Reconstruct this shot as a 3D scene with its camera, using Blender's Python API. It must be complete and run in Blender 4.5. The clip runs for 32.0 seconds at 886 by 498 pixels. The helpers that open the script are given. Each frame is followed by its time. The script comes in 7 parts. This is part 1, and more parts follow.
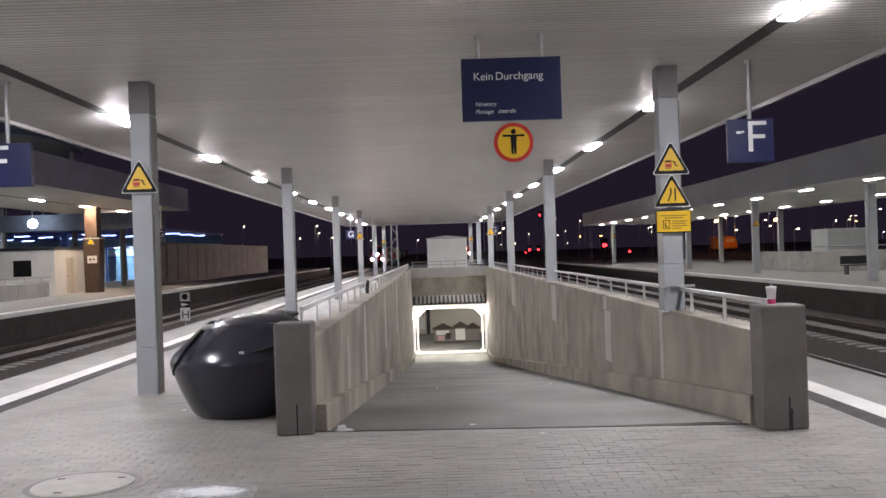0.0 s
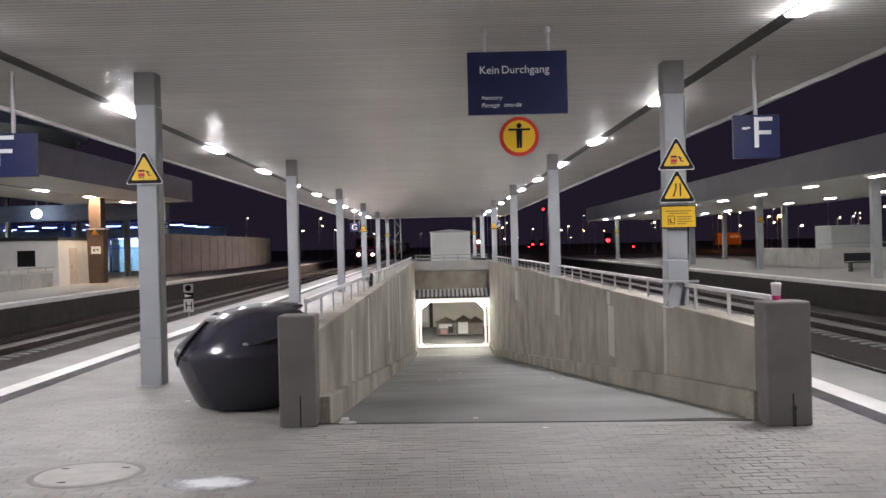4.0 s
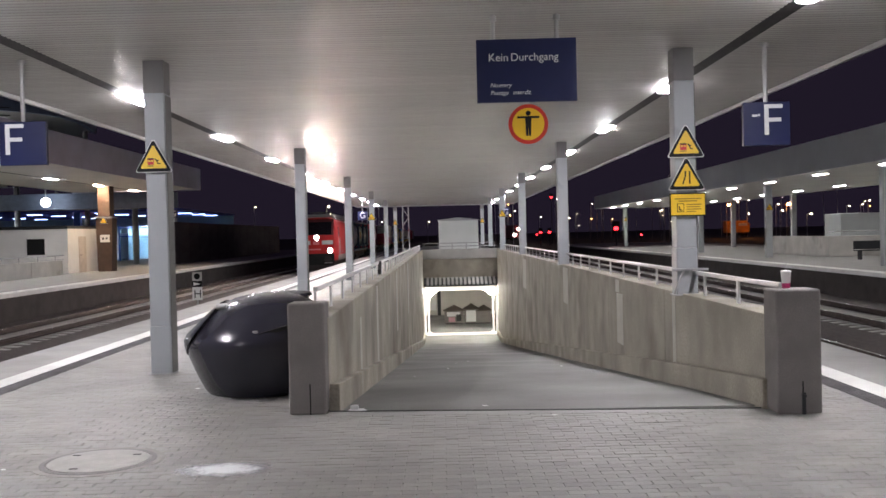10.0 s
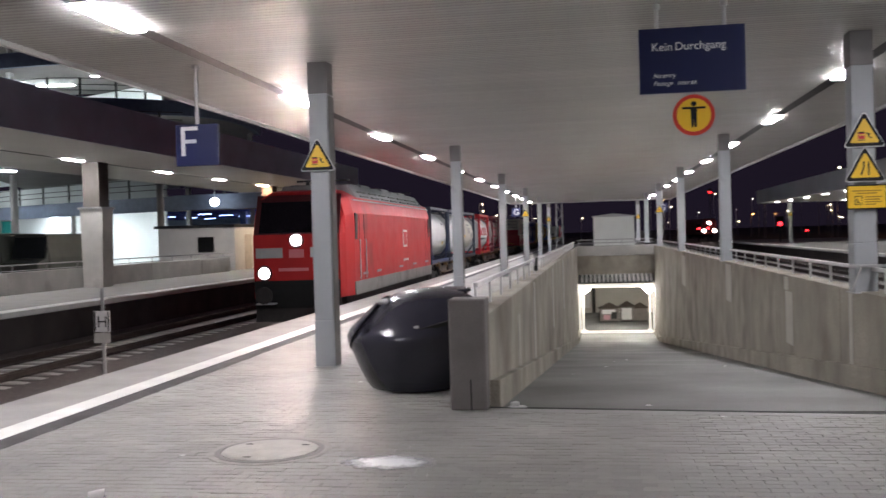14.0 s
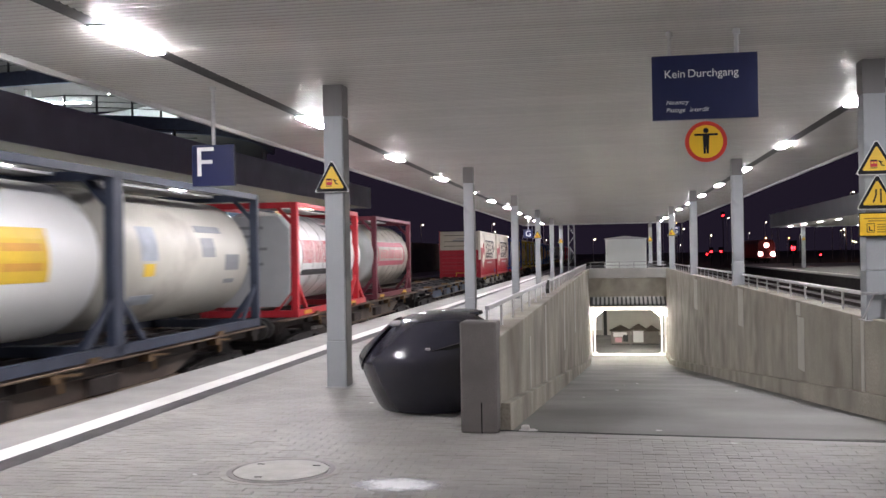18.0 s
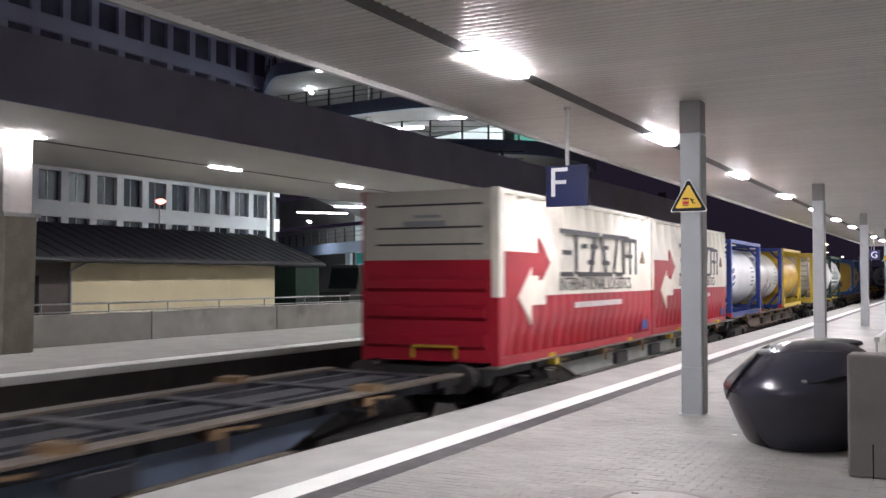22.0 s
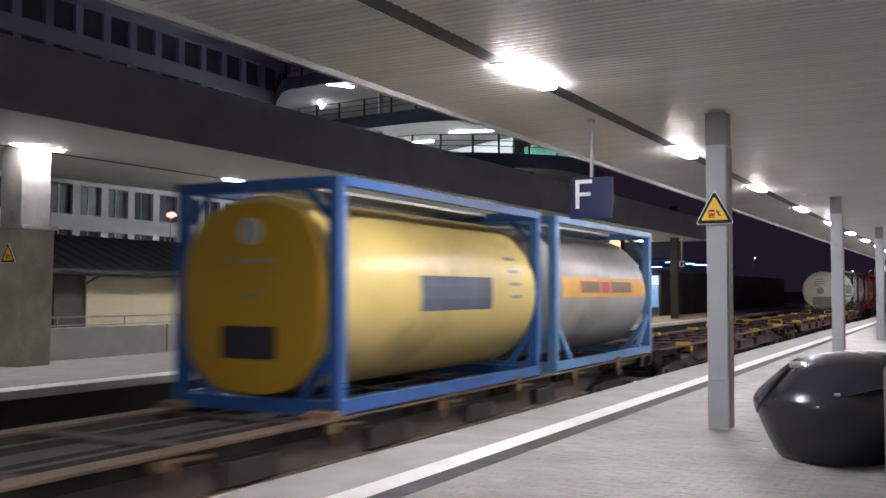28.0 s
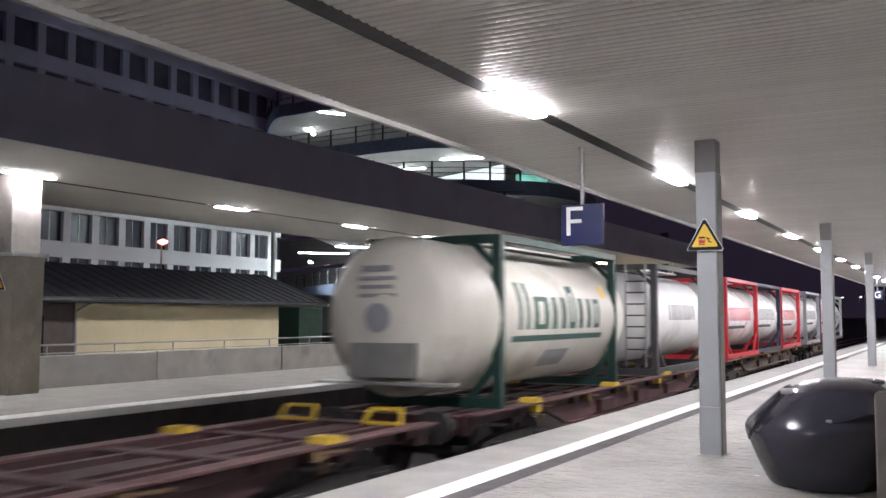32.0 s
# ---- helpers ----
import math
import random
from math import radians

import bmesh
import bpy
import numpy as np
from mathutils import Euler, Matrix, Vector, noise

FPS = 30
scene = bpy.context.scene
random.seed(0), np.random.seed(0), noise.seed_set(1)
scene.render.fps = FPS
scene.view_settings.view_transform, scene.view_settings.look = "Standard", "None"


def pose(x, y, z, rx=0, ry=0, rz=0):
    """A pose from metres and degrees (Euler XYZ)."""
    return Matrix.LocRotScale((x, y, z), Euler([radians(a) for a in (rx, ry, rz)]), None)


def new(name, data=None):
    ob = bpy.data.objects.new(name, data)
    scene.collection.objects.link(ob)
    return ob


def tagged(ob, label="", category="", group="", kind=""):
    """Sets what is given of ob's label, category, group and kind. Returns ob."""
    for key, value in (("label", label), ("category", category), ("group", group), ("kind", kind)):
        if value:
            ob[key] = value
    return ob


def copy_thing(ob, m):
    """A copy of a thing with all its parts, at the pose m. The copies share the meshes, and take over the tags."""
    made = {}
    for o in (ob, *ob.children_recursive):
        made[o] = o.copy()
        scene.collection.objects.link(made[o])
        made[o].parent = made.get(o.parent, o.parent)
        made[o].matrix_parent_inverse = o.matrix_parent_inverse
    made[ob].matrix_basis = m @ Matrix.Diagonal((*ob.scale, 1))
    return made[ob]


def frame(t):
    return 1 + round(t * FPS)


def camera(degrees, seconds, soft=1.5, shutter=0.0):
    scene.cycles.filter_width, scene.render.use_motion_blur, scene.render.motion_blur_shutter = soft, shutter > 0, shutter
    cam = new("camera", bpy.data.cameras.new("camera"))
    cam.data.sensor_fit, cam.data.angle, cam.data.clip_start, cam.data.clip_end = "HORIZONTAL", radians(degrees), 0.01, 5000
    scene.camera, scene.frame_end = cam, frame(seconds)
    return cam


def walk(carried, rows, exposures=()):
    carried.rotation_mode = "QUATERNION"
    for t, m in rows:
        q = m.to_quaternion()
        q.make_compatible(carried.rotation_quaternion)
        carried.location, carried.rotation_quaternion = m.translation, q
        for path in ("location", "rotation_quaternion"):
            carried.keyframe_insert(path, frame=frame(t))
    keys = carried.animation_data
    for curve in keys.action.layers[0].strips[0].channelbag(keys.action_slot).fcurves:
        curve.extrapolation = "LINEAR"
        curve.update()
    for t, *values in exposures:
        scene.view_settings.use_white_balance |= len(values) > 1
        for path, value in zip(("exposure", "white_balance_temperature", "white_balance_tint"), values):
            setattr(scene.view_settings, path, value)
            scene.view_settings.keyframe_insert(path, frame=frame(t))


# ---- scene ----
cam = camera(49.2, 32.0, shutter=0.55)
METRES, EYE, TILT, LEAN, TURN = 1.792, 1.725, 0.0, 0.0, -0.4
ROWS = [
    (0, 0, 0, 0, 0.01, 0.18, 1.85),
    (0.5, -0.0018, -0.0013, 0, 0.01, 0.08, 1.81),
    (1, -0.0074, -0.0017, -0.0013, 0.57, 0.07, 1.64),
    (1.5, -0.008, -0.0031, -0.0008, 0.7, 0.17, 1.52),
    (2, -0.0056, -0.003, -0.0001, 0.49, 0.24, 1.59),
    (2.5, -0.007, -0.0009, -0.0011, 0.48, -0.01, 1.48),
    (3, -0.0079, 0.0013, -0.0012, 0.29, -0.24, 1.52),
    (3.5, -0.0085, 0.0025, -0.0004, 0.24, -0.27, 1.42),
    (5.5, -0.0036, -0.0033, -0.0017, -0.02, 0.27, 1.12),
    (6, -0.0036, -0.005, -0.0015, -0.18, 0.28, 1.04),
    (6.5, -0.0063, -0.0059, -0.003, -0.3, 0.03, 1.28),
    (7, -0.0094, -0.0021, -0.0024, 0.11, -0.55, 1.42),
    (7.5, -0.0126, 0.0006, -0.0029, 0.33, -0.76, 1.47),
    (8, -0.0165, 0.0011, -0.0032, 0.48, -1.07, 1.35),
    (8.5, -0.0189, 0.0009, -0.0023, 0.48, -1.19, 1.29),
    (9, -0.0181, 0.0011, -0.0026, 0.54, -1.1, 1.24),
    (9.5, -0.0146, 0.0005, -0.0022, 0.37, -0.99, 1.52),
    (10, -0.0155, -0.0002, -0.002, 0.66, -0.88, 1.4),
    (10.5, -0.0221, -0.0003, -0.0024, 1.55, -0.75, 1.37),
    (11, -0.0265, 0.0005, -0.0007, 2.22, -0.71, 1.4),
    (11.5, -0.0304, 0.0005, -0.0012, 2.46, -0.78, 1.18),
    (12, -0.0327, 0.0001, -0.0024, 2.73, -0.87, 0.95),
    (12.5, -0.0343, 0.0014, -0.0048, 3.69, -0.83, 0.89),
    (13, -0.0442, 0.0222, -0.0064, 5.38, -0.84, 1.16),
    (13.5, -0.0528, 0.0257, -0.0067, 7.45, -0.87, 1.25),
    (14, -0.0626, 0.0375, -0.0087, 9.67, -0.82, 1.64),
    (14.5, -0.0707, 0.034, -0.007, 11.99, -0.82, 1.81),
    (16.5, -0.0538, 0.0149, 0.0089, 11.78, -0.21, 1.37),
    (17, -0.0574, -0.0007, 0.007, 10.72, 0.37, 1.15),
    (17.5, -0.0617, 0.0045, 0.0069, 10.48, 0.36, 1.09),
    (18, -0.0591, -0.0027, 0.0082, 10.37, 0.38, 0.97),
    (18.5, -0.0747, 0.0105, 0.0056, 11.28, 0.42, 1.05),
    (19, -0.091, 0.0516, 0.002, 16.75, 0.45, 1.39),
    (19.5, -0.0871, 0.0802, 0.0055, 21.56, -0.31, 1.28),
    (20, -0.128, 0.0557, 0.0141, 24.17, -0.74, 1.31),
    (20.5, -0.2077, 0.0798, 0.0162, 25.77, -0.18, 0.96),
    (21, -0.2786, 0.0635, 0.0225, 27.11, 0.24, 1.1),
    (21.5, -0.3131, 0.0797, 0.0274, 28.75, 1.18, -0.14),
    (22, -0.3617, 0.0124, 0.0295, 28.83, 1.62, 0),
    (22.5, -0.4072, 0.0055, 0.0312, 28.26, 2.27, -0.03),
    (23, -0.4266, -0.0199, 0.0282, 27.94, 2.69, 0.22),
    (23.5, -0.4494, -0.0256, 0.0227, 28.71, 1.84, 0.21),
    (24, -0.4619, -0.0399, 0.0191, 29.57, 1.4, -0.22),
    (24.5, -0.4718, -0.0607, 0.0234, 29.39, 1.07, -0.45),
    (26.5, -0.4872, -0.0298, 0.0178, 29.6, 1.75, -0.38),
    (27, -0.4826, -0.0267, 0.0185, 29.44, 2.05, -0.18),
    (27.5, -0.4763, -0.0303, 0.0178, 29.28, 2.25, -0.17),
    (28, -0.4801, -0.0281, 0.0176, 29.27, 2.44, -0.07),
    (28.5, -0.4813, -0.0278, 0.0191, 29.4, 2.51, 0.07),
    (29, -0.4777, -0.022, 0.0175, 29.45, 2.9, 0.08),
    (29.5, -0.4765, -0.0329, 0.0192, 29.48, 3.18, 0.13),
    (30, -0.4776, -0.0402, 0.0189, 29.22, 3.39, -0.01),
    (30.5, -0.4757, -0.0326, 0.0175, 29.12, 3.51, 0.15),
    (31, -0.4765, -0.0293, 0.0195, 29.09, 3.81, 0.37),
    (31.5, -0.4775, -0.0387, 0.0193, 28.8, 3.93, 0.13),
    (32, -0.4755, -0.0365, 0.0195, 28.77, 4.02, 0.03),
]
EXPOSURES = [(0.0, 0.26), (9.0, 0.26), (13.0, 0.11), (14.5, -0.03), (17.0, 0.27), (18.5, 0.22), (19.3, 0.02), (20.0, 0.07), (21.0, 0.37), (22.3, 0.32), (23.0, -0.18), (24.0, -0.68), (26.5, -0.63), (27.0, -0.48), (28.0, 0.17), (29.0, -0.08), (29.5, 0.22), (30.2, 0.47), (32.0, 0.49)]
walk(cam, [(t, pose(0, 0, EYE, TILT, LEAN, TURN) @ pose(METRES * x, METRES * y, METRES * z, 90 + pitch, roll, yaw)) for t, x, y, z, yaw, pitch, roll in ROWS], EXPOSURES)

# ---- night sky ----
world = bpy.data.worlds.new("night")
scene.world = world
world.use_nodes = True
world.node_tree.nodes["Background"].inputs["Color"].default_value = (0.088, 0.064, 0.125, 1)
world.node_tree.nodes["Background"].inputs["Strength"].default_value = 0.125
LAMP = 198.0

# ---- materials ----
def mat(name, col, rough=0.6, metal=0.0, var=0.15, scale=3.0, bump=0.15, fine=60.0, stretch=(1, 1, 1), tint=None, rnd=0.0, coat=0.0, isle=0.0, grime=0.0, grime_col=(0.05, 0.045, 0.04), spec=0.5, brushed=0.0, uneven=0.2):
    """Noise-varied surface: broad tone, fine grain, optional grime patches; stretch lengthens the pattern along an axis."""
    m = bpy.data.materials.new(name)
    m.use_nodes = True
    n, l = m.node_tree.nodes, m.node_tree.links
    b = n["Principled BSDF"]
    tc, mp = n.new("ShaderNodeTexCoord"), n.new("ShaderNodeMapping")
    mp.inputs["Scale"].default_value = stretch
    l.new(tc.outputs["Object"], mp.inputs["Vector"])

    def noisy(sc, det=4.0):
        t = n.new("ShaderNodeTexNoise")
        t.inputs["Scale"].default_value, t.inputs["Detail"].default_value = sc, det
        l.new(mp.outputs["Vector"], t.inputs["Vector"])
        return t.outputs["Fac"]

    def mix(fac, a, c):
        x = n.new("ShaderNodeMix")
        x.data_type = "RGBA"
        l.new(fac, x.inputs[0])
        for k, v in ((6, a), (7, c)):
            if isinstance(v, tuple):
                x.inputs[k].default_value = (*v, 1)
            else:
                l.new(v, x.inputs[k])
        return x.outputs[2]

    def ramp(fac, a, c):
        r = n.new("ShaderNodeMapRange")
        r.inputs[1].default_value, r.inputs[2].default_value = a, c
        l.new(fac, r.inputs[0])
        return r.outputs[0]

    other = tint or tuple(min(1, c * (1 + var)) for c in col)
    out = mix(ramp(noisy(scale), 0.3, 0.7), tuple(c * (1 - var) for c in col), other)
    if fine:
        out = mix(ramp(noisy(fine, 2.0), 0.25, 0.85), out, tuple(c * (1 - 0.6 * var) for c in col))
    if rnd:
        oi = n.new("ShaderNodeObjectInfo")
        out = mix(ramp(oi.outputs["Random"], -0.6, 1.0 / rnd), out, tuple(c * 0.35 for c in col))
    if isle:
        ge = n.new("ShaderNodeNewGeometry")
        out = mix(ramp(ge.outputs["Random Per Island"], -0.5, 1.0 / isle), out, tuple(c * 0.4 for c in col))
    if grime:
        out = mix(ramp(noisy(scale * 0.6, 6.0), 0.62 - 0.2 * grime, 0.85 - 0.2 * grime), out, grime_col)
    l.new(out, b.inputs["Base Color"])
    rr = n.new("ShaderNodeMapRange")
    rr.inputs[3].default_value, rr.inputs[4].default_value = rough * (1 - uneven), min(1.0, rough * (1 + uneven))
    l.new(noisy(scale * 2.3), rr.inputs[0])
    l.new(rr.outputs[0], b.inputs["Roughness"])
    b.inputs["Metallic"].default_value = metal
    b.inputs["Coat Weight"].default_value = coat
    b.inputs["Specular IOR Level"].default_value = spec
    if brushed:
        # rolled sheet: the sheen draws out along the y axis
        b.inputs["Anisotropic"].default_value = brushed
        along = n.new("ShaderNodeCombineXYZ")
        along.inputs[0].default_value = 1.0
        l.new(along.outputs[0], b.inputs["Tangent"])
    if bump:
        bp = n.new("ShaderNodeBump")
        bp.inputs["Strength"].default_value, bp.inputs["Distance"].default_value = bump, 0.01
        l.new(noisy(fine or 30.0, 3.0), bp.inputs["Height"])
        l.new(bp.outputs["Normal"], b.inputs["Normal"])
    return m


def glow(name, col, power):
    m = bpy.data.materials.new(name)
    m.use_nodes = True
    b = m.node_tree.nodes["Principled BSDF"]
    b.inputs["Base Color"].default_value = (*col, 1)
    b.inputs["Emission Color"].default_value = (*col, 1)
    b.inputs["Emission Strength"].default_value = power
    return m


def clear(name, col=(0.8, 0.9, 0.9), rough=0.05):
    m = bpy.data.materials.new(name)
    m.use_nodes = True
    b = m.node_tree.nodes["Principled BSDF"]
    b.inputs["Base Color"].default_value = (*col, 1)
    b.inputs["Transmission Weight"].default_value = 0.9
    b.inputs["Roughness"].default_value = rough
    b.inputs["IOR"].default_value = 1.1
    return m


CONCRETE = mat("concrete", (0.385, 0.355, 0.292), 0.85, var=0.42, scale=1.0, bump=0.5, fine=38, stretch=(1, 1, 0.85), grime=0.45, grime_col=(0.15, 0.13, 0.10))
CONCRETE_DARK = mat("concrete_post", (0.20, 0.185, 0.175), 0.85, var=0.25, scale=2.5, bump=0.3, fine=60, grime=0.2)
PATCH = mat("mortar_patch", (0.55, 0.54, 0.48), 0.85, var=0.15, scale=3, bump=0.2)
CONCRETE_PALE = mat("concrete_pale", (0.46, 0.45, 0.42), 0.85, var=0.2, scale=1.2, bump=0.25, grime=0.15, grime_col=(0.2, 0.19, 0.17))
RAMP_FLOOR = mat("ramp_asphalt", (0.225, 0.222, 0.208), 0.7, var=0.42, scale=0.45, bump=0.4, fine=90, grime=0.2, grime_col=(0.16, 0.15, 0.14))
PAVER = mat("paver", (0.38, 0.365, 0.34), 0.52, var=0.28, scale=0.8, bump=0.5, fine=90, isle=0.25, grime=0.25, grime_col=(0.2, 0.19, 0.17))
PAVER_PIECE = mat("paver_piece", (0.38, 0.365, 0.34), 0.54, var=0.25, scale=2.0, bump=0.35, fine=110, rnd=0.35)
JOINT = mat("joint_sand", (0.36, 0.345, 0.32), 0.95, var=0.25, scale=8)
EDGE_SLAB = mat("edge_slab", (0.38, 0.37, 0.35), 0.8, var=0.2, scale=1.5, bump=0.3, fine=80)
WHITE_LINE = mat("white_line", (0.82, 0.82, 0.78), 0.6, var=0.12, scale=2.5, bump=0.1)
TACTILE = mat("tactile_strip", (0.13, 0.12, 0.125), 0.8, var=0.25, scale=3)
CEILING = mat("ceiling_plank", (0.60, 0.585, 0.555), 0.22, var=0.07, scale=0.5, bump=0.0, fine=30, isle=0.14, brushed=1.0)
SOFFIT = mat("far_soffit", (0.66, 0.65, 0.62), 0.6, var=0.08, scale=0.5, bump=0.02, fine=30)
FASCIA = mat("fascia", (0.40, 0.39, 0.38), 0.6, var=0.1, scale=0.8, bump=0.05)
DARK_FASCIA = mat("dark_fascia", (0.43, 0.43, 0.55), 0.7, var=0.15, scale=0.8, bump=0.05)
GROOVE = mat("groove", (0.045, 0.045, 0.045), 0.7, var=0.2)
STEEL = mat("column_paint", (0.35, 0.37, 0.385), 0.5, var=0.07, scale=2.0, bump=0.06, fine=40, grime=0.04)
STEEL_DARK = mat("column_top", (0.17, 0.165, 0.16), 0.5, var=0.1)
GALV = mat("galvanised_steel", (0.42, 0.42, 0.42), 0.42, metal=0.6, var=0.15, scale=6, bump=0.08)
DARK_METAL = mat("dark_metal", (0.035, 0.037, 0.04), 0.5, metal=0.3, var=0.2)
BALLAST = mat("ballast", (0.082, 0.066, 0.060), 0.95, var=0.6, scale=14, bump=1.0, fine=26)
SLEEPER = mat("sleeper", (0.46, 0.44, 0.42), 0.85, var=0.2, scale=3, bump=0.2)
RAIL = mat("rail_rust", (0.045, 0.03, 0.025), 0.7, metal=0.4, var=0.3)
RAIL_TOP = mat("rail_head", (0.55, 0.54, 0.52), 0.20, metal=1.0, var=0.1)
GROUND = mat("ground", (0.05, 0.047, 0.042), 0.95, var=0.4, scale=0.3, bump=0.3)
BIN = mat("bin_plastic", (0.030, 0.029, 0.041), 0.21, var=0.05, scale=7.0, bump=0.16, fine=14, uneven=0.08)
BLUE_SIGN = mat("blue_sign", (0.007, 0.012, 0.065), 0.4, var=0.06, bump=0.0, fine=0)
WHITE = mat("white_paint", (0.80, 0.80, 0.78), 0.5, var=0.05, bump=0.0)
BLACK = mat("black_paint", (0.012, 0.012, 0.012), 0.6, var=0.1, bump=0.0, spec=0.2)
YELLOW = mat("yellow_sign", (0.80, 0.50, 0.02), 0.4, var=0.05, bump=0.0)
RED_SIGN = mat("red_sign", (0.55, 0.03, 0.02), 0.4, var=0.05, bump=0.0)
CUP = mat("paper_cup", (0.78, 0.76, 0.74), 0.5, var=0.05, bump=0.05)
PINK = mat("pink_print", (0.65, 0.05, 0.20), 0.5, var=0.1, bump=0.0)
LAMP_WHITE = glow("lamp_white", (1.0, 0.965, 1.03), LAMP * 1.0)
LAMP_EAST = glow("lamp_white_east", (1.0, 0.965, 1.03), LAMP * 0.84)
LAMP_FAR = glow("lamp_far_platform", (1.0, 0.965, 0.97), LAMP * 0.4)
LAMP_COOL = glow("lamp_cool", (0.88, 0.96, 1.0), LAMP * 0.9)
LAMP_PORTAL = glow("lamp_portal", (1.0, 0.95, 0.88), LAMP * 1.5)
LAMP_WARM = glow("lamp_warm", (1.0, 0.74, 0.52), LAMP * 1.3)
LAMP_WEST = glow("lamp_west_platform", (1.0, 0.965, 1.0), LAMP * 1.0)

# ---- mesh building ----
class Shape:
    def __init__(self):
        self.v, self.f = [], []

    def add(self, verts, faces):
        k = len(self.v)
        self.v += [tuple(p) for p in verts]
        self.f += [tuple(i + k for i in q) for q in faces]
        return self

    def box(self, x0, x1, y0, y1, z0, z1):
        return self.add([(x, y, z) for z in (z0, z1) for y in (y0, y1) for x in (x0, x1)],
                        [(0, 2, 3, 1), (4, 5, 7, 6), (0, 1, 5, 4), (2, 6, 7, 3), (0, 4, 6, 2), (1, 3, 7, 5)])

    def prism(self, poly, axis, a, b):
        """poly: corners in the plane across axis (x: y,z; y: x,z; z: x,y)."""
        put = {"x": lambda u, w, h: (h, u, w), "y": lambda u, w, h: (u, h, w), "z": lambda u, w, h: (u, w, h)}[axis]
        n = len(poly)
        return self.add([put(u, w, h) for h in (a, b) for u, w in poly],
                        [tuple(range(n))[::-1], tuple(range(n, 2 * n))] + [(i, (i + 1) % n, n + (i + 1) % n, n + i) for i in range(n)])

    def tube(self, p, q, r, n=8, r2=None):
        p, q = Vector(p), Vector(q)
        d = (q - p).normalized()
        u = d.orthogonal().normalized()
        w = d.cross(u)
        ring = [(math.cos(2 * math.pi * i / n), math.sin(2 * math.pi * i / n)) for i in range(n)]
        vs = [p + (u * c + w * s) * r for c, s in ring] + [q + (u * c + w * s) * (r if r2 is None else r2) for c, s in ring]
        return self.add(vs, [tuple(range(n))[::-1], tuple(range(n, 2 * n))] + [(i, (i + 1) % n, n + (i + 1) % n, n + i) for i in range(n)])

    def bar(self, p, q, a, b):
        """A rectangular bar from p to q, a wide and b high."""
        p, q = Vector(p), Vector(q)
        d = (q - p).normalized()
        u = (d.cross(Vector((0, 0, 1))) if abs(d.z) < 0.95 else d.cross(Vector((1, 0, 0)))).normalized()
        w = u.cross(d).normalized()
        vs = [c + u * (i * a / 2) + w * (j * b / 2) for c in (p, q) for i, j in ((-1, -1), (1, -1), (1, 1), (-1, 1))]
        return self.add(vs, [(0, 1, 2, 3)[::-1], (4, 5, 6, 7), (0, 1, 5, 4), (1, 2, 6, 5), (2, 3, 7, 6), (3, 0, 4, 7)])

    def sweep(self, line, a, b, z):
        """One unbroken bar, a wide and b high, along a bent line in plan at height z."""
        n, vs = len(line), []
        for i, (x, y) in enumerate(line):
            (x0, y0), (x1, y1) = line[max(0, i - 1)], line[min(n - 1, i + 1)]
            d = math.hypot(x1 - x0, y1 - y0) or 1.0
            u, w = -(y1 - y0) / d * a / 2, (x1 - x0) / d * a / 2
            vs += [(x - u, y - w, z - b / 2), (x + u, y + w, z - b / 2), (x + u, y + w, z + b / 2), (x - u, y - w, z + b / 2)]
        fs = [(4 * i + k, 4 * i + (k + 1) % 4, 4 * i + 4 + (k + 1) % 4, 4 * i + 4 + k) for i in range(n - 1) for k in range(4)]
        return self.add(vs, fs + [(0, 1, 2, 3), (4 * n - 4, 4 * n - 3, 4 * n - 2, 4 * n - 1)])

    def lathe(self, prof, n=24, at=(0, 0, 0), axis="z"):
        """prof: pairs of radius and height along the axis."""
        rows = []
        for r, h in prof:
            for i in range(n):
                c, s = r * math.cos(2 * math.pi * i / n), r * math.sin(2 * math.pi * i / n)
                p = {"z": (c, s, h), "y": (s, h, c), "x": (h, c, s)}[axis]
                rows.append((p[0] + at[0], p[1] + at[1], p[2] + at[2]))
        fs = [(j * n + i, j * n + (i + 1) % n, (j + 1) * n + (i + 1) % n, (j + 1) * n + i) for j in range(len(prof) - 1) for i in range(n)]
        return self.add(rows, fs + [tuple(range(n))[::-1], tuple(range((len(prof) - 1) * n, len(prof) * n))])

    def mesh(self, name, material, smooth=False, bevel=0.0):
        me = bpy.data.meshes.new(name)
        me.from_pydata(self.v, [], self.f)
        bm = bmesh.new()
        bm.from_mesh(me)
        bmesh.ops.recalc_face_normals(bm, faces=bm.faces)
        if bevel:
            bmesh.ops.bevel(bm, geom=[e for e in bm.edges if e.calc_face_angle(0) > 0.5], offset=bevel, segments=2, affect="EDGES", profile=0.5)
        bm.to_mesh(me)
        bm.free()
        if smooth:
            me.polygons.foreach_set("use_smooth", [True] * len(me.polygons))
            me.set_sharp_from_angle(angle=radians(38))
        me.materials.append(material)
        return me


def S():
    return Shape()


def thing(name, loc=(0, 0, 0), label="", category="", group="", kind="", rz=0.0):
    ob = new(name)
    ob.empty_display_size = 0.2
    ob.matrix_basis = pose(*loc, 0, 0, rz)
    return tagged(ob, label, category, group, kind)


def part(name, shape, material, parent, label="", smooth=False, bevel=0.0, loc=(0, 0, 0)):
    ob = new(name, shape if isinstance(shape, bpy.types.Mesh) else shape.mesh(name, material, smooth, bevel))
    ob.parent, ob.location = parent, loc
    return tagged(ob, label)


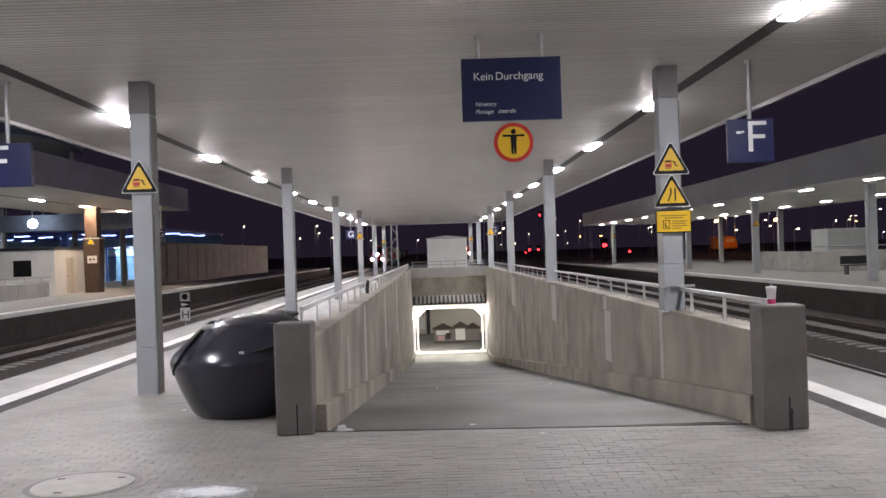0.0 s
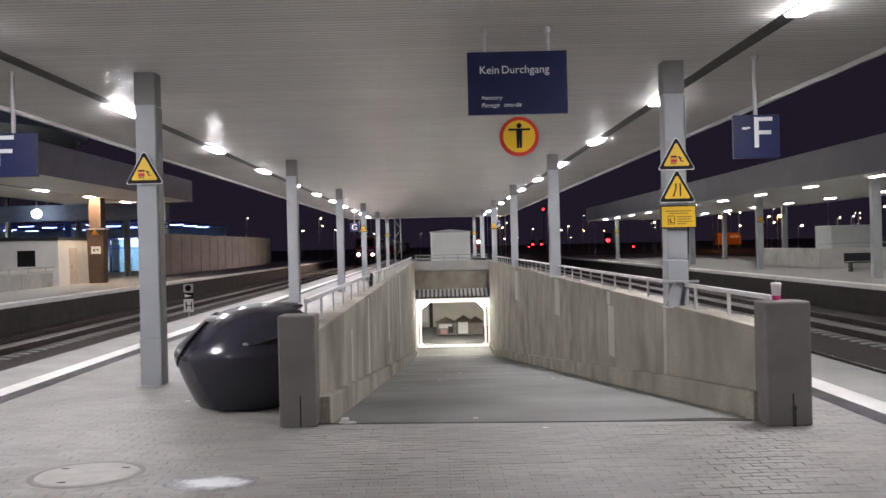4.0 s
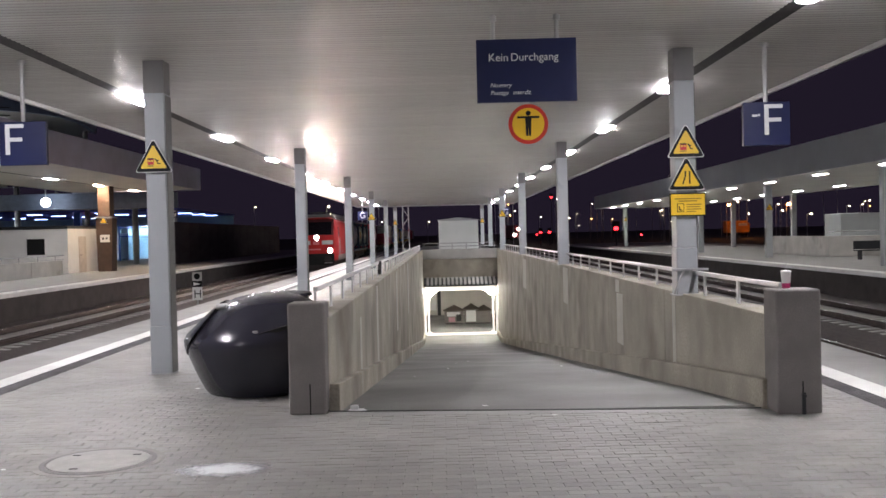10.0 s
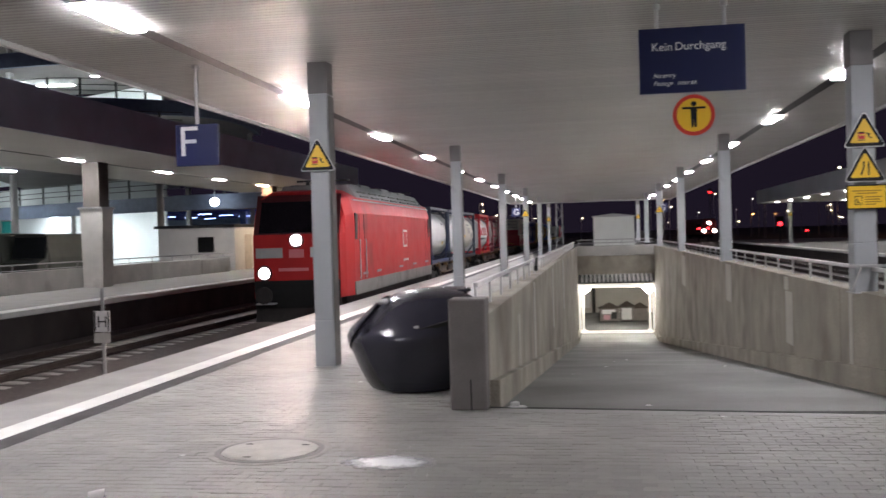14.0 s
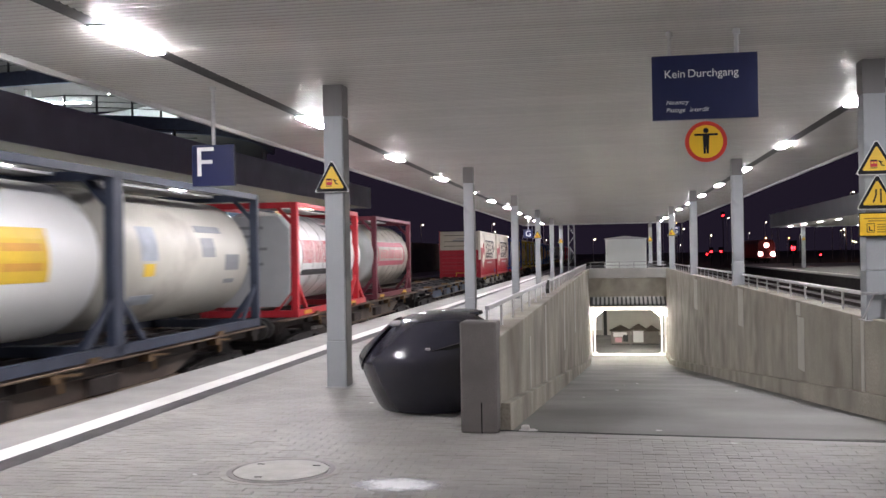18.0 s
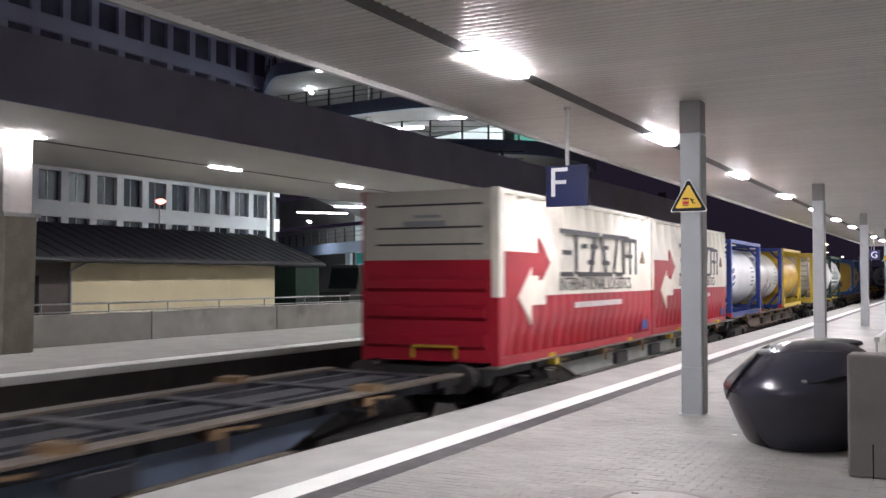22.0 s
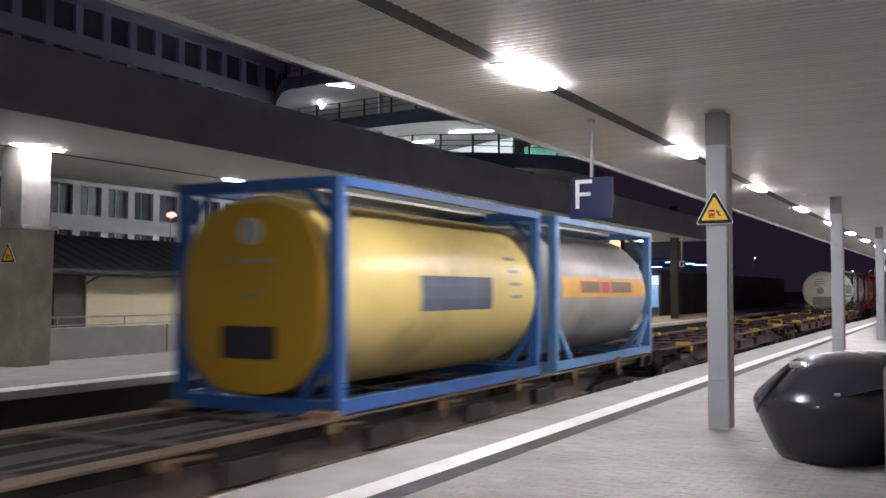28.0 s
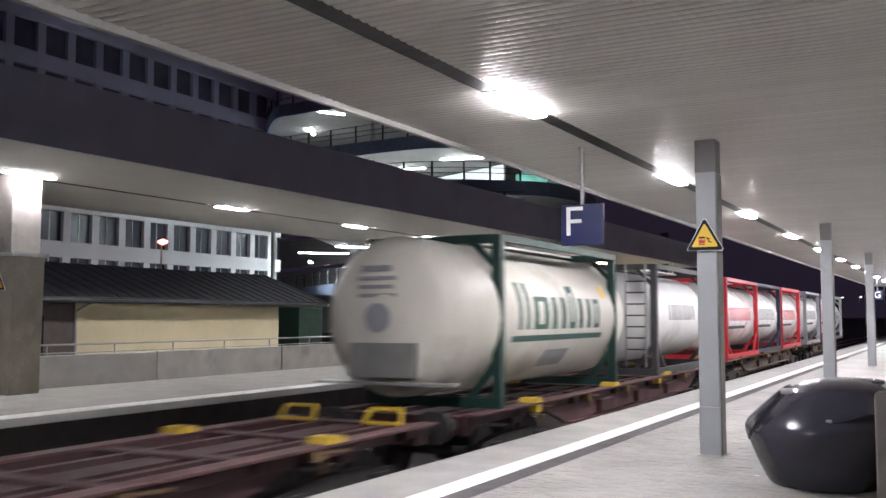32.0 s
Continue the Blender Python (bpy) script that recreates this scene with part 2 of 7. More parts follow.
def solid(name, shape, material, label="", category="", group="", kind="", smooth=False, bevel=0.0, loc=(0, 0, 0)):
    """A thing that is one mesh."""
    ob = new(name, shape.mesh(name, material, smooth, bevel))
    ob.location = loc
    return tagged(ob, label, category, group, kind)


def letters(name, text, size, material, parent, m, label="", depth=0.003, shear=0.0):
    """Raised lettering: a mesh in the xy plane of the pose m, under parent."""
    cu = bpy.data.curves.new(name, "FONT")
    cu.body, cu.size, cu.extrude, cu.shear = text, size, depth, shear
    tmp = bpy.data.objects.new(name, cu)
    scene.collection.objects.link(tmp)
    bpy.context.view_layer.update()
    me = bpy.data.meshes.new_from_object(tmp.evaluated_get(bpy.context.evaluated_depsgraph_get()))
    bpy.data.objects.remove(tmp)
    me.materials.clear()
    me.materials.append(material)
    ob = new(name, me)
    ob.parent, ob.matrix_basis = parent, m
    return tagged(ob, label)


# ---- plan (x across, y along the platform, z up from the paving) ----
EDGE_L, EDGE_R = -6.55, 5.4          # platform edges
RAMP_Y0, RAMP_Y1 = 9.4, 55.0        # ramp from the paving down to the tunnel
RAMP_L, RAMP_R = -1.24, 3.0         # inner faces of the ramp walls
RAMP_Z = -4.1
CEIL = 4.05
RAILZ = -0.84
TRACKS = (-8.22, -12.9, 7.6, 12.0)  # track centres
END_Y = 130.0


def ramp_z(y):
    return RAMP_Z * min(1.0, max(0.0, (y - RAMP_Y0) / (RAMP_Y1 - RAMP_Y0 - 4)))


# ground to the horizon, lower than the track bed, open over the underpass
g = S()
for x0, x1, y0, y1 in ((-1500, -4.0, -600, 2500), (8.0, 1500, -600, 2500), (-4.0, 8.0, 90, 2500), (-4.0, 8.0, -600, -8)):
    g.add([(x0, y0, -1.15), (x1, y0, -1.15), (x1, y1, -1.15), (x0, y1, -1.15)], [(0, 1, 2, 3)])
solid("ground", g, GROUND, "dark bare ground round the station at night", "ground", kind="structure")

# platform body: two long strips beside the ramp, a head before it and a tail behind it
p = S()
p.box(EDGE_L, RAMP_L - 0.3, RAMP_Y0, END_Y, -1.2, -0.06)
p.box(RAMP_R + 0.3, EDGE_R, RAMP_Y0, END_Y, -1.2, -0.06)
p.box(EDGE_L, EDGE_R, -8, RAMP_Y0, -1.2, -0.06)
p.box(RAMP_L - 0.3, RAMP_R + 0.3, RAMP_Y1 + 0.4, END_Y, -1.2, -0.06)
platform = solid("platform", p, CONCRETE, "long concrete island platform between railway tracks", "platform", kind="structure")

WHITE_L, WHITE_R = (-5.76, -5.45), (4.23, 4.54)
DARK_L, DARK_R = (-5.45, -5.20), (4.00, 4.23)
part("edge_slab", S().box(EDGE_L - 0.08, WHITE_L[0], -8, END_Y, -0.2, 0.0), EDGE_SLAB, platform, bevel=0.01)
part("edge_slab", S().box(WHITE_R[1], EDGE_R + 0.08, -8, END_Y, -0.2, 0.0), EDGE_SLAB, platform, bevel=0.01)
for name, (x0, x1), m in (("white_line", WHITE_L, WHITE_LINE), ("white_line", WHITE_R, WHITE_LINE), ("tactile_strip", DARK_L, TACTILE), ("tactile_strip", DARK_R, TACTILE)):
    part(name, S().box(x0, x1, -8, END_Y, -0.06, 0.0), m, platform)
grooves = S()
for x0, x1 in (DARK_L, DARK_R):
    for i in range(7):
        x = x0 + 0.02 + i * (x1 - x0 - 0.04) / 6
        grooves.box(x - 0.01, x + 0.01, -8, 45, 0.0, 0.005)
part("tactile_rib", grooves, TACTILE, platform)

# ramp floor and walls
rf = S()
pts = [(RAMP_Y0 - 0.05, -0.004)] + [(RAMP_Y0 + 1.5 * i, ramp_z(RAMP_Y0 + 1.5 * i)) for i in range(1, 29)] + [(RAMP_Y1, RAMP_Z), (90, RAMP_Z), (90, RAMP_Z - 0.3), (RAMP_Y1, RAMP_Z - 0.3), (RAMP_Y0 - 0.05, -0.5)]
rf.prism(pts, "x", RAMP_L - 0.02, RAMP_R + 0.02)
solid("ramp", rf, RAMP_FLOOR, "grey asphalt ramp sloping down to an underpass", "ramp", kind="structure")
solid("threshold", S().prism([(RAMP_L, 9.50), (RAMP_R, 9.12), (RAMP_R, 9.17), (RAMP_L, 9.55)], "z", -0.05, 0.004), GROOVE, "dark joint across the top of the ramp", "joint", kind="structure")


def ramp_wall(name, x0, x1, y0, z_a, z_b):
    w = thing(name, label="board-marked concrete retaining wall along the ramp", category="wall", kind="structure")
    n = 10
    for i in range(n):
        a, b = y0 + (RAMP_Y1 - y0) * i / n, y0 + (RAMP_Y1 - y0) * (i + 1) / n - 0.02
        za, zb = z_a + (z_b - z_a) * i / n, z_a + (z_b - z_a) * (i + 1) / n
        part("wall_panel", S().prism([(a, ramp_z(a) - 0.6), (b, ramp_z(b) - 0.6), (b, zb), (a, za)], "x", x0, x1), CONCRETE, w, bevel=0.012)
    part("wall_core", S().prism([(y0, -1), (RAMP_Y1, RAMP_Z - 0.5), (RAMP_Y1, z_b - 0.02), (y0, z_a - 0.02)], "x", x0 + 0.01, x1 - 0.01), GROOVE, w)
    return w


wl = ramp_wall("ramp_wall_west", RAMP_L - 0.32, RAMP_L, 9.6, 0.92, 0.84)
wr = ramp_wall("ramp_wall_east", RAMP_R, RAMP_R + 0.32, 8.95, 0.88, 0.84)
# plinth along the foot of each wall
for w, x0, x1, y0 in ((wl, RAMP_L, RAMP_L + 0.10, 9.6), (wr, RAMP_R - 0.10, RAMP_R, 9.1)):
    poly = [(y0, 0.28 + ramp_z(y0)), (y0, -0.5)] + [(y, ramp_z(y) - 0.3) for y in (20, 35, RAMP_Y1)] + [(y, ramp_z(y) + 0.28) for y in (RAMP_Y1, 51, 35, 20, 12)]
    part("plinth", S().prism(poly, "x", x0, x1), CONCRETE, w, bevel=0.01)
# patched repairs on the walls
for w, side, y, z0, z1, d in ((wr, 1, 16.7, -0.28, 0.60, 0.55), (wr, 1, 17.0, 0.62, 0.84, 0.35), (wr, 1, 24.0, -0.1, 0.80, 0.9), (wr, 1, 12.9, -0.30, 0.84, 0.16), (wr, 1, 36.0, -0.4, 0.7, 1.4), (wl, -1, 16.5, -0.5, 0.86, 0.35), (wl, -1, 23.5, -0.6, 0.82, 0.5), (wl, -1, 13.2, -0.45, 0.6, 0.2), (wl, -1, 31.0, -0.8, 0.8, 0.7)):
    x = RAMP_R if side > 0 else RAMP_L
    a, b = sorted((x - side * 0.006, x + side * 0.05))
    part("repair_patch", S().box(a, b, y, y + d, z0, z1), PATCH, w, "pale mortar repair patch")

# end wall over the tunnel mouth, with the opening below
end = thing("tunnel_front", label="concrete end wall above a lit underpass mouth", category="wall", kind="structure")
OPEN_L, OPEN_R, OPEN_T = RAMP_L + 0.02, RAMP_R - 0.02, -1.28
part("wall_panel", S().box(RAMP_L - 0.3, RAMP_R + 0.3, RAMP_Y1 + 0.02, RAMP_Y1 + 0.4, 0.32, 0.86), CONCRETE_PALE, end, bevel=0.02)
part("wall_panel", S().box(RAMP_L - 0.3, RAMP_R + 0.3, RAMP_Y1 + 0.06, RAMP_Y1 + 0.4, OPEN_T, 0.3), CONCRETE, end)
part("jamb", S().box(RAMP_L - 0.3, OPEN_L, RAMP_Y1 + 0.06, RAMP_Y1 + 0.4, RAMP_Z - 0.3, OPEN_T), CONCRETE_PALE, end)
part("jamb", S().box(OPEN_R, RAMP_R + 0.3, RAMP_Y1 + 0.06, RAMP_Y1 + 0.4, RAMP_Z - 0.3, OPEN_T), CONCRETE_PALE, end)
for i in range(17):
    x = RAMP_L + 0.2 + i * 0.235
    part("roof_rib", S().prism([(RAMP_Y1 - 0.9, -1.16), (RAMP_Y1 + 0.05, -0.78), (RAMP_Y1 + 0.05, -0.72), (RAMP_Y1 - 0.9, -1.08)], "x", x, x + 0.13), CONCRETE_PALE, end)
part("rain_roof", S().prism([(RAMP_Y1 - 0.9, -1.2), (RAMP_Y1 + 0.05, -0.82), (RAMP_Y1 + 0.05, -0.76), (RAMP_Y1 - 0.9, -1.14)], "x", RAMP_L + 0.05, RAMP_R - 0.05), GROOVE, end)

# underpass behind it, with its far wall
up = thing("underpass", label="pale underpass beyond the ramp", category="underpass", kind="structure")
part("side_wall", S().box(-7.3, -7.0, 55.4, 90, RAMP_Z - 0.3, -1.0), CONCRETE_PALE, up)
part("side_wall", S().box(8.6, 8.9, 55.4, 90, RAMP_Z - 0.3, -1.0), CONCRETE_PALE, up)
part("back_wall", S().box(-7.3, 8.9, 69.6, 70.0, RAMP_Z - 0.3, -1.0), mat("cream_wall", (0.62, 0.60, 0.54), 0.8, var=0.12, scale=0.8), up)
part("floor", S().box(-7.3, 8.9, 55.2, 90, RAMP_Z - 0.35, RAMP_Z - 0.004), mat("brown_floor", (0.16, 0.12, 0.10), 0.8, var=0.3), up)
solid("underpass_ceiling", S().box(-7.3, 8.9, 55.4, 90, -1.2, -1.1), CONCRETE_PALE, "low pale underpass ceiling", "ceiling", kind="structure")

# ---- canopy over the platform ----
CAN_L, CAN_R, CAN_Y0, CAN_Y1 = -6.7, 5.55, -6.0, 76.0
STRIP_L, STRIP_R = -5.05, 3.72
ceil = S()
y, n = CAN_Y0, 0
while y < CAN_Y1 - 0.01:
    for x0, x1 in ((CAN_L, STRIP_L - 0.11), (STRIP_L + 0.11, STRIP_R - 0.11), (STRIP_R + 0.11, CAN_R)):
        ceil.prism([(y, CEIL + 0.015)] + [(y + 0.058 + 0.052 * k, CEIL + 0.009 * k * k) for k in (-1.0, -0.8, -0.6, -0.4, -0.2, 0.0, 0.2, 0.4, 0.6, 0.8, 1.0)] + [(y + 0.116, CEIL + 0.015)], "x", x0, x1)
    y += 0.12
solid("ceiling", ceil, CEILING, "pale metal plank ceiling under the platform canopy", "ceiling", kind="structure", smooth=True)
roof = S().box(CAN_L, CAN_R, CAN_Y0, CAN_Y1, CEIL + 0.10, CEIL + 0.5)
solid("canopy_roof", roof, GROOVE, "flat dark canopy roof slab", "roof", kind="structure")
fs = S()
fs.box(CAN_L - 0.06, CAN_L, CAN_Y0, CAN_Y1, CEIL - 0.06, CEIL + 0.55)
fs.box(CAN_R, CAN_R + 0.06, CAN_Y0, CAN_Y1, CEIL - 0.06, CEIL + 0.55)
fs.box(CAN_L - 0.06, CAN_R + 0.06, CAN_Y1, CAN_Y1 + 0.06, CEIL - 0.1, CEIL + 0.55)
solid("canopy_trim", fs, FASCIA, "grey metal edge trim of the canopy", "trim", kind="structure")

# ---- tracks ----
def track(name, xc, slope, y0, y1, near):
    t = thing(name, (xc, 0, RAILZ), "ballasted railway track with concrete sleepers", "railway track", kind="structure", rz=math.degrees(math.atan(-slope)))
    for sx in (-0.75, 0.75):
        part("rail", S().prism([(sx - 0.07, -0.17), (sx + 0.07, -0.17), (sx + 0.07, -0.155), (sx + 0.012, -0.13), (sx + 0.012, -0.05), (sx + 0.036, -0.035), (sx + 0.036, -0.004), (sx - 0.036, -0.004), (sx - 0.036, -0.035), (sx - 0.012, -0.05), (sx - 0.012, -0.13), (sx - 0.07, -0.155)], "y", y0, y1), RAIL, t, "rusty rail")
        part("rail_head", S().box(sx - 0.033, sx + 0.033, y0, y1, -0.004, 0.0), RAIL_TOP, t, "polished running surface")
    me = S().prism([(-1.3, -0.32), (1.3, -0.32), (1.3, -0.20), (1.0, -0.17), (-1.0, -0.17), (-1.3, -0.20)], "y", -0.13, 0.13).mesh("sleeper", SLEEPER)
    count = 0
    y = near
    while count < 90:
        part("sleeper", me, None, t, loc=(0, y, 0))
        y += 0.62
        count += 1
    rest = S()
    while y < 150:
        rest.box(-1.3, 1.3, y - 0.13, y + 0.13, -0.32, -0.175)
        y += 0.62
    tagged(part("far_sleepers", rest, SLEEPER, t), kind="stuff")
    bed = S().prism([(-2.3, -0.5), (2.3, -0.5), (1.9, -0.215), (-1.9, -0.215)], "y", y0, y1)
    part("ballast_bed", bed, BALLAST, t)
    return t


track("track_near", TRACKS[0], -0.018, -60, 520, 4.0)
track("track_west", TRACKS[1], 0.0, -60, 520, 8.0)
track("track_east_near", TRACKS[2], 0.0, -60, 520, 6.0)
track("track_east", TRACKS[3], 0.0, -60, 520, 8.0)

# ---- things on the platform ----
# dark lamp channels between the planks
for x, nm in ((STRIP_L, "lamp_channel_west"), (STRIP_R, "lamp_channel_east")):
    solid(nm, S().box(x - 0.105, x + 0.105, CAN_Y0, CAN_Y1, CEIL + 0.004, CEIL + 0.1), GROOVE, "long dark recessed channel that carries the canopy lamps", "lamp channel", kind="structure")


def strip_lamp(x, y, z, group, m=None, length=1.25):
    t = thing("ceiling_lamp", (x, y, z), "bright white strip lamp set in the canopy soffit", "lamp", group)
    h = length / 2
    part("housing", S().box(-0.105, 0.105, -h - 0.04, h + 0.04, -0.012, 0.06), GALV, t)
    part("diffuser", S().prism([(-0.10, -0.012), (-0.085, -0.036), (0.085, -0.036), (0.10, -0.012)], "y", -h, h), m or LAMP_WHITE, t)
    return t


first = strip_lamp(STRIP_L, 3.0, CEIL, "lamps in the canopy soffit")
for i in range(12):
    for x in (STRIP_L, STRIP_R):
        if i and x < 0:
            copy_thing(first, pose(x, 3.0 + 6.4 * i, CEIL))
        elif x > 0:
            strip_lamp(x, 3.0 + 6.4 * i, CEIL, "lamps in the canopy soffit", LAMP_EAST)

# columns
COL_L, COL_R, COL_Y, COL_STEP = -3.76, 3.07, 12.5, 12.7
def platform_column(x, z0):
    t = thing("canopy_column", (x, COL_Y, 0), "pale grey painted steel canopy column", "column", "columns of the platform canopy")
    part("shaft", S().box(-0.13, 0.13, 0.0, 0.28, z0 + 0.62, CEIL - 0.42), STEEL, t, bevel=0.012)
    part("foot", S().box(-0.135, 0.135, -0.004, 0.285, z0, z0 + 0.62), STEEL, t, "slightly wider foot in the shaft's paint", bevel=0.012)
    part("head", S().box(-0.132, 0.132, -0.003, 0.283, CEIL - 0.42, CEIL), STEEL_DARK, t, "dark column head")
    # thin dark sheet over the east face: its shade is put in as colour
    part("side_flange", S().box(0.136, 0.146, 0.02, 0.26, z0, CEIL - 0.45), STEEL_DARK, t, "thin dark sheet that puts shade on the column's side face")
    part("base_plate", S().box(-0.16, 0.16, -0.03, 0.31, z0, z0 + 0.012), GALV, t, bevel=0.003)
    return t


for x, z0 in ((COL_L, 0.0), (COL_R, 0.85)):
    col = platform_column(x, z0)
    for i in range(1, 6):
        copy_thing(col, pose(x, COL_Y + COL_STEP * i, 0))


def warning_triangle(x, y, z, group, side=0.475, sub=False):
    t = thing("warning_sign", (x, y, z), "yellow triangular warning sign about overhead wires, black border", "sign", group)
    h = side * 0.5

    def tri(r, a, b):
        return S().prism([(-r * 0.98, -r * 0.62), (-r * 0.92, -r * 0.72), (r * 0.92, -r * 0.72), (r * 0.98, -r * 0.62), (r * 0.07, r * 1.02), (-r * 0.07, r * 1.02)], "y", a, b)
    part("border", tri(h, -0.02, 0.0), WHITE, t, "thin white rim")
    part("inner_border", tri(h * 0.95, -0.022, -0.02), BLACK, t)
    part("face", tri(h * 0.70, -0.0245, -0.022), YELLOW, t)
    if not sub:
        part("wagon_symbol", S().box(-0.075, 0.005, -0.029, -0.0245, -0.075, -0.005), RED_SIGN, t)
        part("wagon_roof", S().prism([(-0.08, -0.005), (0.01, -0.005), (0.0, 0.012), (-0.07, 0.012)], "y", -0.0285, -0.0245), BLACK, t)
        for q in (-0.066, -0.03):
            part("wagon_window", S().box(q, q + 0.026, -0.0305, -0.029, -0.034, -0.014), YELLOW, t)
        part("arm_symbol", S().prism([(0.018, 0.0), (0.03, 0.008), (0.05, -0.012), (0.066, -0.008), (0.068, -0.02), (0.05, -0.026), (0.062, -0.05), (0.088, -0.056), (0.088, -0.066), (0.05, -0.062), (0.038, -0.028)], "y", -0.0295, -0.0245), BLACK, t)
        part("ground_symbol", S().box(-0.075, 0.0, -0.0285, -0.0245, -0.092, -0.083), BLACK, t)
    else:
        for a in (-0.06, 0.03):
            part("stroke", S().prism([(a, -0.09), (a + 0.018, -0.09), (a + 0.018 + (0.035 if a < 0 else 0), 0.01), (a + 0.018 + (0.035 if a < 0 else 0), 0.075), (a + (0.035 if a < 0 else 0), 0.075), (a + (0.035 if a < 0 else 0), 0.01)], "y", -0.029, -0.0245), BLACK, t)
    part("clamp", S().box(-0.15, 0.15, 0.0, 0.03, -0.17, -0.15), GALV, t)
    return t


wt = warning_triangle(COL_L - 0.01, COL_Y - 0.035, 2.775, "warning signs on the columns")
warning_triangle(COL_R, COL_Y - 0.035, 2.80, "warning signs on the columns")
warning_triangle(COL_R, COL_Y - 0.035, 2.38, "warning signs on the columns", 0.475, True)
for i in (3, 5):
    for x in (COL_L, COL_R):
        copy_thing(wt, pose(x, COL_Y + COL_STEP * i - 0.035, 2.7))
pn = thing("notice_sign", (COL_R, COL_Y - 0.03, 2.025), "yellow rectangular notice panel with small black print", "sign")
part("border", S().box(-0.232, 0.232, -0.02, 0.0, -0.148, 0.148), BLACK, pn, bevel=0.006)
part("face", S().box(-0.217, 0.217, -0.024, -0.02, -0.133, 0.133), YELLOW, pn)
for k, (x0, x1, z) in enumerate(((-0.17, 0.17, 0.075), (-0.12, 0.12, 0.045), (-0.02, 0.17, 0.0), (-0.02, 0.15, -0.03), (-0.02, 0.17, -0.06), (-0.02, 0.1, -0.09))):
    part("print_line", S().box(x0, x1, -0.026, -0.024, z - 0.007, z + 0.007), mat("ochre_print", (0.35, 0.2, 0.01), 0.6, bump=0) if k == 0 else bpy.data.materials["ochre_print"], pn)
part("pictogram_box", S().box(-0.14, -0.05, -0.026, -0.024, -0.095, 0.015), BLACK, pn)
part("pictogram_face", S().box(-0.132, -0.058, -0.0275, -0.026, -0.087, 0.007), YELLOW, pn)
part("pictogram", S().prism([(-0.12, -0.02), (-0.105, -0.02), (-0.10, -0.06), (-0.07, -0.07), (-0.072, -0.08), (-0.115, -0.072)], "y", -0.029, -0.0275), BLACK, pn)

# hanging blue no-entry board with a round sign below it
kd = thing("no_entry_board", (0.862, 10.4, 3.453), "blue hanging board reading Kein Durchgang, No entry, Passage interdit", "sign")
part("board", S().box(-0.535, 0.535, -0.03, 0.03, -0.34, 0.335), BLUE_SIGN, kd, bevel=0.006)
for x in (-0.35, 0.33):
    part("hanger", S().tube((x, 0, 0.33), (x, 0, 0.60), 0.022), GALV, kd, smooth=True)
    part("hanger_collar", S().tube((x, 0, 0.53), (x, 0, 0.585), 0.038, 12), GALV, kd, smooth=True)
face = lambda x, z, d=-0.032: pose(x, d, z, 90, 0, 0)
letters("main_word", "Kein", 0.118, WHITE, kd, face(-0.41, 0.10))
letters("main_word", "Durchgang", 0.118, WHITE, kd, face(-0.172, 0.10))
for word, x, z in (("No", -0.395, -0.178), ("entry", -0.305, -0.178), ("Passage", -0.395, -0.258), ("interdit", -0.155, -0.258)):
    letters("small_word", word, 0.064, WHITE, kd, face(x, z), shear=0.25)
ne = thing("round_sign", (0.868, 10.4, 2.878), "round yellow sign with a red rim and a black pictogram", "sign")
part("rim", S().lathe([(0.213, -0.012), (0.213, 0.012)], 40, axis="y"), RED_SIGN, ne)
part("face", S().lathe([(0.172, -0.016), (0.172, 0.0)], 40, axis="y"), YELLOW, ne)
part("pictogram", S().prism([(-0.034, 0.075), (-0.03, -0.02), (-0.026, -0.125), (-0.004, -0.125), (0.0, -0.03), (0.004, -0.125), (0.026, -0.125), (0.03, -0.02), (0.034, 0.075)], "y", -0.020, -0.016).box(-0.118, 0.118, -0.0205, -0.016, 0.062, 0.084).lathe([(0.028, -0.020), (0.028, -0.016)], 14, (0, 0, 0.115), "y"), BLACK, ne)
part("rod", S().tube((0, 0, 0.213), (0, 0, 0.25), 0.012), GALV, ne)


def sector_sign(letter, x, y, z, shift=0.0, mark=0.0):
    t = thing("sector_sign", (x, y, z), "dark blue hanging platform sector board with white letter " + letter, "sign", "platform sector signs")
    part("board", S().box(-0.295, 0.295, -0.02, 0.06, -0.275, 0.275), BLUE_SIGN, t, bevel=0.008)
    if letter == "F":
        a, b, c, d = shift - 0.117, shift + 0.117, -0.14, 0.245
        part("letter", S().prism([(a, c), (a + 0.056, c), (a + 0.056, 0.025), (b - 0.02, 0.025), (b - 0.02, 0.075), (a + 0.056, 0.075), (a + 0.056, d - 0.05), (b, d - 0.05), (b, d), (a, d)], "y", -0.025, -0.02), WHITE, t)
    else:
        letters("letter", letter, 0.52, WHITE, t, pose(-0.18 + shift, -0.023, -0.16, 90, 0, 0))
    if mark:
        part("small_mark", S().box(mark - 0.045, mark + 0.02, -0.0235, -0.02, 0.09, 0.12).box(mark + 0.025, mark + 0.055, -0.0235, -0.02, 0.10, 0.125), WHITE, t, "small white arrow mark")
    part("hanger", S().tube((0, 0.02, 0.275), (0, 0.02, CEIL - z), 0.028, 10), GALV, t, smooth=True)
    part("hanger_collar", S().tube((0, 0.02, CEIL - z - 0.05), (0, 0.02, CEIL - z), 0.05, 12), GALV, t, smooth=True)
    return t


sector_sign("F", -5.35, 12.25, 2.995, -0.10)
sector_sign("F", 4.06, 12.3, 3.02, 0.085, -0.14)
sector_sign("G", -5.05, 60.5, 3.0)
sector_sign("G", 3.88, 60.5, 3.0)

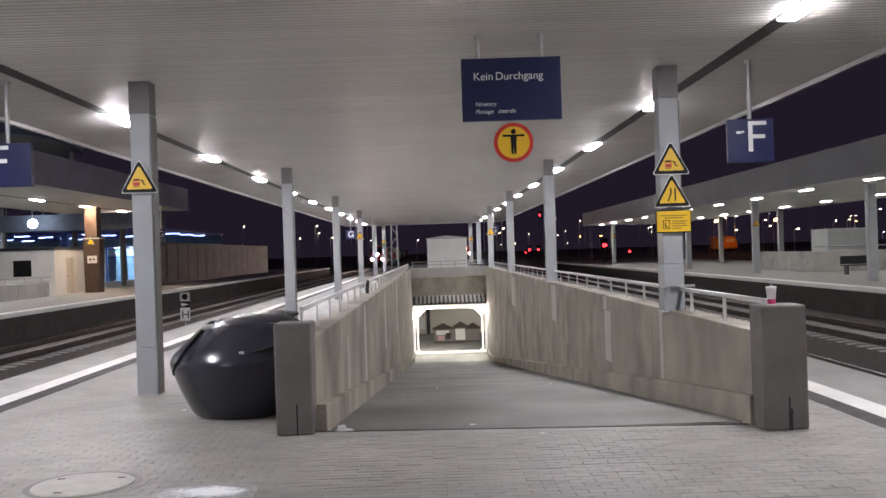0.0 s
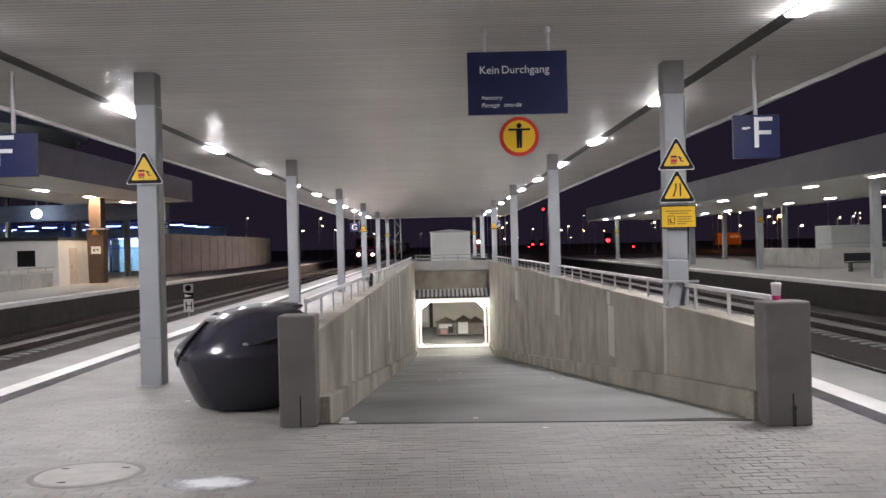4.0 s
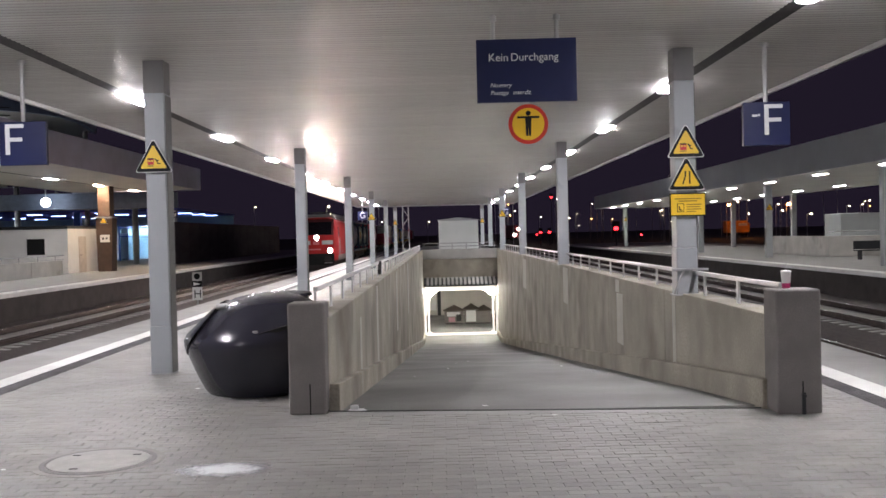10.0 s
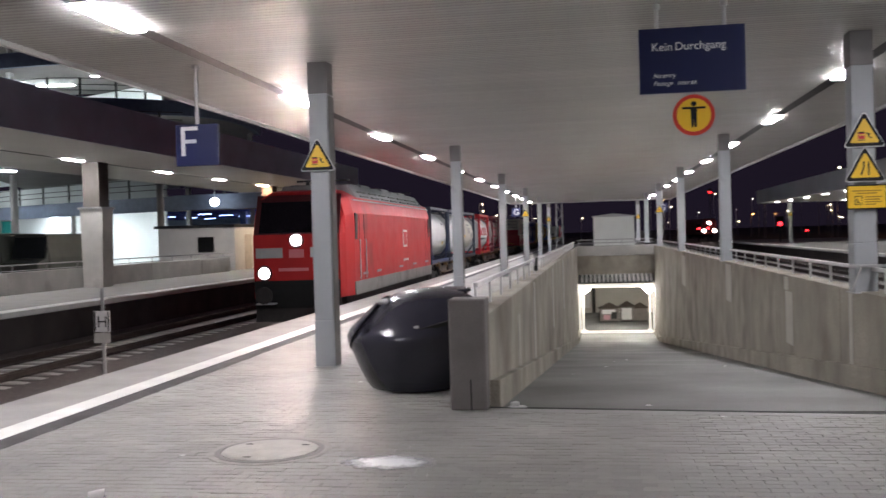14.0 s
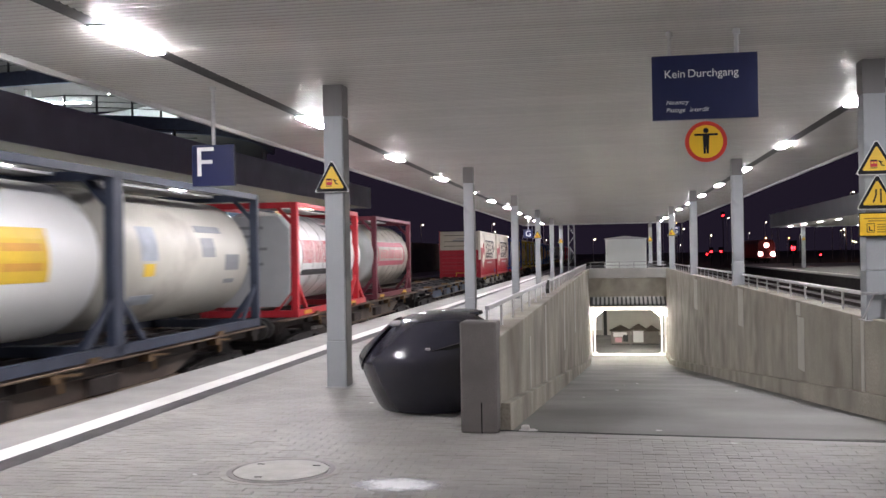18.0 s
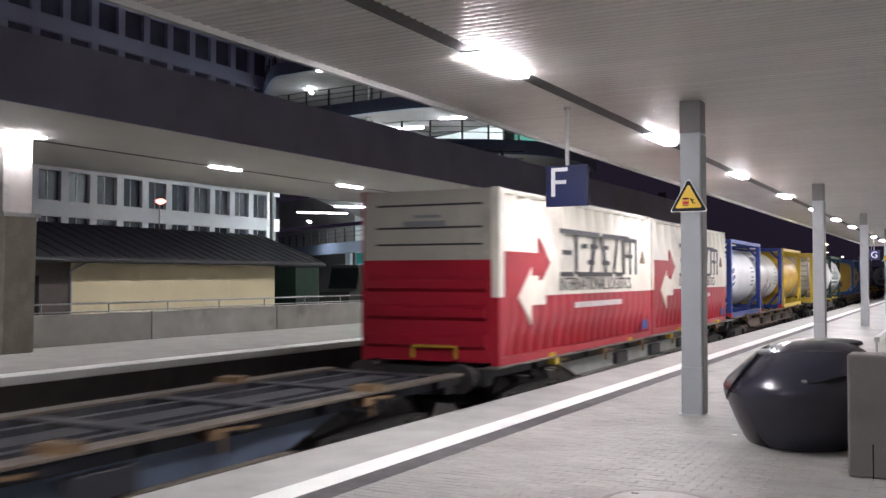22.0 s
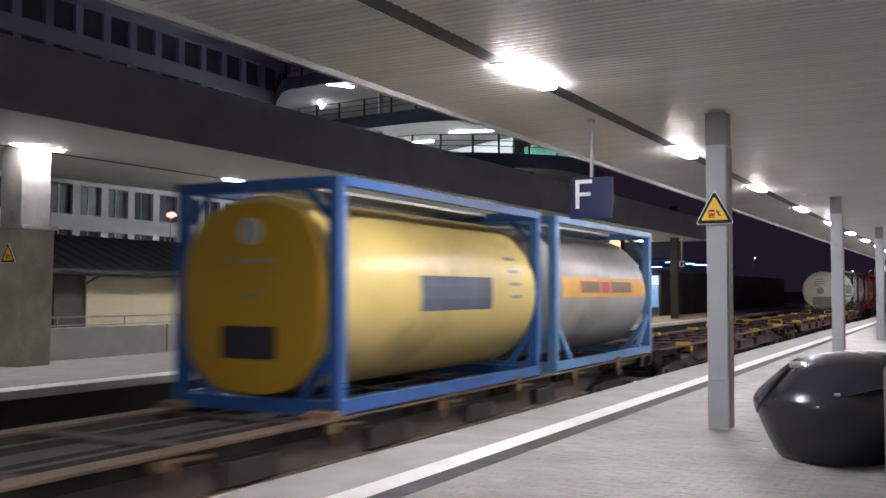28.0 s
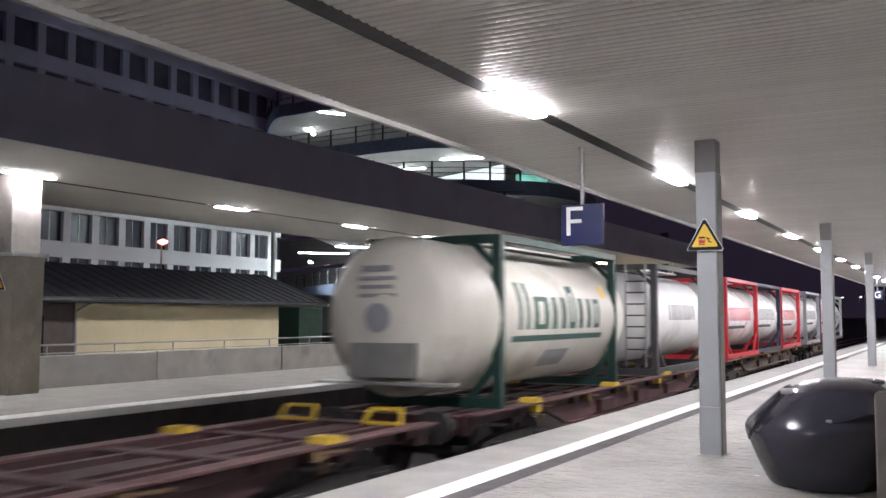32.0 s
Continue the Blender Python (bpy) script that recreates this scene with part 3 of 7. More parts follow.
# concrete posts at the head of the ramp
for nm, x, y, h, w in (("ramp_post", -1.42, 9.35, 1.085, 0.36), ("ramp_post", 3.155, 8.82, 1.14, 0.41)):
    t = thing(nm, (x, y, 0), "weathered dark grey concrete post at the head of the ramp", "post", "posts of the ramp walls")
    part("body", S().box(-w / 2, w / 2, 0, 0.36, 0, h), CONCRETE_DARK, t, bevel=0.02)
    part("crack", S().box(0.02, 0.032, -0.003, 0.01, 0, 0.30), BLACK, t)
    if x > 0:
        part("bracket", S().tube((0.03, -0.03, 0.17), (0.03, 0.0, 0.17), 0.02).box(0.015, 0.045, -0.02, 0.0, 0.0, 0.2), DARK_METAL, t)


RAIL_ZINC = mat("bright_zinc", (0.62, 0.62, 0.61), 0.45, metal=0.15, var=0.15, scale=5, bump=0.06)


def railing(name, x, y0, y1, z0, z1, step, label):
    t = thing(name, (x, 0, 0), label, "railing")
    n = int((y1 - y0) / step)
    zz = lambda y: z0 + (z1 - z0) * (y - y0) / (y1 - y0)
    part("top_rail", S().bar((0, y0, zz(y0) + 0.27), (0, y1, zz(y1) + 0.27), 0.05, 0.05), RAIL_ZINC, t, bevel=0.008)
    me = S().box(-0.012, 0.012, -0.035, 0.035, -0.02, 0.25).mesh("baluster", RAIL_ZINC, bevel=0.004)
    for i in range(n + 1):
        y = y0 + step * i
        part("baluster", me, None, t, loc=(0, y, zz(y)))
    return t


railing("ramp_railing", RAMP_L - 0.16, 9.9, 54.8, 0.92, 0.84, 1.35, "galvanised low railing on top of the ramp wall")
railing("ramp_railing", RAMP_R + 0.16, 9.3, 54.8, 0.88, 0.84, 1.35, "galvanised low railing on top of the ramp wall")
rb = thing("end_railing", (0, RAMP_Y1 + 0.2, 0.86), "galvanised railing above the underpass mouth", "railing")
for z in (0.16, 0.34):
    part("rail", S().tube((RAMP_L, 0, z), (RAMP_R, 0, z), 0.022), GALV, rb)
for i in range(6):
    part("baluster", S().tube((RAMP_L + 0.1 + 0.8 * i, 0, 0), (RAMP_L + 0.1 + 0.8 * i, 0, 0.34), 0.02), GALV, rb)
# brace plate where a column meets the east railing
br = thing("column_brace", (COL_R - 0.1, COL_Y - 0.05, 0.88), "small galvanised brace beside the column foot", "brace")
part("strut", S().bar((-0.10, 0, 0.0), (0.03, 0, 0.30), 0.04, 0.02), GALV, br)
part("cap", S().bar((-0.12, 0, 0.31), (0.34, 0, 0.31), 0.05, 0.03), GALV, br)
# sagging bag caught on the west railing
solid("caught_rag", S().prism([(-0.02, 0.0), (0.06, 0.02), (0.28, 0.16), (0.30, 0.05), (0.10, -0.10)], "x", -0.03, 0.03), GROOVE, "dark rag hanging in the railing", "rag", loc=(RAMP_L - 0.16, 19.2, 1.05))

# dark bin
bn = thing("grit_bin", (-2.20, 11.05, 0), "large rounded dark grey plastic grit bin with a slanted lid", "bin")
prof = [(0.62, 0.0), (0.70, 0.015), (0.745, 0.07), (0.81, 0.19), (0.87, 0.31), (0.925, 0.44), (0.965, 0.57), (0.978, 0.64), (0.955, 0.71), (0.85, 0.83), (0.73, 0.96), (0.61, 1.07), (0.47, 1.135), (0.3, 1.175), (0.15, 1.193), (0.01, 1.20)]
lean = lambda z: max(0.0, z - 0.60) * 0.22
shell = S().lathe(prof, 56)
shell.v = [(x * 0.835 + lean(z), y * 1.0, z * 0.925) for x, y, z in shell.v]
# a slanting plane on the west side parts the lid from the shell, with a dark gap between them
whole = shell.mesh("bin_whole", BIN)
CUT_N = Vector((-1.0, 0.0, 0.68)).normalized()
for nm, lab, away, shift in (("shell", "", True, 0.0), ("lid", "slanted lid", False, 0.028)):
    bm = bmesh.new()
    bm.from_mesh(whole)
    bmesh.ops.bisect_plane(bm, geom=bm.verts[:] + bm.edges[:] + bm.faces[:], plane_co=(-0.74, 0, 0.44), plane_no=CUT_N, clear_outer=away, clear_inner=not away)
    bmesh.ops.edgeloop_fill(bm, edges=[e for e in bm.edges if e.is_boundary])
    bmesh.ops.translate(bm, verts=bm.verts, vec=CUT_N * shift)
    me = bpy.data.meshes.new(nm)
    bm.to_mesh(me)
    bm.free()
    me.polygons.foreach_set("use_smooth", [True] * len(me.polygons))
    me.set_sharp_from_angle(angle=radians(38))
    me.materials.append(BIN)
    part(nm, me, None, bn, lab)
bpy.data.meshes.remove(whole)
part("lid_rim", S().lathe([(0.30, 1.03), (0.34, 1.055), (0.33, 1.085), (0.26, 1.10), (0.01, 1.105)], 32, (0.22, 0.34, -0.01)), BIN, bn, "low round lid", smooth=True)
part("hinge", S().lathe([(0.01, -0.07), (0.03, -0.06), (0.035, 0.05), (0.01, 0.06)], 14, (-0.33, -0.42, 0.985), "x"), GALV, bn, "bright metal hinge", smooth=True)
part("hinge", S().lathe([(0.024, -0.04), (0.024, 0.04)], 12, (-0.66, -0.36, 0.42), "x"), BLACK, bn, smooth=True)
part("latch", S().box(0.09, 0.15, -0.885, -0.84, 0.685, 0.75), GALV, bn, "bright latch", bevel=0.012)
part("grip_recess", S().bar((0.16, -0.865, 0.70), (0.56, -0.70, 0.80), 0.05, 0.04), BLACK, bn, "dark grip recess")

# manhole
mh = thing("manhole_cover", (-2.81, 7.57, 0), "round cast manhole cover with a concrete infill, set in the paving", "manhole cover")
part("ring", S().lathe([(0.44, -0.02), (0.44, 0.006), (0.40, 0.006), (0.40, -0.02)], 48), mat("cast_iron", (0.22, 0.21, 0.20), 0.5, metal=0.5, var=0.3), mh)
part("infill", S().lathe([(0.385, -0.02), (0.385, 0.009), (0.36, 0.011), (0.01, 0.013)], 48), mat("manhole_infill", (0.42, 0.41, 0.38), 0.6, var=0.2, scale=6, bump=0.4), mh, "pale concrete infill")
for a in (0.6, 2.5, 4.4):
    part("lifting_hole", S().box(-0.03, 0.03, -0.012, 0.012, 0.012, 0.0145), BLACK, mh, loc=(0.30 * math.cos(a), 0.30 * math.sin(a), 0))
part("collar", S().lathe([(0.50, -0.02), (0.50, 0.003), (0.44, 0.003), (0.44, -0.02)], 48), JOINT, mh, "sandy collar in the paving")

# drink cup on the east post
cp = thing("drink_cup", (3.10, 8.98, 1.14), "white paper drink cup with lid, straw and a pink print", "cup")
part("cup", S().lathe([(0.034, 0.0), (0.047, 0.15)], 20), CUP, cp, smooth=True)
part("lid", S().lathe([(0.050, 0.15), (0.050, 0.158), (0.042, 0.168), (0.02, 0.17)], 20), CUP, cp, smooth=True)
part("straw", S().tube((0, 0, 0.165), (0.004, 0, 0.235), 0.004), WHITE, cp)
part("print_band", S().lathe([(0.0352, 0.004), (0.0395, 0.05)], 20), PINK, cp, smooth=True)
# litter
lt = S().prism([(-0.09, -0.03), (0.0, -0.06), (0.10, -0.035), (0.06, 0.05), (-0.05, 0.06)], "z", 0, 0.012)
lt.prism([(-0.07, -0.02), (0.02, -0.04), (0.01, 0.05), (-0.05, 0.05)], "z", 0.012, 0.05)
solid("crumpled_paper", lt, WHITE, "crumpled white paper at the ramp head", "litter", loc=(-0.96, 9.52, 0.004), bevel=0.01)
pc = thing("paper_beaker", (-3.47, 6.02, 0.042), "small white paper beaker lying on the paving", "cup", rz=25)
part("beaker", S().lathe([(0.030, -0.05), (0.042, 0.05)], 20, axis="x"), CUP, pc, smooth=True)
part("mouth", S().lathe([(0.037, 0.048), (0.037, 0.0515)], 20, axis="x"), GROOVE, pc)
random.seed(5)
for i in range(16):
    x, y = random.uniform(-4.5, 2.6), random.uniform(6.2, 24)
    z = 0.002 if (y < 9.1 or x < -1.7) else ramp_z(y) + 0.006
    if -1.7 <= x < -1.1 or 2.6 < x:
        continue
    a = random.uniform(0.015, 0.03)
    solid("litter_scrap", S().prism([(-a, -a * 0.6), (a, -a * 0.5), (a * 0.7, a * 0.6), (-a * 0.8, a * 0.5)], "z", 0, 0.004), WHITE, "tiny white scrap of litter on the ground", "litter", "scraps of litter", loc=(x, y, z))
# white patch on the paving: a thin film that thins out in specks towards its rim
def patch_film():
    m = bpy.data.materials.new("white_spill")
    m.use_nodes = True
    n, l = m.node_tree.nodes, m.node_tree.links
    b = n["Principled BSDF"]
    b.inputs["Base Color"].default_value = (0.88, 0.90, 0.92, 1)
    b.inputs["Roughness"].default_value = 0.4
    tc, mp, gr = n.new("ShaderNodeTexCoord"), n.new("ShaderNodeMapping"), n.new("ShaderNodeTexGradient")
    gr.gradient_type = "SPHERICAL"
    mp.inputs["Scale"].default_value = (2.8, 2.8, 1.0)
    l.new(tc.outputs["Object"], mp.inputs["Vector"])
    l.new(mp.outputs["Vector"], gr.inputs["Vector"])
    total = gr.outputs["Fac"]
    for sc, det, amount in ((7.0, 3.0, 0.9), (38.0, 4.0, 0.7)):
        ns, ma = n.new("ShaderNodeTexNoise"), n.new("ShaderNodeMath")
        ns.inputs["Scale"].default_value, ns.inputs["Detail"].default_value = sc, det
        l.new(tc.outputs["Object"], ns.inputs["Vector"])
        ma.operation = "MULTIPLY_ADD"
        ma.inputs[1].default_value = amount
        l.new(ns.outputs["Fac"], ma.inputs[0])
        l.new(total, ma.inputs[2])
        total = ma.outputs[0]
    mr = n.new("ShaderNodeMapRange")
    mr.inputs[1].default_value, mr.inputs[2].default_value = 0.80, 1.42
    l.new(total, mr.inputs[0])
    l.new(mr.outputs[0], b.inputs["Alpha"])
    return m


sp = solid("white_spill", S().lathe([(0.36, 0.0), (0.30, 0.0015), (0.01, 0.002)], 40), patch_film(), "bright white patch on the paving stones", "spill", loc=(-1.74, 7.2, 0.003))
sp.scale = (1.05, 0.72, 1)

# the platform with its canopy and ramp lies a third of a degree askew to the camera's start line
AXIS = pose(0, 11, 0) @ pose(0, 0, 0, 0, 0, 0.3) @ pose(0, -11, 0)
for o in list(scene.objects):
    if o.parent is None and o.name.split(".")[0] in ("platform", "ramp", "threshold", "ramp_wall_west", "ramp_wall_east", "tunnel_front", "ceiling", "canopy_roof", "canopy_trim", "lamp_channel_west", "lamp_channel_east", "ceiling_lamp", "canopy_column", "warning_sign", "ramp_railing", "end_railing", "sector_sign"):
        o.matrix_basis = AXIS @ o.matrix_basis

# ---- west platform with its canopy ----
WX = -15.55
wp = thing("platform_west", label="second railway platform with a white edge line", category="platform", kind="structure")
part("slab", S().box(-30, WX, -10, 140, -1.2, -0.05), mat("west_paving", (0.31, 0.30, 0.28), 0.8, var=0.15, scale=1.5), wp)
part("surface", S().box(-30, WX - 0.55, -10, 140, -0.05, 0.0), bpy.data.materials["west_paving"], wp)
part("edge_slab", S().box(WX - 0.55, WX + 0.05, -10, 140, -0.15, 0.004), WHITE_LINE, wp, bevel=0.01)
part("face_wall", S().box(WX - 0.3, WX + 0.03, -10, 140, -1.2, -0.16), mat("sooty_wall", (0.045, 0.038, 0.034), 0.9, var=0.35, scale=1.2), wp)
solid("track_bed_west", S().box(WX, EDGE_L, -60, 520, -1.14, -1.04), BALLAST, "wide dark ballast between platforms", "ballast", kind="structure")
solid("track_bed_east", S().box(EDGE_R, 15.0, -60, 520, -1.14, -1.04), BALLAST, "wide dark ballast between platforms", "ballast", kind="structure")

# canopy
WC, CX = 5.05, -16.2
solid("west_soffit", S().box(-24.5, CX, -10, 63.5, WC, WC + 0.12), SOFFIT, "pale soffit of the second platform canopy", "ceiling", kind="structure")
solid("west_canopy", S().box(-24.6, CX, -10, 63.5, WC + 0.13, 6.32).box(CX, CX + 0.06, -10, 63.5, WC - 0.04, 6.37).box(-24.6, CX, 63.5, 63.56, WC - 0.06, 6.37), DARK_FASCIA, "deep dark fascia of the second platform canopy", "roof", kind="structure")
solid("west_soffit_joint", S().box(-20.34, -20.22, -10, 63.4, WC - 0.012, WC), GROOVE, "dark lamp line in the soffit", "lamp channel", kind="structure")
for y in (7.0, 14.9, 22.5, 29.2, 34.95, 42.8, 49.5, 56.3, 62.8):
    strip_lamp(-19.76 if y == 14.9 else -20.28, y, WC, "lamps under the second canopy", LAMP_WARM if y > 52 else LAMP_WEST, 1.3)


def west_column(y, m, warm):
    t = thing("canopy_column", (-20.3, y, 0), "tapered concrete canopy column with a steel collar" if not warm else "brownish concrete canopy column under a warm lamp", "column", "columns of the second platform")
    part("foot", S().prism([(-0.42, 0), (0.42, 0), (0.50, 3.15), (-0.50, 3.15)], "y", -0.42, 0.42), m, t, bevel=0.02)
    part("collar", S().box(-0.54, 0.54, -0.5, 0.5, 3.15, 3.24), GALV, t)
    part("head", S().box(-0.36, 0.36, -0.40, 0.40, 3.24, WC), (SHAFT_DARK if y > 20 else CONCRETE_DARK) if not warm else m, t, "darker brown-grey upper shaft", bevel=0.02)
    return t


# darker tone for the upper shafts beyond the nearest columns
SHAFT_DARK = mat("shaft_dark", (0.10, 0.09, 0.08), 0.85, var=0.35, scale=1.2, grime=0.2)
BROWN = mat("brown_concrete", (0.095, 0.06, 0.043), 0.85, var=0.2)
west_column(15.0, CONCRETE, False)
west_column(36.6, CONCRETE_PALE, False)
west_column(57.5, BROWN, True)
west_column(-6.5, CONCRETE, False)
warning_triangle(-20.2, 14.5, 2.55, "warning signs on the columns", 0.5)
warning_triangle(-20.3, 57.03, 3.0, "warning signs on the columns", 0.5)
sn = thing("notice_plate", (-20.25, 57.06, 1.95), "small white notice plate with black marks on the column", "sign")
part("plate", S().box(-0.28, 0.28, -0.02, 0.0, -0.22, 0.22), WHITE, sn)
part("mark", S().box(-0.16, -0.05, -0.024, -0.02, -0.06, 0.06).box(0.05, 0.14, -0.024, -0.02, -0.04, 0.07), BLACK, sn)

lw = thing("parapet_wall_west", label="low precast concrete parapet along the second platform", category="wall", kind="structure")
y = -8.0
while y < 51:
    part("wall_panel", S().box(-21.2, -20.95, y, min(y + 5.6, 52.4), 0, 0.80), CONCRETE_PALE, lw, bevel=0.015)
    y += 5.65
rl = thing("parapet_railing", (-21.1, 0, 0.80), "thin steel railing behind the parapet", "railing")
part("top_rail", S().tube((0, -8, 0.26), (0, 53, 0.26), 0.025), GALV, rl)
part("low_rail", S().tube((0, -8, 0.05), (0, 53, 0.05), 0.018), GALV, rl)
me = S().tube((0, 0, 0.0), (0, 0, 0.26), 0.022).mesh("baluster", GALV)
for i in range(28):
    part("baluster", me, None, rl, loc=(0, -7.6 + 2.2 * i, 0))

# cream hut with a dark roof
YH = thing("cream_hut", (-25.0, 21.6, -0.4), "low cream-rendered hut with a dark pitched roof and gutter", "hut")
CREAM = mat("cream_render", (0.62, 0.545, 0.36), 0.85, var=0.08, scale=0.7, bump=0.2)
part("wall", S().box(-5, 0, 0, 10.4, 0, 2.70), CREAM, YH)
part("side_wall", S().box(-5, -0.05, -2.6, 0, 0, 2.70), mat("brown_boards", (0.12, 0.10, 0.09), 0.8, var=0.2), YH)
part("doorway", S().box(-0.06, -0.02, -2.4, -1.2, 0, 2.2), BLACK, YH)
part("roof", S().prism([(0.75, 2.62), (0.75, 2.78), (-2.5, 4.0), (-5.7, 2.78), (-5.7, 2.62)], "y", -5.0, 12.8), mat("roof_sheet", (0.022, 0.023, 0.028), 0.6, var=0.25, scale=2), YH)
for i in range(30):
    part("roof_seam", S().bar((0.76, -4.9 + 0.6 * i, 2.79), (-2.5, -4.9 + 0.6 * i, 4.01), 0.03, 0.025), bpy.data.materials["roof_sheet"], YH)
part("gutter", S().tube((0.80, -5, 2.66), (0.80, 12.8, 2.66), 0.07), DARK_METAL, YH)
part("downpipe", S().tube((0.78, 0.0, 2.66), (0.1, -0.1, 2.35), 0.045).tube((0.1, -0.1, 2.35), (0.1, -0.1, 0), 0.045), GALV, YH)
for i in range(3):
    part("render_joint", S().box(-0.02, 0.003, 2.9 + 2.3 * i, 2.93 + 2.3 * i, 0.3, 2.6), mat("joint_cream", (0.70, 0.60, 0.38), 0.8) if i == 0 else bpy.data.materials["joint_cream"], YH)

# white hut at the end of the parapet
WHT = thing("white_hut", (-21.4, 54.35, 0), "small white hut with flat dark roof, window and pale door", "hut")
WHITE_WALL = mat("white_wall", (0.78, 0.77, 0.74), 0.8, var=0.1, scale=1.0)
part("wall", S().box(-4.8, 0, 0, 5.1, 0, 2.55), WHITE_WALL, WHT)
part("roof", S().box(-5.0, 0.03, -0.1, 5.2, 2.55, 2.72), DARK_METAL, WHT)
part("window", S().box(-2.3, -1.3, -0.03, 0.05, 1.1, 2.0), BLACK, WHT)
part("door", S().box(-0.02, 0.03, 1.6, 2.7, 0, 2.1), mat("door_cream", (0.62, 0.56, 0.50), 0.7), WHT)
part("door_handle", S().box(0.03, 0.08, 1.75, 1.85, 1.0, 1.03), DARK_METAL, WHT)

# glazed kiosk and lit hall beyond
HALL_BLUE = mat("blue_frame", (0.03, 0.08, 0.30), 0.4, var=0.1)
kk = thing("glass_kiosk", (-28.6, 103.0, -0.6), "blue-framed glass shelter lit from within", "shelter")
for x in (-4.0, -2.0, 0.0):
    part("frame_post", S().box(x - 0.09, x + 0.09, -0.08, 0.08, 0, 3.9), HALL_BLUE, kk)
for z in (0.1, 2.9, 3.8):
    part("frame_rail", S().box(-4.0, 0.0, -0.06, 0.06, z - 0.08, z + 0.08), HALL_BLUE, kk)
GLASS = clear("glass")
for x in (-4.0, -2.0):
    part("pane", S().box(x + 0.09, x + 1.91, -0.01, 0.01, 0.18, 2.82), GLASS, kk)
part("back_panel", S().box(-4.0, 0.0, 3.0, 3.1, 0, 3.9), mat("teal_panel", (0.20, 0.34, 0.46), 0.6, var=0.5, scale=0.9), kk)
part("roof", S().box(-4.2, 0.2, -0.3, 3.3, 3.9, 4.0), HALL_BLUE, kk)
part("inner_lamp", S().box(-3.6, -0.4, 1.0, 1.3, 3.80, 3.86), LAMP_COOL, kk)
bs = thing("coach", (-35.6, 104.0, -0.6), "white coach with red tail lamps behind the hut", "bus")
part("body", S().box(-1.25, 1.25, 0, 9, 0.4, 3.3), mat("coach_white", (0.6, 0.62, 0.66), 0.4, var=0.1), bs, bevel=0.12)
part("rear_window", S().box(-1.0, 1.0, -0.03, 0.02, 1.9, 2.9), BLACK, bs)
for x in (-1.0, 1.0):
    part("tail_lamp", S().box(x - 0.12, x + 0.12, -0.05, 0.0, 0.9, 1.25), glow("tail_red", (1.0, 0.03, 0.03), 30.0) if x < 0 else bpy.data.materials["tail_red"], bs)
    for y in (1.6, 7.2):
        part("wheel", S().lathe([(0.48, -0.15), (0.48, 0.15)], 16, (x, y, 0.48), "x"), BLACK, bs)

# lit hall beyond, and the decks of a car park behind the second platform
hl = thing("lit_hall", label="large lit transport hall with pale walls and blue light strips", category="building", kind="structure")
HALL_WALL = mat("hall_wall", (0.60, 0.64, 0.66), 0.7, var=0.1, scale=0.4)
part("end_wall", S().box(-60, -23.5, 118, 118.4, -1, 4.6), mat("teal_wall", (0.34, 0.42, 0.46), 0.7, var=0.15, scale=0.4), hl)
part("floor", S().box(-90, -31, 30, 118, -1.1, -0.6), mat("hall_floor", (0.22, 0.22, 0.22), 0.6, var=0.2), hl)
# the hall's blue light is put into the ceiling's own colour
solid("hall_ceiling", S().box(-60, -23.5, 92, 119, 4.6, 4.8), mat("hall_blue_ceiling", (0.07, 0.10, 0.42), 0.6, var=0.15), "blue-lit hall ceiling", "ceiling", kind="structure")
hg = thing("hall_globe", (-27.4, 66.0, 4.55), "bright white globe lamp before the hall", "lamp")
part("globe", S().lathe([(0.02, -0.32), (0.25, -0.22), (0.33, 0.0), (0.25, 0.22), (0.02, 0.32)], 16), glow("lamp_globe", (0.85, 0.93, 1.0), LAMP * 0.12), hg, smooth=True)
part("rod", S().tube((0, 0, 0.3), (0, 0, 2.9), 0.03), GALV, hg)
LAMP_BLUE = glow("lamp_blue", (0.30, 0.42, 1.0), LAMP * 0.06)
for i in range(4):
    for j in range(4):
        lamp = thing("hall_lamp", (-25 - 6.5 * j, 94.5 + 6 * i, 4.55), "bluish strip lamp under the hall ceiling", "lamp", "lamps of the hall")
        part("housing", S().box(-0.8, 0.8, -0.1, 0.1, 0.0, 0.05), GALV, lamp)
        part("tube", S().box(-0.7, 0.7, -0.07, 0.07, -0.05, 0.0), LAMP_BLUE, lamp)
for k in range(5):
    part("pillar", S().box(-24.5 - 9 * k, -23.9 - 9 * k, 92.3, 92.9, -1, 4.6), HALL_BLUE if k == 1 else HALL_WALL, hl)

DECK = mat("deck_concrete", (0.24, 0.23, 0.225), 0.75, var=0.15, scale=0.5)
DECK_EDGE = mat("deck_edge", (0.14, 0.17, 0.24), 0.6, var=0.2)
GREENISH = mat("green_screen", (0.05, 0.26, 0.20), 0.6, var=0.3, scale=0.8)


def smooth_line(pts, n=6):
    """A rounded run through a few plan corners."""
    out = []
    for i in range(len(pts) - 1):
        p0, p1, p2, p3 = pts[max(0, i - 1)], pts[i], pts[i + 1], pts[min(len(pts) - 1, i + 2)]
        for k in range(n):
            t = k / n
            out.append(tuple(0.5 * (2 * b + (c - a) * t + (2 * a - 5 * b + 4 * c - d) * t * t + (3 * b - a - 3 * c + d) * t ** 3) for a, b, c, d in zip(p0, p1, p2, p3)))
    return out + [pts[-1]]


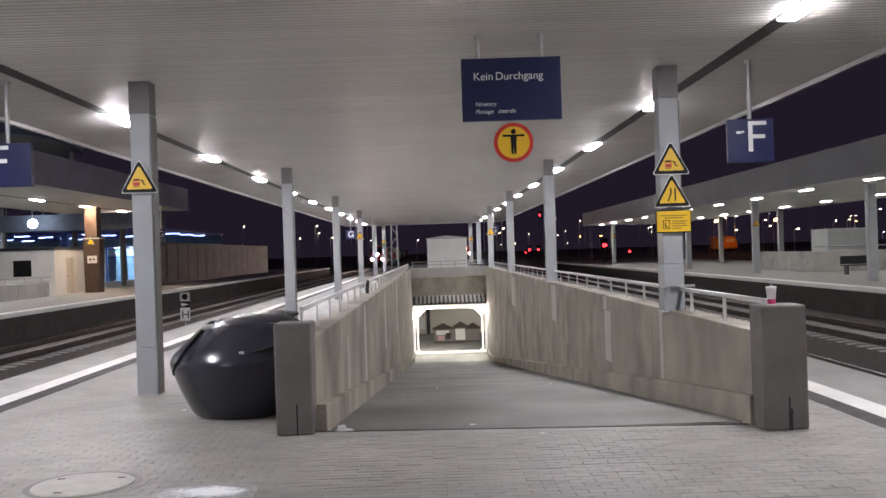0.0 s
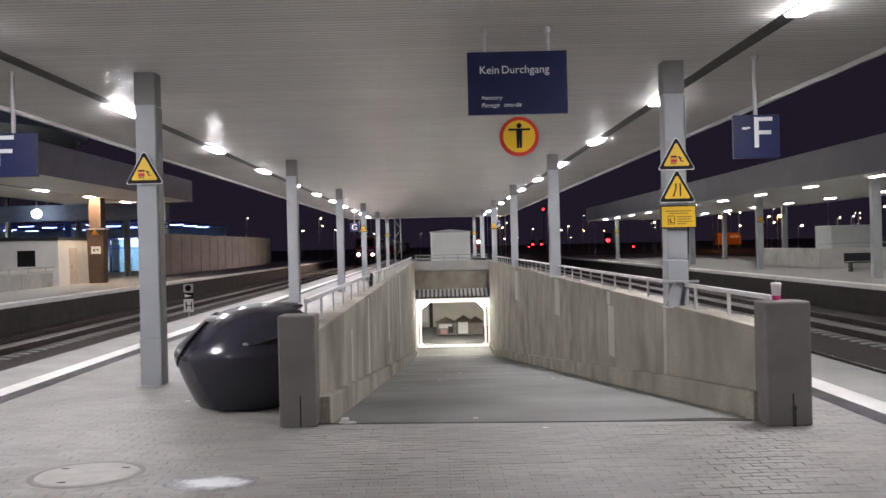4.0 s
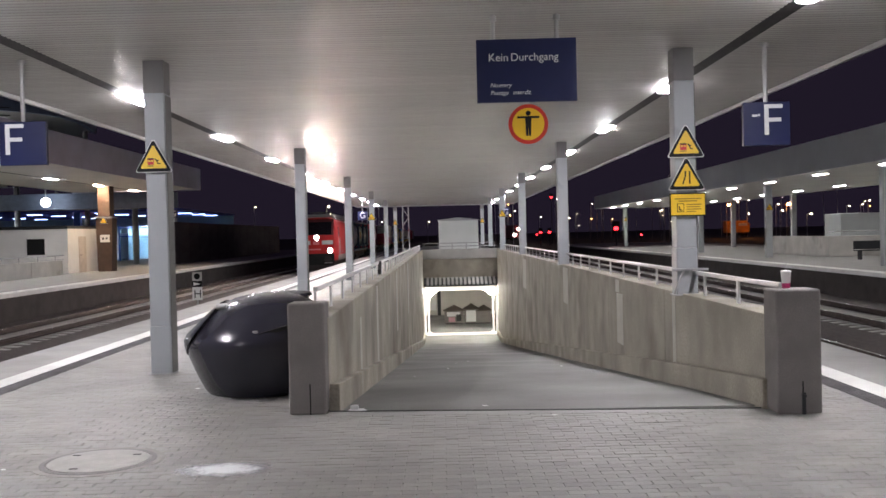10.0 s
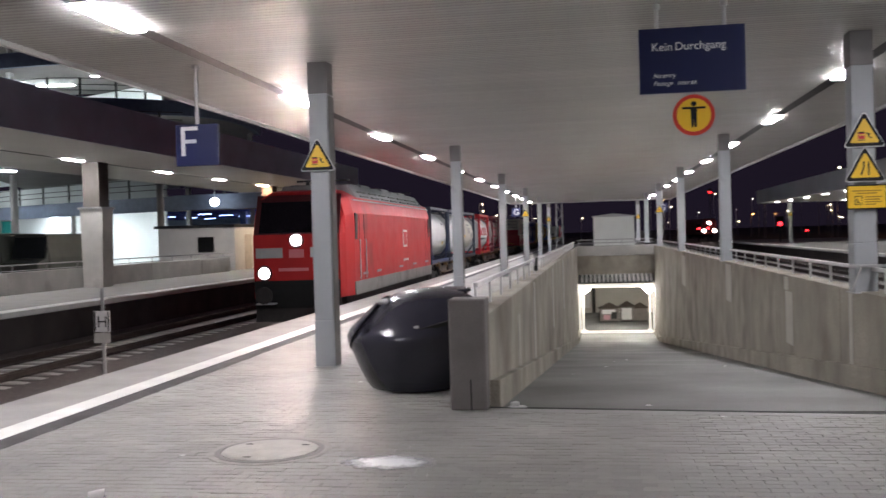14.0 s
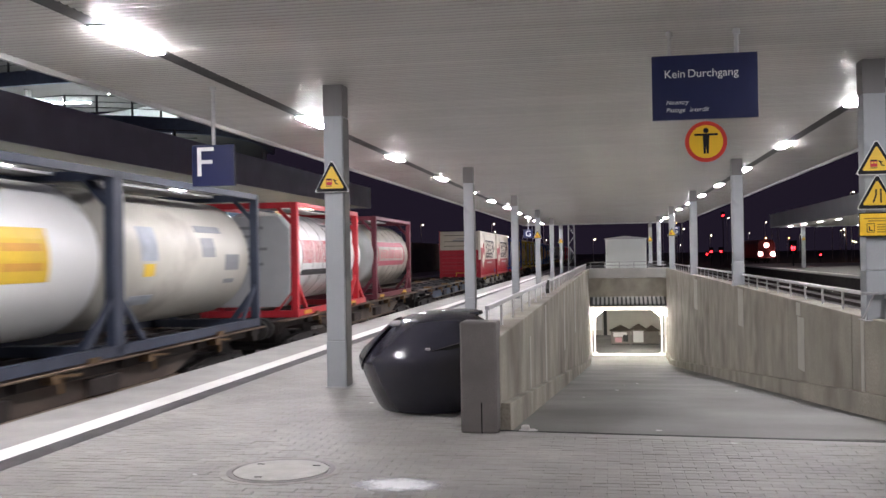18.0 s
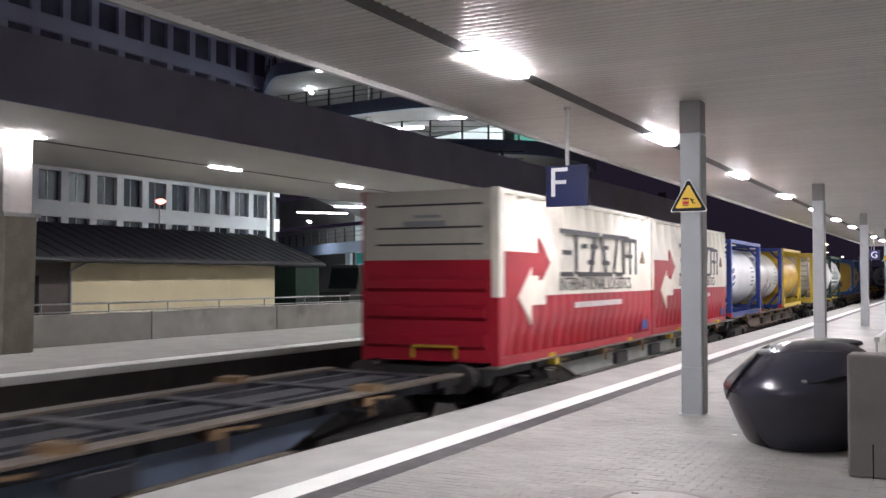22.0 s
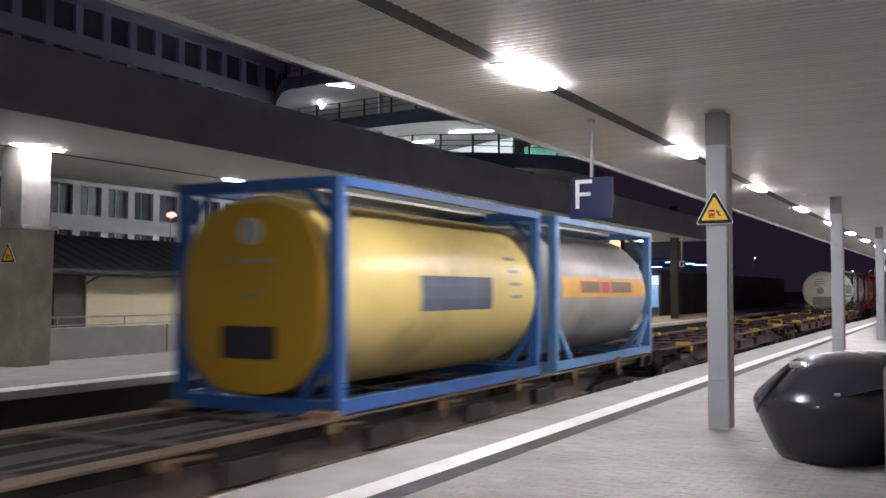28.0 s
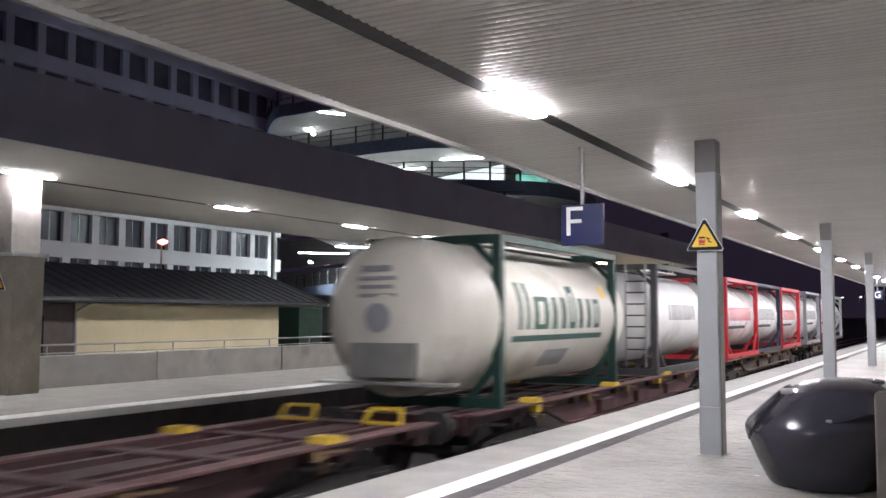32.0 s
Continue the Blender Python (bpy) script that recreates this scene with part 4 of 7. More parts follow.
def deck(z, corners, label, run=(-8, 17)):
    """A curved parking deck with its edge beam, railing and posts, on slim pillars."""
    t = thing("parking_deck", (0, 0, z), label, "parking deck", "decks of the car park")
    line = smooth_line(corners)
    back = [(x + run[0], y + run[1]) for x, y in line]
    n = len(line)
    sl = S()
    sl.add([(*p, h) for h in (-0.4, 0.0) for p in line + back], [(i, i + 1, n + i + 1, n + i) for i in range(n - 1)] + [(2 * n + i, 3 * n + i, 3 * n + i + 1, 2 * n + i + 1) for i in range(n - 1)])
    part("slab", sl, DECK, t)
    part("edge_beam", S().sweep(line, 0.35, 1.1, -0.35), DECK_EDGE, t, "dark blue edge beam")
    for h in (0.75, 1.15, 1.6):
        part("rail", S().sweep(line, 0.05, 0.05, h), DARK_METAL, t)
    acc = 0.0
    for p0, p1 in zip(line, line[1:]):
        acc += math.dist(p0, p1)
        if acc > 2.1:
            acc = 0.0
            part("rail_post", S().box(p0[0] - 0.06, p0[0] + 0.06, p0[1] - 0.06, p0[1] + 0.06, 0, 1.65), DARK_METAL, t)
    for k in ((2, n // 2, n - 3) if run[1] < 20 else (n - 3,)):
        part("pillar", S().tube((line[k][0] - 2, line[k][1] + 4.2, -1 - z), (line[k][0] - 2, line[k][1] + 4.2, -0.4), 0.22, 12), DECK, t, smooth=True)
    return t


deck(5.0, [(-80, 104), (-65.8, 91.7), (-51.4, 79.8), (-41.3, 73.9), (-31.7, 69.6), (-26.0, 68.2), (-18.0, 70.0)], "curved lowest parking deck with a dark railing")
deck(12.0, [(-62, 78), (-52, 69.5), (-44.4, 66.0), (-38.0, 64.2), (-34.6, 65.0), (-31.3, 67.0), (-27.9, 70.5), (-27.2, 76.5), (-28.5, 84)], "curved middle parking deck with a dark railing")
deck(16.2, [(-66, 84), (-55.1, 71.2), (-51.2, 69.5), (-46.3, 68.9), (-40.7, 68.2), (-36.4, 68.4), (-33, 71), (-31, 77)], "curved upper parking deck with a dark railing")
deck(20.6, [(-66, 84), (-55.1, 71.5), (-51.2, 69.8), (-46.3, 69.2), (-40.7, 68.5), (-36.4, 68.7), (-33, 71.3), (-31, 77)], "curved top parking deck with a dark railing")
deck(8.0, [(-37.2, 48.1), (-34.2, 49.9), (-31.2, 51.8), (-28.2, 53.6), (-24.0, 56.2)], "curved second parking deck with a dark railing", (-19, 44))
cw = thing("car_park_wall", label="pale inner wall of the car park behind the railings", category="wall", kind="structure")
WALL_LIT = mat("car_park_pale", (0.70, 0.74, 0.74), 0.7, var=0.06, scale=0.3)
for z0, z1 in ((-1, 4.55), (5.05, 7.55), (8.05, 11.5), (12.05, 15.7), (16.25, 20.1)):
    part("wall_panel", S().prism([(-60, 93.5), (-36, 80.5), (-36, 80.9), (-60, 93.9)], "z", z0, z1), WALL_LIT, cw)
    # the wall runs on to the west in a darker grey
    part("dark_wall", S().prism([(-78, 103.3), (-60.02, 93.5), (-60.02, 93.9), (-78, 103.7)], "z", z0, z1), DECK, cw, "darker grey stretch of the wall")
part("teal_sign", S().box(-58.9, -57.6, 92.2, 92.4, 3.2, 4.4), mat("teal_sign", (0.02, 0.32, 0.30), 0.5), cw, "teal sign")
part("screen", S().prism([(-34.5, 79.7), (-29.5, 77.0), (-29.5, 77.2), (-34.5, 79.9)], "z", 12.1, 14.6), GREENISH, cw, "green glazed screen")
for x, y, z, l, rz in ((-49.6, 71.6, 20.2, 4.0, 60), (-55.6, 78.3, 20.13, 3.4, -60), (-49.8, 71.9, 7.53, 4.6, 45), (-58.9, 82.9, 7.53, 3.0, -60), (-65.3, 99.1, 7.53, 6.0, 20), (-43.4, 66.9, 7.53, 3.2, 45), (-70.0, 106.0, 4.5, 5.0, 60), (-42.3, 69.2, 15.78, 4.0, 0), (-36.5, 69.9, 15.78, 3.6, 10), (-46.5, 70.2, 15.78, 1.5, 0), (-30.9, 70.6, 11.58, 2.2, 20), (-52, 86, 4.58, 5.0, 20), (-44, 80, 4.58, 5.0, 20), (-37, 76, 4.58, 4.0, 20), (-40.0, 76.0, 11.58, 4.0, 10), (-56.0, 84.0, 11.58, 4.0, 10), (-46.0, 79.0, 15.78, 5.0, 10), (-38.0, 76.0, 15.78, 4.0, 10)):
    lamp = thing("deck_lamp", (x, y, z), "white tube lamp under a parking deck", "lamp", "lamps of the car park", rz=rz)
    part("housing", S().box(-l / 2, l / 2, -0.14, 0.14, -0.06, 0.03), GALV, lamp)
    part("tube", S().box(-l / 2 + 0.05, l / 2 - 0.05, -0.12, 0.12, -0.12, -0.06), LAMP_COOL, lamp)

# parked vehicles behind the parapet
VAN = mat("van_paint", (0.075, 0.085, 0.07), 0.5, var=0.25, scale=1)


def parked_van(y, x, h):
    t = thing("parked_van", (x, y, -0.35), "dark boxy van parked behind the railing", "van", "parked vans")
    part("body", S().prism([(-1.0, 0.5), (1.0, 0.5), (1.0, 1.5), (0.8, h), (-0.8, h), (-1.0, 1.5)], "y", 0.6, 5.2), VAN, t, bevel=0.06)
    part("bonnet", S().prism([(0.6, 0.5), (0.6, 1.9), (0.3, 1.45), (-0.4, 1.3), (-0.5, 0.5)], "x", -0.95, 0.95), VAN, t, bevel=0.04)
    part("windscreen", S().prism([(0.62, 1.45), (0.62, h - 0.1), (0.30, 1.5)], "x", -0.85, 0.85), mat("van_glass", (0.025, 0.03, 0.03), 0.2) if "van_glass" not in bpy.data.materials else bpy.data.materials["van_glass"], t)
    for wx in (-0.9, 0.9):
        for wy in (0.5, 4.2):
            part("wheel", S().lathe([(0.36, -0.12), (0.36, 0.12)], 16, (wx, wy, 0.36), "x"), BLACK, t)
    return t


for x, y, h in ((-29.3, 43.3, 2.75), (-27.3, 44.2, 2.7)):
    parked_van(y, x, h)
GREENBOX = mat("green_box", (0.03, 0.07, 0.05), 0.7, var=0.2)
solid("container_box", S().box(-2.4, 0, 0, 1.9, 0, 2.6), GREENBOX, "dark green storage box behind the railing", "box", loc=(-27.4, 36.8, -0.4), bevel=0.03)

# office block far behind
ob_ = thing("office_block", (-62, 20, -1), "long office block with rows of windows, night", "building")
# sky glow is put into the bluish OFF, street light into OFF_PALE
OFF = mat("office_render", (0.54, 0.56, 0.74), 0.8, var=0.1, scale=0.2)
OFF_PALE = mat("office_pale", (0.74, 0.73, 0.75), 0.8, var=0.08, scale=0.3)
PANE = mat("office_pane", (0.055, 0.058, 0.08), 0.2, var=0.3, scale=0.5)
part("body", S().box(-14, -0.4, -30, 62, 0, 13.0), PANE, ob_, "dark glazed inner wall")
# lighter blue than PANE: the reflection on the upper panes is painted in
part("upper_body", S().box(-14, -0.4, -30, 62, 13.0, 34), mat("upper_pane_sky", (0.13, 0.13, 0.19), 0.4, var=0.3, scale=0.5), ob_, "upper windows, their bluish sky reflection put into the colour")
for fl in range(9):
    z = 1.5 + 3.6 * fl
    part("spandrel", S().box(-0.45, 0.0, -30, 62, z + 2.35, z + 3.6), OFF_PALE if fl < 3 else OFF, ob_)
pier = S().box(-0.44, -0.06, 0, 0.75, 0, 2.35).mesh("pier", OFF_PALE)
pier_d = S().box(-0.44, -0.06, 0, 0.75, 0, 2.35).mesh("pier", OFF)
frame_me = S().box(-0.42, -0.36, 0, 0.10, 0, 2.35).mesh("window_frame", GALV)
for fl in range(9):
    for i in range(32):
        part("pier", pier if fl < 3 else pier_d, None, ob_, loc=(0, -30 + 2.9 * i, 1.5 + 3.6 * fl))
        if 0 < fl < 4:
            part("window_frame", frame_me, None, ob_, loc=(0, -30 + 2.9 * i + 1.75, 1.5 + 3.6 * fl))


def street_lamp(x, y, h, m, label, r=0.28):
    t = thing("street_lamp", (x, y, -1), label, "street lamp", "street lamps")
    part("pole", S().tube((0, 0, 0), (0, 0, h), 0.07, 8, 0.05), GALV, t)
    part("arm", S().tube((0, 0, h), (0.5, -0.4, h + 0.12), 0.04), GALV, t)
    part("head", S().lathe([(0.02, -r * 0.6), (r, -r * 0.2), (r, r * 0.2), (0.02, r * 0.6)], 12, (0.5, -0.4, h + 0.1)), m, t, smooth=True)
    return t


ORANGE = glow("lamp_orange", (1.0, 0.36, 0.10), LAMP * 0.22)
REDL = glow("lamp_red", (1.0, 0.02, 0.03), 12.0)
WARMFAR = glow("lamp_far", (1.0, 0.78, 0.5), LAMP * 0.16)
street_lamp(-55.6, 57.75, 8.55, glow("lamp_salmon", (1.0, 0.14, 0.11), 8.0), "street lamp with a glowing red-orange head", 0.40)

# dark boarded wall along the west track beyond the canopy
dw = thing("noise_wall", label="long dark boarded wall beside the track", category="wall", kind="structure")
DARKW = mat("dark_boards", (0.055, 0.044, 0.043), 0.6, var=0.45, scale=0.8, stretch=(1, 0.3, 1))
y = 66.0
while y < 112:
    part("wall_panel", S().box(-20.2, -20.0, y, y + 2.9, 0, 3.1), DARKW, dw, bevel=0.02)
    part("post", S().box(-20.17, -19.99, y + 2.9, y + 3.05, 0, 3.1), DARKW, dw)
    y += 3.05
GP = thing("sector_sign", (-16.53, 58.4, 3.36), "small dark hanging sector sign with a white letter G", "sign", "platform sector signs")
part("rod", S().tube((0, 0, 0.2), (0, 0, 1.70), 0.03), WHITE, GP)
part("board", S().box(-0.22, 0.22, -0.05, 0.05, -0.25, 0.25), BLUE_SIGN, GP)
letters("letter", "G", 0.5, WHITE, GP, pose(-0.18, -0.055, -0.17, 90, 0, 0))
solid("gantry_post", S().box(-0.22, 0.22, -0.22, 0.22, 0, 7.0), DARK_METAL, "dark steel catenary post at the end of the second platform", "post", loc=(-17.3, 59.6, 0), bevel=0.02)

# stop boards between the tracks
hb = thing("stop_board", (-10.45, 18.9, -1.04), "white stop board with a black letter H on a short post", "sign")
part("post", S().tube((0, 0, 0), (0, 0, 1.85), 0.04), GALV, hb)
part("board", S().box(-0.18, 0.18, -0.06, -0.04, 0.93, 1.37), WHITE, hb)
for x0, x1 in ((-0.172, -0.135), (0.135, 0.172)):
    part("frame_bar", S().box(x0, x1, -0.064, -0.06, 0.945, 1.355), BLACK, hb)
letters("letter", "H", 0.34, BLACK, hb, pose(-0.115, -0.062, 1.03, 90, 0, 0))
part("foot_plate", S().box(-0.18, 0.18, -0.058, -0.045, 0.70, 0.91), CONCRETE_PALE, hb)
h2 = thing("stop_board", (-10.3, 39.5, -1.04), "stacked white signal boards with black marks on a post", "sign")
part("post", S().tube((0, 0, 0), (0, 0, 2.3), 0.05), GALV, h2)
part("board", S().box(-0.32, 0.32, -0.06, -0.04, 0.5, 1.35), WHITE, h2)
letters("letter", "H", 0.75, BLACK, h2, pose(-0.25, -0.062, 0.66, 90, 0, 0))
part("board", S().box(-0.32, 0.32, -0.058, -0.04, 1.38, 1.75), BLACK, h2)
part("arrow", S().prism([(-0.25, 1.45), (0.25, 1.56), (-0.25, 1.68)], "y", -0.062, -0.058), WHITE, h2)
part("board", S().box(-0.32, 0.32, -0.06, -0.04, 1.78, 2.35), CONCRETE_PALE, h2)
part("ring", S().lathe([(0.2, -0.066), (0.2, -0.062), (0.14, -0.062), (0.14, -0.066)], 20, (0, 0, 2.07), "y"), BLACK, h2)

for c in h2.children:
    c.matrix_basis = Matrix.Scale(0.62, 4) @ c.matrix_basis

# the street grid behind the second platform lies a little askew to the tracks
SITE = pose(-0.86, -0.07, 0, 0, 0, 1.36) @ pose(1.16, 0.09, 0)
ASKEW = ("cream_hut", "glass_kiosk", "coach", "lit_hall", "hall_ceiling", "hall_lamp", "parking_deck", "car_park_wall", "deck_lamp", "parked_van", "container_box", "office_block", "street_lamp")
for o in list(scene.objects):
    if o.parent is None and o.name.split(".")[0] in ASKEW:
        o.matrix_basis = SITE @ o.matrix_basis

# ---- east platform ----
EX = 15.0
ep = thing("platform_east", label="third railway platform with a pale edge", category="platform", kind="structure")
part("slab", S().box(EX, 30, -10, 130, -1.2, -0.02), bpy.data.materials["west_paving"], ep)
part("edge_slab", S().box(EX - 0.05, EX + 0.5, -10, 130, -0.15, 0.004), WHITE_LINE, ep, bevel=0.01)
part("face_wall", S().box(EX - 0.02, EX + 0.1, -10, 130, -1.2, -0.15), bpy.data.materials["sooty_wall"], ep)
EC = 3.95
solid("east_soffit", S().box(EX, 25, -10, 98, EC, EC + 0.1), SOFFIT, "pale soffit of the third platform canopy", "ceiling", kind="structure")
PALE_FASCIA = mat("pale_fascia", (0.66, 0.68, 0.71), 0.6, var=0.1, scale=0.5)
solid("east_canopy", S().box(EX - 0.06, EX, -10, 98, EC - 0.05, 5.15).box(EX, 25, -10, 98, EC + 0.12, 5.1).box(EX, 25, 98, 98.06, EC - 0.05, 5.15), PALE_FASCIA, "pale grey fascia of the third platform canopy", "roof", kind="structure")
for i in range(15):
    strip_lamp(16.4, 3.0 + 6.6 * i, EC, "lamps under the third canopy", LAMP_FAR, 1.2)
    if i > 3:
        strip_lamp(22.6, 3.0 + 6.6 * i, EC, "lamps under the third canopy", LAMP_FAR, 1.2)
ec = thing("canopy_column", (17.7, 39.2, 0), "slim grey canopy column on the third platform", "column", "columns of the third platform")
part("shaft", S().box(-0.17, 0.17, -0.17, 0.17, 0.0, EC), STEEL, ec, bevel=0.012)
for x, y in ((17.7, 24.9), (17.7, 53.5), (17.7, 67.8), (17.7, 96.4), (24.2, 39.2), (24.2, 67.8), (24.2, 82.1)):
    copy_thing(ec, pose(x, y, 0))
for y in (53.5, 96.4):
    copy_thing(wt, pose(17.7, y - 0.21, 2.75))
es = thing("stair_parapet", (20.6, 52.5, 0), "low concrete stair parapet with a rail on the third platform", "wall")
part("wall", S().box(0, 5.5, 0, 0.3, 0, 1.1), CONCRETE_PALE, es, bevel=0.02)
part("wall", S().box(0, 0.3, 0.3, 9, 0, 1.1), CONCRETE_PALE, es, bevel=0.02)
part("rail", S().tube((0, 0.15, 1.35), (5.5, 0.15, 1.35), 0.03), GALV, es)
lift = thing("lift_box", (22.3, 55.0, 0), "white box-shaped lift head behind the stair parapet", "lift")
part("body", S().box(0, 2.4, 0, 2.4, 0, 2.35), mat("pale_box", (0.55, 0.58, 0.58), 0.6, var=0.06), lift, bevel=0.04)
bench = thing("bench", (20.5, 46.9, 0), "dark metal bench on the third platform", "bench")
part("seat", S().box(-0.8, 0.8, -0.25, 0.25, 0.42, 0.47), DARK_METAL, bench)
part("backrest", S().box(-0.8, 0.8, 0.22, 0.27, 0.5, 0.9), DARK_METAL, bench)
for x in (-0.6, 0.6):
    part("leg", S().box(x - 0.03, x + 0.03, -0.2, 0.2, 0, 0.42), DARK_METAL, bench)
for x, y in ((22.0, 63.0), (22.8, 64.6)):
    b2 = thing("litter_bin", (x, y, 0), "grey cylindrical litter bin on the third platform", "bin", "litter bins")
    part("drum", S().lathe([(0.22, 0.05), (0.25, 0.9), (0.2, 0.95)], 16), GALV, b2, smooth=True)

# ---- beyond the ramp: white machine house, mast, rails ----
wb = thing("lift_house", (-0.56, 60.0, 0), "white lift house with a shallow roof beyond the ramp", "lift house")
part("body", S().box(0, 2.45, 0, 2.6, 0, 2.54), mat("lift_white", (0.74, 0.77, 0.74), 0.6, var=0.08, scale=0.8), wb, bevel=0.03)
part("roof", S().prism([(-0.06, 2.54), (2.51, 2.54), (2.51, 2.59), (1.2, 2.74), (-0.06, 2.59)], "y", -0.06, 2.66), GALV, wb)
mast = thing("lattice_mast", (-3.45, 80.0, 0), "steel lattice mast beyond the canopy", "mast")
for x in (-0.28, 0.28):
    for yy in (-0.28, 0.28):
        part("leg", S().bar((x, yy, 0), (x * 0.6, yy * 0.6, 9), 0.07, 0.07), GALV, mast)
for i in range(11):
    z0, z1 = 0.8 * i, 0.8 * (i + 1)
    s = 1 if i % 2 else -1
    part("brace", S().bar((-0.27 * s, -0.28, z0), (0.27 * s, -0.28, z1), 0.04, 0.04), GALV, mast)

# things in the underpass
WASTE_BODY = mat("waste_brown", (0.24, 0.22, 0.20), 0.8, var=0.2)
WASTE_ROOF = mat("waste_roof", (0.10, 0.08, 0.06), 0.8, var=0.3)
for i, (x, w, h) in enumerate(((0.28, 0.62, 0.86), (1.40, 0.46, 0.94), (2.20, 0.46, 0.84))):
    t = thing("waste_hut", (x, 62.3, RAMP_Z), "small dark waste box with a peaked roof", "waste box", "waste boxes in the underpass")
    part("body", S().box(-w, w, 0, 0.9, 0.06, h), WASTE_BODY, t, bevel=0.02)
    part("roof", S().add([(-w - 0.08, -0.08, h), (w + 0.08, -0.08, h), (w + 0.08, 0.98, h), (-w - 0.08, 0.98, h), (0, 0.45, h + 0.36)], [(0, 1, 4), (1, 2, 4), (2, 3, 4), (3, 0, 4), (3, 2, 1, 0)]), WASTE_ROOF, t)
    part("plinth", S().box(-w + 0.06, w - 0.06, 0.06, 0.84, 0.0, 0.06), GROOVE, t)
    if i < 2:
        part("poster", S().box(-w * 0.75, w * 0.62, -0.012, -0.002, 0.14 if i else 0.5, h - 0.08), WHITE, t, "white poster")
    if i == 0:
        part("poster", S().box(-0.36, 0.06, -0.012, -0.002, 0.14, 0.46), mat("faded_pink", (0.62, 0.35, 0.38), 0.6), t, "faded pink poster")
        part("flap", S().box(0.14, 0.46, -0.014, -0.002, 0.2, 0.62), GROOVE, t)
pd = thing("door_1", (-1.58, 69.5, RAMP_Z), "white door in the far underpass wall", "door", kind="structure")
part("leaf", S().box(-0.62, 0.62, 0.0, 0.09, 0.35, 2.6), WHITE, pd)
part("handle", S().box(0.46, 0.52, -0.05, 0.0, 1.3, 1.34), DARK_METAL, pd)
solid("duct_pipe", S().box(-0.12, 0.12, -0.2, 0.05, 0, 2.75), GROOVE, "dark pipe duct on the underpass wall", "duct", loc=(-0.74, 69.55, RAMP_Z))
# jambs, lintel and threshold are only lamp-lit; that light is put in as glow
FRAME_GLOW = glow("portal_frame", (1.0, 0.95, 0.89), 0.62)
tl = thing("portal_lamp", (0.655, RAMP_Y1 + 0.44, OPEN_T - 0.02), "pale frame round the underpass mouth, its lamp light put in as glow, with corner lamps", "lamp")
for k, (hw, top, y) in enumerate(((2.10, 0.0, 0.0), (1.92, -0.13, 0.5))):
    low = RAMP_Z - OPEN_T + 0.06
    part("floor_band", S().box(-hw + 0.13, hw - 0.13, y, y + 0.12, low - 0.02, low + 0.05), FRAME_GLOW, tl)
    part("top_band", S().prism([(-hw, top), (hw, top), (hw, top - 0.24), (hw - 0.14, top - 0.24), (hw - 0.24, top - 0.12), (-hw + 0.24, top - 0.12), (-hw + 0.14, top - 0.24), (-hw, top - 0.24)], "y", y, y + 0.12), FRAME_GLOW, tl)
    for sx in (-1, 1):
        a, b = sorted((sx * hw, sx * (hw - 0.10)))
        part("side_band", S().box(a, b, y, y + 0.12, low, top - 0.24), FRAME_GLOW, tl)
        part("floor_corner", S().prism([(sx * (hw - 0.13), low), (sx * (hw - 0.3), low), (sx * (hw - 0.13), low + 0.17)], "y", y, y + 0.12), FRAME_GLOW, tl)
        part("corner_lamp", S().prism([(sx * (hw - 0.14), top - 0.125), (sx * (hw - 0.5), top - 0.125), (sx * (hw - 0.14), top - 0.46)], "y", y + 0.02, y + 0.10), LAMP_PORTAL, tl, "bright lamp in the corner of the frame")
LAMP_UNDER = glow("lamp_underpass", (1.0, 0.93, 0.84), LAMP * 0.14)
for y in (59, 66):
    l2 = thing("underpass_lamp", (0.6, y, -1.2), "white strip lamp on the underpass ceiling", "lamp", "lamps in the underpass")
    part("tube", S().box(-1.6, 1.6, -0.08, 0.08, -0.06, 0), LAMP_UNDER, l2)

# ---- distance: yard lamps and signals ----
random.seed(12)
for i in range(70):
    x = random.uniform(14, 190)
    y = random.uniform(150, 420)
    if x / y > 0.62 or x / y < 0.03:
        continue
    street_lamp(x, y, random.uniform(4, 15), WARMFAR if random.random() < 0.7 else ORANGE, "distant glowing lamp over a railway yard", 0.19)
for i in range(14):
    street_lamp(random.uniform(-60, -4), random.uniform(190, 380), random.uniform(3, 12), WARMFAR, "distant glowing lamp over a railway yard", 0.16)
for x, y, z in ((17.8, 185.0, 1.5), (19.5, 185.0, 1.5), (18.8, 108.0, 1.8), (22.7, 210.0, 9.0), (24.0, 260.0, 0.8), (60.0, 240.0, 3.0), (40.0, 200.0, 0.5)):
    sg = thing("signal", (x, y, -1), "railway signal showing a red light", "signal", "red signals")
    part("post", S().tube((0, 0, 0), (0, 0, z + 1.5), 0.08), DARK_METAL, sg)
    part("screen", S().box(-0.4, 0.4, 0.0, 0.1, z + 0.5, z + 1.9), BLACK, sg)
    part("light", S().lathe([(0.22, -0.06), (0.22, 0.0)], 14, (0, 0, z + 1.1), "y"), REDL, sg)
dv = thing("yard_railcar", (70.0, 245, -0.5), "distant orange-lit rail vehicle in the yard", "rail vehicle")
part("body", S().prism([(0, 0.8), (6, 0.8), (6, 3.0), (5.2, 3.8), (0, 3.8)], "y", -1.4, 1.4), mat("orange_body", (0.55, 0.22, 0.05), 0.5, var=0.2), dv, bevel=0.1)
part("window_band", S().box(3.2, 5.4, -1.43, -1.38, 2.5, 3.2), WHITE, dv)
for x in (0.9, 1.7, 4.3, 5.1):
    part("wheel", S().lathe([(0.45, -1.3), (0.45, 1.3)], 16, (x, 0, 0.45), "y"), BLACK, dv)
